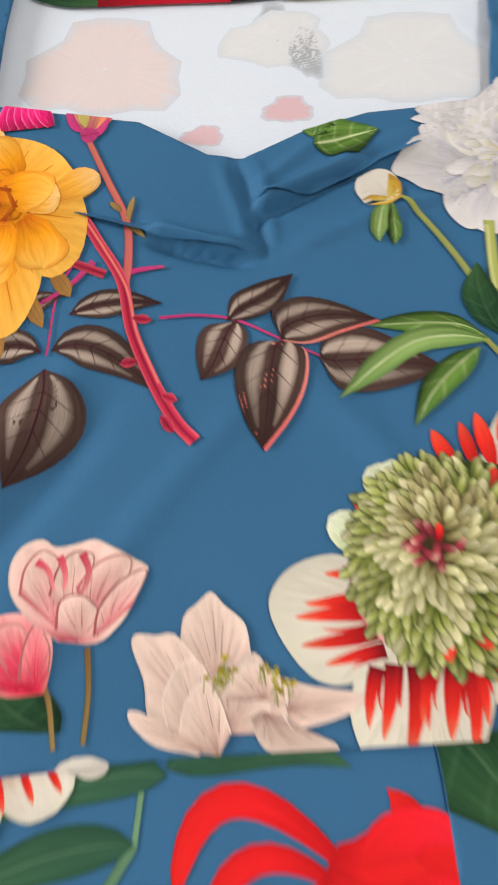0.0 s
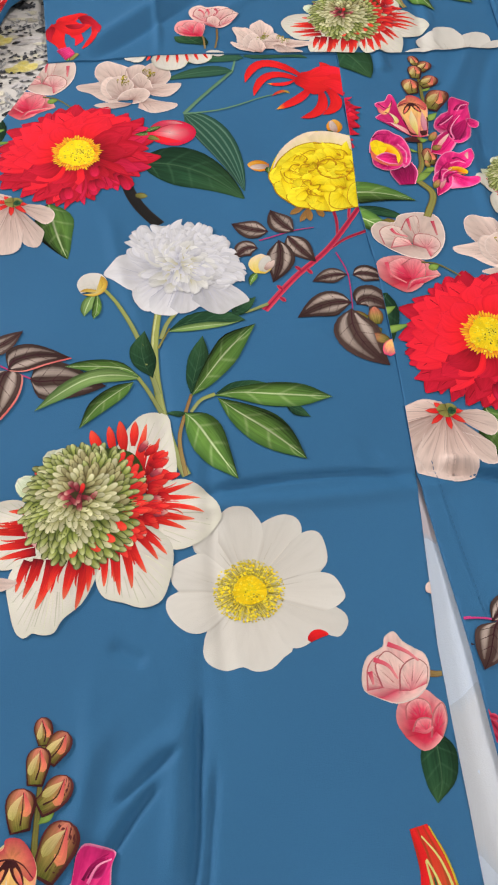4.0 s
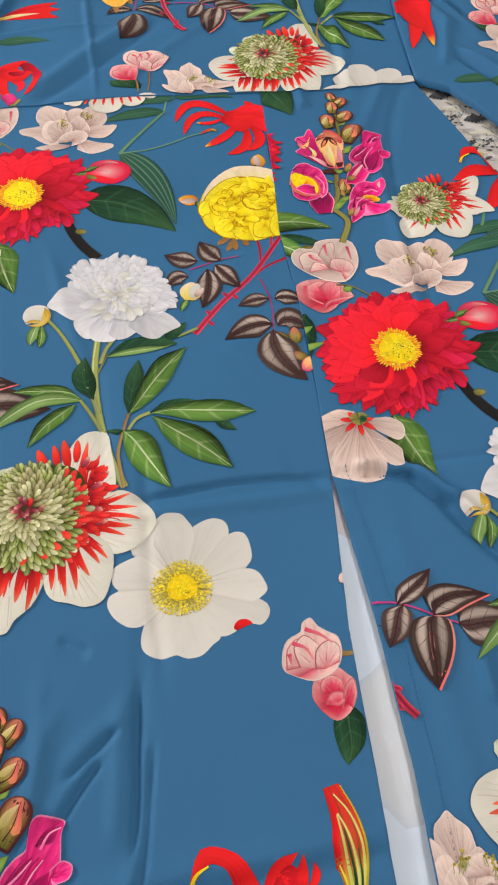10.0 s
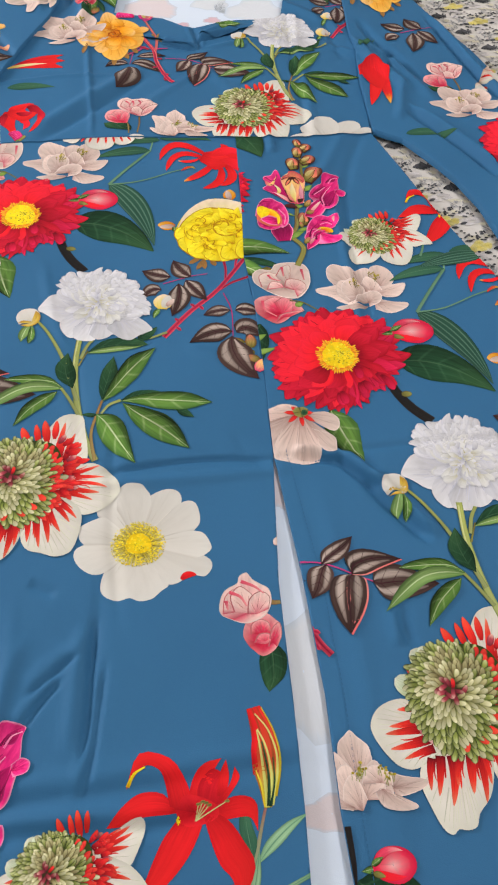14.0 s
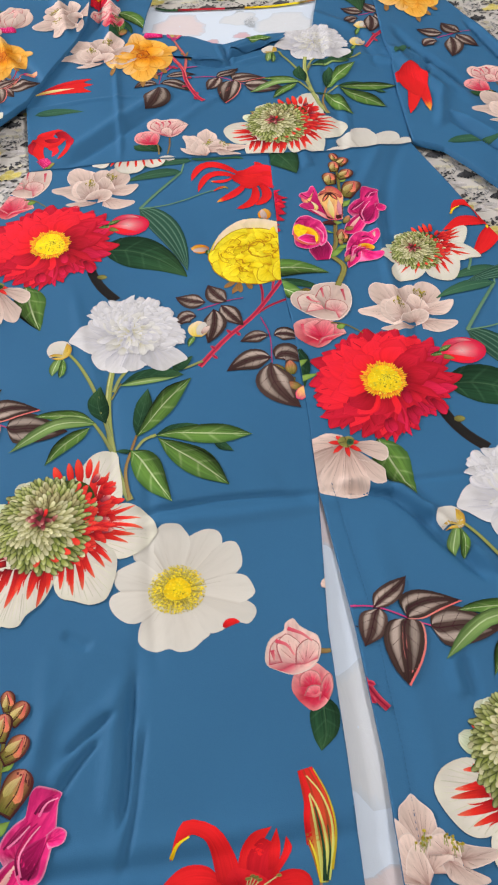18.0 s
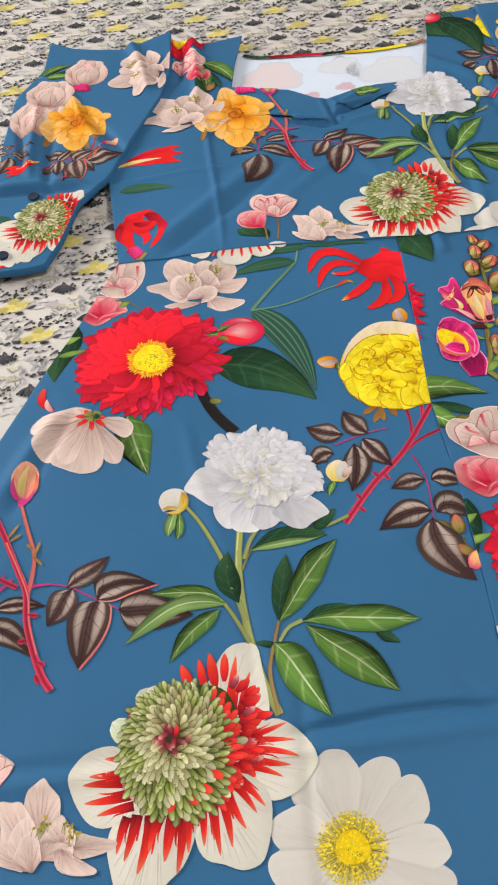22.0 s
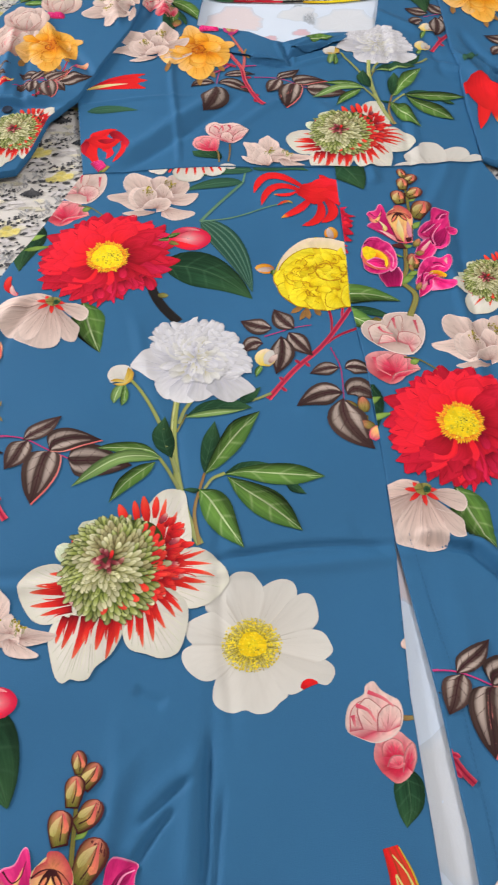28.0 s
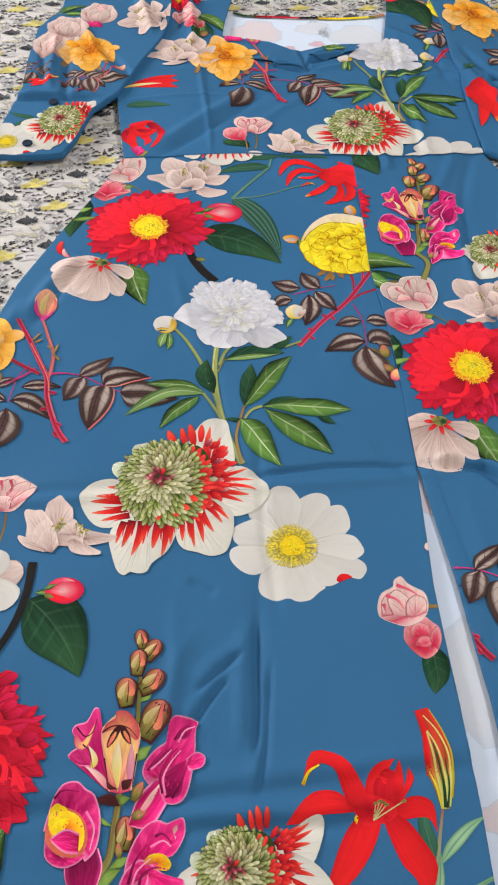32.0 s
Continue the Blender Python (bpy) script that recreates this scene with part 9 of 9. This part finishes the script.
REDCLUSTER = single(blades=[((-0.016, 0.006), (-0.004, 0.018), (0.004, 0.030), 0.012, CRIMSON_LIT, "lance"), ((-0.020, 0.0), (-0.010, 0.020), (0.012, 0.026), 0.016, SCARLET, "leaf", 11, 6, 0.2), ((-0.030, 0.010), (-0.022, -0.020), (-0.014, -0.050), 0.020, SCARLET, "leaf", 11, 6, 0.2), ((0.0, 0.020), (0.018, 0.008), (0.026, -0.018), 0.015, CRIMSON, "leaf", 11, 6, 0.2), ((0.016, 0.0), (0.020, -0.020), (0.006, -0.044), 0.012, SCARLET, "lance"),
                           ((-0.026, 0.004), (-0.032, -0.008), (-0.030, -0.026), 0.011, CRIMSON, "leaf"), ((-0.008, -0.004), (0.002, -0.020), (-0.002, -0.036), 0.013, CRIMSON_LIT, "leaf", 11, 6, 0.2), ((-0.024, 0.012), (-0.006, 0.0), (0.016, 0.004), 0.026, SCARLET, "bud", 11, 6, 0.15), ((-0.014, 0.006), (0.0, 0.002), (0.010, 0.008), 0.010, CRIMSON, "leaf")])
ROSEHEAD = Art()
bud_bloom(ROSEHEAD, 0.0, 0.0, 0.046, 0.056, "head", BLUSH, BLUSH_PINK, 0)
STRIPEDROSE = Art()
bud_bloom(STRIPEDROSE, -0.006, 0.0, 0.056, 0.070, "head", BLUSH, BLUSH_PINK, -14)
bud_bloom(STRIPEDROSE, 0.012, 0.052, 0.048, 0.052, "head", BLUSH, BLUSH, -10)
MAGFRILL = single(*[(0.004 * i - 0.010, 0.0, 80 + 6 * i, 0.016, 0.007, MAGENTA, "bud") for i in range(6)])
REDPETALS = Art()
REDPETALS.form((0.0, 0.0), [(0.003, 0.004), (0.024, 0.020), (0.046, 0.027), (0.066, 0.027), (0.056, 0.020), (0.068, 0.013), (0.056, 0.008), (0.066, -0.003), (0.040, 0.004), (0.016, -0.001)], SCARLET)
REDPETALS.blade((-0.002, -0.001), (0.020, 0.006), (0.046, 0.008), 0.006, YELLOW_PALE, "leaf", with_last=True)
REDPETALS.blade((0.006, 0.005), (0.030, 0.018), (0.058, 0.020), 0.005, SCARLET_DEEP, "leaf", with_last=True)
TWIGLET = single((0.03, 0, 20, 0.012, 0.006, GREEN, "leaf"), stems=[([(0.0, 0.0), (0.03, 0.002), (0.05, 0.0)], 0.005, 0.004, STEM_OLIVE)])
PLAINLEAF = single(blades=[((0, 0), (0.026, 0.004), (0.054, 0.0), 0.013, GREEN_BLUE, "leaf")])
ROUNDLEAF = single((0, 0, 10, 0.030, 0.024, GREEN, "leaf", 0, 0.10), (0.0, 0.004, 60, 0.018, 0.014, GREEN, "leaf", 0, 0.10))
STRIPECUT = single((-0.026, 0.004, 215, 0.018, 0.016, CREAMLOBE, "round"), (-0.004, 0.004, 268, 0.027, 0.034, CREAMLOBE, "lobe"), (0.018, 0.004, 300, 0.020, 0.026, CREAMLOBE, "lobe"), (0.030, 0.001, 350, 0.016, 0.010, CREAM, "round"), (-0.030, 0.0, 190, 0.016, 0.010, CREAM, "round"),
                   *[(-0.020 + 0.0075 * i, 0.004, 245 + 8 * i, 0.017 - 0.0012 * abs(i - 3), 0.0038, STRIPE, "lance") for i in range(7)])
CURL = single(blades=[((0.0, 0.0), (-0.010, 0.010), (-0.008, 0.024), 0.007, SCALE_RED, "strap"), ((0.0, -0.002), (-0.005, 0.004), (-0.006, 0.012), 0.005, BLUSH_PINK, "bud")])

# name, drawing, x, y, turn, size, label
PRINT = [
    ("printed_branch", BRANCH, -0.187, 0.284, -66, 1.2, "short black branch print"),
    ("printed_leaf", TOOTHED, -0.246, 0.256, -82, 1.0, "toothed green leaf print"),
    ("printed_broad_leaf", BROADLEAF, -0.172, 0.300, -22, 1.0, "broad dark green leaf print"),
    ("printed_long_leaf", LONGLEAF, -0.133, 0.359, -66, 1.0, "long striped leaf print"),
    ("printed_underside_bloom", UNDER, -0.277, 0.262, 0, 1.0, "blush bloom print seen from behind"),
    ("printed_blush_bloom", WIDEBLOOM, -0.184, 0.396, 0, 0.95, "open blush bloom print"),
    ("printed_rosebud_pair", RB, -0.273, 0.408, 0, 1.0, "pink rosebud pair print"),
    ("printed_dahlia", D, -0.231, 0.312, 0, 1.0, "large crimson dahlia print with yellow heart"),
    ("printed_red_bud", REDBUD, -0.160, 0.335, 0, 1.0, "pinkish red bud print"),
    ("printed_stem_fork", FORK, -0.086, 0.414, 0, 1.0, "forked blue-green stem print"),
    ("printed_spider_lily", SPIDER, -0.018, 0.386, 0, 1.0, "scarlet spidery lily print"),
    ("printed_rosebud", ROSEBUD_Y, -0.006, 0.324, 20, 1.0, "small orange rosebud print"),
    ("printed_rosebud", ROSEBUD_Y, -0.066, 0.289, 110, 1.0, "small orange rosebud print"),
    ("printed_rose_stem", STEM_Y, 0.0, 0.236, 0, 1.0, "thorny crimson rose stem print"),
    ("printed_yellow_rose", YR, -0.030, 0.280, 0, 1.02, "full yellow rose print"),
    ("printed_brown_spray", SPRAY1, -0.075, 0.208, 0, 1.0, "brown leaf spray print"),
    ("printed_brown_spray", SPRAY2, -0.020, 0.157, 0, 0.92, "brown leaf spray print"),
    ("printed_bud_cluster", SNAPBUDS, -0.012, 0.120, 0, 1.0, "small tan buds print"),
    ("printed_peony_stalk", PS, -0.1455, 0.176, 0, 1.0, "peony stalk print with green leaves and bud"),
    ("printed_pale_bud", PALEBUD, -0.086, 0.170, -10, 1.0, "small pale yellow bud print"),
    ("printed_peony", P, -0.1450, 0.178, 0, 0.91, "white ruffled peony print"),
    ("printed_brown_spray", SPRAY3, -0.272, 0.091, 0, 1.0, "brown leaf spray print"),
    ("printed_brown_spray", SPRAY4, -0.351, 0.078, 0, 1.0, "brown leaf spray print"),
    ("printed_curl", CURL, -0.306, 0.268, 0, 1.0, "curled red tip print"),
    ("printed_rose_stem", STEM_O, -0.322, 0.102, 0, 1.0, "thorny crimson rose stem print"),
    ("printed_orange_rose", OR, -0.392, 0.148, 0, 1.02, "full orange rose print"),
    ("printed_anemone", AN, -0.118, -0.081, 0, 0.93, "white anemone print with yellow stamens"),
    ("printed_protea", BIG, -0.213, -0.011, 0, 0.96, "green scaly flower head print with red-striped petals"),
    ("printed_tulip_pair", TUL, -0.039, -0.131, 0, 1.0, "two round pink buds print"),
    ("printed_pink_pair", PAIR, -0.338, -0.014, 0, 0.95, "pair of stalked pink buds print"),
    ("printed_oval_leaf", OVALLEAF, -0.319, -0.112, -56, 1.0, "oval dark green leaf print"),
    ("printed_branch", THINBRANCH, -0.340, -0.155, 72, 1.5, "black branch print"),
    ("printed_blush_bloom", BLOOM, -0.302, -0.063, -20, 0.80, "open blush bloom print"),
    ("printed_cream_bloom", CREAMY, -0.352, -0.094, 0, 1.0, "cream bloom print"),
    ("printed_red_bud", REDBUD, -0.304, -0.107, 0, 0.70, "pinkish red bud print"),
    ("printed_dahlia", D, -0.356, -0.221, 100, 0.95, "large crimson dahlia print with yellow heart"),
    ("printed_green_leaves", GREENFAN, -0.345, -0.325, 0, 1.0, "pointed green leaves print"),
    ("printed_leaf", TOOTHED, -0.352, -0.312, 52, 0.9, "pointed green leaf print"),
    ("printed_snapdragon", SNAP, -0.239, -0.144, 0, 1.0, "magenta snapdragon spike print"),
    ("printed_lily_bud", LB, -0.041, -0.281, 0, 1.0, "striped lily bud print on a leafy stem"),
    ("printed_lily", LY, -0.092, -0.286, 0, 1.0, "scarlet lily print"),
    ("printed_protea", SMALL, -0.177, -0.306, 0, 0.63, "small green scaly flower head print with striped petals"),
]


def repeat(dx, dy, panels, skip=(), only=None, leave=(), turned=0.0, grown=1.0):
    c, s = grown * math.cos(radians(turned)), grown * math.sin(radians(turned))
    for name, art, x, y, turn, size, label in PRINT:
        if name in skip or art in leave or (only and name not in only):
            continue
        lay(name, art, (x * c - y * s + dx, x * s + y * c + dy, turn + turned, size * grown), panels, label)


repeat(0.0, 0.0, [PL])
repeat(-0.018, -0.782, [PL])
repeat(0.3134, -0.1962, [PR], turned=3.89, grown=0.983)
repeat(0.318, 0.566, [PR], skip=("printed_anemone",))
repeat(0.248, 0.508, [PB], skip=("printed_peony", "printed_peony_stalk", "printed_dahlia", "printed_underside_bloom", "printed_anemone", "printed_protea", "printed_orange_rose"), leave=(SPRAY3,))
repeat(0.2276, 0.4881, [PB], only=("printed_protea",), turned=-2.67, grown=0.913)
lay("printed_brown_spray", SPRAY3, (-0.0165, 0.5761, -2.67, 0.913), [PB], "brown leaf spray print")
for name, art, x, y, turn, size, label, where in [
    ("printed_peony_stalk", PS, 0.0966, 0.6516, -0.7, 0.871, "peony stalk print with green leaves and bud", PB),
    ("printed_peony", P, 0.0970, 0.6533, -0.7, 0.792, "white ruffled peony print", PB),
    ("printed_orange_rose", OR, -0.124, 0.655, 0, 1.0, "full orange rose print", PB),
    ("printed_pale_bud", CREAMY, -0.004, -0.0905, 0, 0.36, "small cream bud print beside the slit", PL),
    ("printed_anemone", AN, 0.124, 0.405, 0, 1.0, "white anemone print cut by the waist seam", PB),
    ("printed_pale_bud", PALEBUD, 0.150, 0.642, -10, 1.0, "small pale yellow bud print", PB),
    ("printed_red_drop", REDCLUSTER, -0.226, 0.488, 0, 0.8, "ragged scarlet bloom print", PB),
    ("printed_red_bud", MAGFRILL, -0.240, 0.446, -60, 0.8, "magenta frill print", PB),
    ("printed_red_petals", REDPETALS, -0.250, 0.584, 0, 1.0, "red flared petals print", PB),
    ("printed_leaf", PLAINLEAF, -0.250, 0.543, -2, 1.05, "narrow blue-green leaf print", PB),
    ("printed_cut_petals", STRIPECUT, -0.137, 0.440, 0, 1.0, "red-striped cream petals print", PL),
    ("printed_round_leaf", ROUNDLEAF, 0.016, 0.672, 0, 1.0, "small toothed green leaf print", PB),
    ("printed_frill", MAGFRILL, -0.105, 0.698, 0, 1.0, "magenta frill print", PB),
    ("printed_blush_bloom", WIDEBLOOM, -0.182, 0.668, 15, 1.0, "open blush bloom print", PB),
    ("printed_green_leaves", GREENFAN, -0.150, 0.765, -50, 0.8, "green leaves print by the neckline", PB),
    ("printed_rosebud_pair", TUL, -0.165, 0.772, 0, 1.0, "pink buds print", PB),
    ("printed_dahlia", D, -0.176, 0.818, 0, 0.55, "crimson dahlia print", PB),
    ("printed_branch", TWIGLET, -0.250, 0.404, 60, 1.0, "short brown twig print", PB),
    ("printed_broad_leaf", BROADLEAF, 0.140, 0.808, -62, 0.95, "broad dark green leaf print", PB),
    ("printed_red_bud", REDBUD, 0.118, 0.815, 0, 0.75, "pinkish red bud print", PB),
    ("printed_rosebud_pair", STRIPEDROSE, -0.338, 0.648, 4, 1.0, "striped blush rose print", SL),
    ("printed_green_leaves", GREENFAN, -0.338, 0.765, 30, 0.55, "green leaves print", SL),
    ("printed_pink_bud", ROSEHEAD, -0.292, 0.738, -12, 0.95, "blush rosebud print", SL),
    ("printed_frill", MAGFRILL, -0.293, 0.726, 0, 1.0, "magenta frill print", SL),
    ("printed_brown_spray", SPRAY1, -0.304, 0.600, 0, 0.9, "brown leaf spray print", SL),
    ("printed_brown_spray", SPRAY3, -0.296, 0.590, 24, 0.75, "brown leaf spray print", SL),
    ("printed_brown_spray", SPRAY4, -0.366, 0.616, 0, 0.6, "brown leaf spray print", SL),
    ("printed_rose_stem", STEM_O, -0.292, 0.590, -46, 0.5, "thorny crimson rose stem print", SL),
    ("printed_orange_rose", OR, -0.299, 0.664, 0, 0.86, "full orange rose print", SL),
    ("printed_red_petals", REDPETALS, -0.334, 0.600, 190, 0.55, "red flared petals print", SL),
    ("printed_long_leaf", PLAINLEAF, -0.357, 0.512, 214, 0.7, "narrow green leaf print", SL),
    ("printed_long_leaf", PLAINLEAF, -0.357, 0.512, 162, 0.6, "narrow green leaf print", SL),
    ("printed_anemone", AN, -0.386, 0.462, 0, 0.62, "white anemone print", SL),
    ("printed_protea", SLEEVEHEAD, -0.322, 0.505, 0, 0.66, "green scaly flower head print with striped petals", SL),
    ("printed_underside_bloom", WIDEBLOOM, -0.219, 0.746, 80, 0.95, "blush bloom print folded over the shoulder", SL),
    ("printed_red_drop", REDDROP, 0.198, 0.572, 0, 0.85, "drooping scarlet bloom print", SR),
    ("printed_leaf", PLAINLEAF, 0.190, 0.600, 50, 0.8, "narrow blue-green leaf print", SR),
    ("printed_leaf", PLAINLEAF, 0.212, 0.425, -5, 1.1, "narrow blue-green leaf print", SR),
    ("printed_tulip_pair", PAIR, 0.300, 0.552, 10, 0.95, "two round pink buds print", SR),
    ("printed_blush_bloom", WIDEBLOOM, 0.294, 0.478, 0, 0.9, "open blush bloom print", SR),
    ("printed_cut_petals", STRIPECUT, 0.345, 0.545, 60, 1.1, "red-striped cream petals print", SR),
    ("printed_dahlia", D, 0.352, 0.398, 0, 0.95, "crimson dahlia print with yellow heart", SR),
    ("printed_brown_spray", SPRAY1, 0.262, 0.645, 0, 1.1, "brown leaf spray print", SR),
    ("printed_orange_rose", OR, 0.238, 0.752, 0, 1.0, "full orange rose print", SR),
]:
    lay(name, art, (x, y, turn, size), [where], label)

# faint show-through on the pale reverse of the cloth
for mat, tag, spots in ((GHOST_PINK, "pink", ((-0.070, 0.735, 0.036, 0.030), (0.0, -0.286, 0.024, 0.012), (-0.003, -0.032, 0.012, 0.022))),
                        (GHOST_WHITE, "white", ((0.070, 0.722, 0.040, 0.028), (0.012, 0.742, 0.026, 0.018), (-0.020, -0.37, 0.02, 0.02), (-0.004, -0.190, 0.030, 0.046))),
                        (GHOST_GREY, "grey", ((0.012, 0.752, 0.010, 0.014), (0.024, 0.732, 0.008, 0.016))), (GHOST_RED, "red", ((0.010, 0.700, 0.012, 0.008), (-0.030, 0.690, 0.010, 0.006)))):
    a = Art()
    for x, y, rx, ry in spots:
        a.disc(x, y, rx, ry, mat, wob=0.14)
    lay("show_through", a, (0, 0, 0, 1), [BK, NK], "faint print showing through")

# printed edge of the back neck facing
for p0, p1, p2, mat in (((-0.100, 0.784), (-0.086, 0.777), (-0.068, 0.775), GREEN_DARK), ((-0.070, 0.775), (-0.04, 0.773), (-0.006, 0.770), CRIMSON), ((-0.008, 0.770), (0.006, 0.770), (0.022, 0.770), TWIG), ((0.020, 0.768), (0.055, 0.766), (0.096, 0.770), YELLOW), ((0.094, 0.770), (0.106, 0.772), (0.118, 0.777), SNAPBUD)):
    a = Art()
    a.stem([p0, p1, p2], 0.0055, 0.0055, mat)
    rim = bmesh.new()
    rows = a.shapes[0][0]
    vs = [[rim.verts.new((x, y, -0.0030 + 0.3 * lie(x, y))) for x, y, u, v in row] for row in rows]
    layer = rim.loops.layers.uv.new("UVMap")
    for i in range(len(vs) - 1):
        for j in range(2):
            f = rim.faces.new((vs[i][j], vs[i][j + 1], vs[i + 1][j + 1], vs[i + 1][j]))
            for lp, (c, d) in zip(f.loops, ((i, j), (i, j + 1), (i + 1, j + 1), (i + 1, j))):
                lp[layer].uv = rows[c][d][2:]
    link("neck_facing", rim, mat, dress, "printed edge of the back neck")


def stitches(pts, panels, name="seam"):
    """A row of topstitching along the cloth."""
    a = Art()
    a.part("topstitch")
    pts = [Vector(p) for p in pts]
    for p, q in zip(pts, pts[1:]):
        n = max(1, int((q - p).length / 0.0036))
        for i in range(n):
            s, e = p.lerp(q, i / n), p.lerp(q, (i + 0.62) / n)
            a.stem([s, e], 0.0005, 0.0005, THREAD, 1)
    lay(name, a, (0, 0, 0, 1), panels, "row of dark blue topstitching")


stitches([(0.010, 0.0), (0.020, -0.12), (0.021, -0.21), (0.018, -0.285), (0.018, -0.388)], [PR])
stitches([(-0.052, -0.378), (-0.115, -0.368), (-0.179, -0.359), (-0.219, -0.354), (-0.251, -0.363), (-0.30, -0.377), (-0.44, -0.382)], [PL])
stitches([(-0.392, 0.452), (-0.324, 0.457)], [SL])


def tuck(p, q, wide, high):
    """A sharp tuck of cloth that stands a little open along the line from p to q."""
    bm = bmesh.new()
    rows = []
    for i in range(25):
        f = i / 24
        x, y = lerp(p, q, f)
        y -= 0.004 * math.sin(math.pi * f)
        up = high * math.sin(math.pi * f) ** 0.6
        row = []
        for j in range(7):
            s = j / 6
            px, py = x, y + wide * s * (0.4 + 0.6 * math.sin(math.pi * f))
            row.append(bm.verts.new((px, py, 0.0016 + lie(px, py) + 0.0004 + up * (1 - s) ** 1.5 - 0.0012 * s)))
        rows.append(row)
    for r, t in zip(rows, rows[1:]):
        for j in range(6):
            bm.faces.new((r[j], t[j], t[j + 1], r[j + 1]))
    link("tuck", bm, BLUE, bodice, "sharp blue tuck beside the gathered neckline")


tuck((-0.090, 0.652), (-0.022, 0.622), 0.010, 0.0042)
tuck((-0.012, 0.646), (0.064, 0.668), 0.010, 0.0042)


# two dark buttons on the printed sleeve
for bx, by in ((-0.336, 0.541), (-0.361, 0.457)):
    bm = bmesh.new()
    rings = [[bm.verts.new((bx + r * math.cos(6.28318 * i / 20), by + r * math.sin(6.28318 * i / 20), 0.0085 + 1.3 * lie(bx, by) + z)) for i in range(20)] for r, z in ((0.0058, 0.0), (0.0060, 0.0010), (0.0052, 0.0019), (0.0040, 0.0014), (0.0012, 0.0013))]
    for p, q in zip(rings, rings[1:]):
        for i in range(20):
            bm.faces.new((p[i], p[(i + 1) % 20], q[(i + 1) % 20], q[i]))
    bm.faces.new(rings[-1])
    link("button", bm, BAND, sleeve_l, "small dark sleeve button")
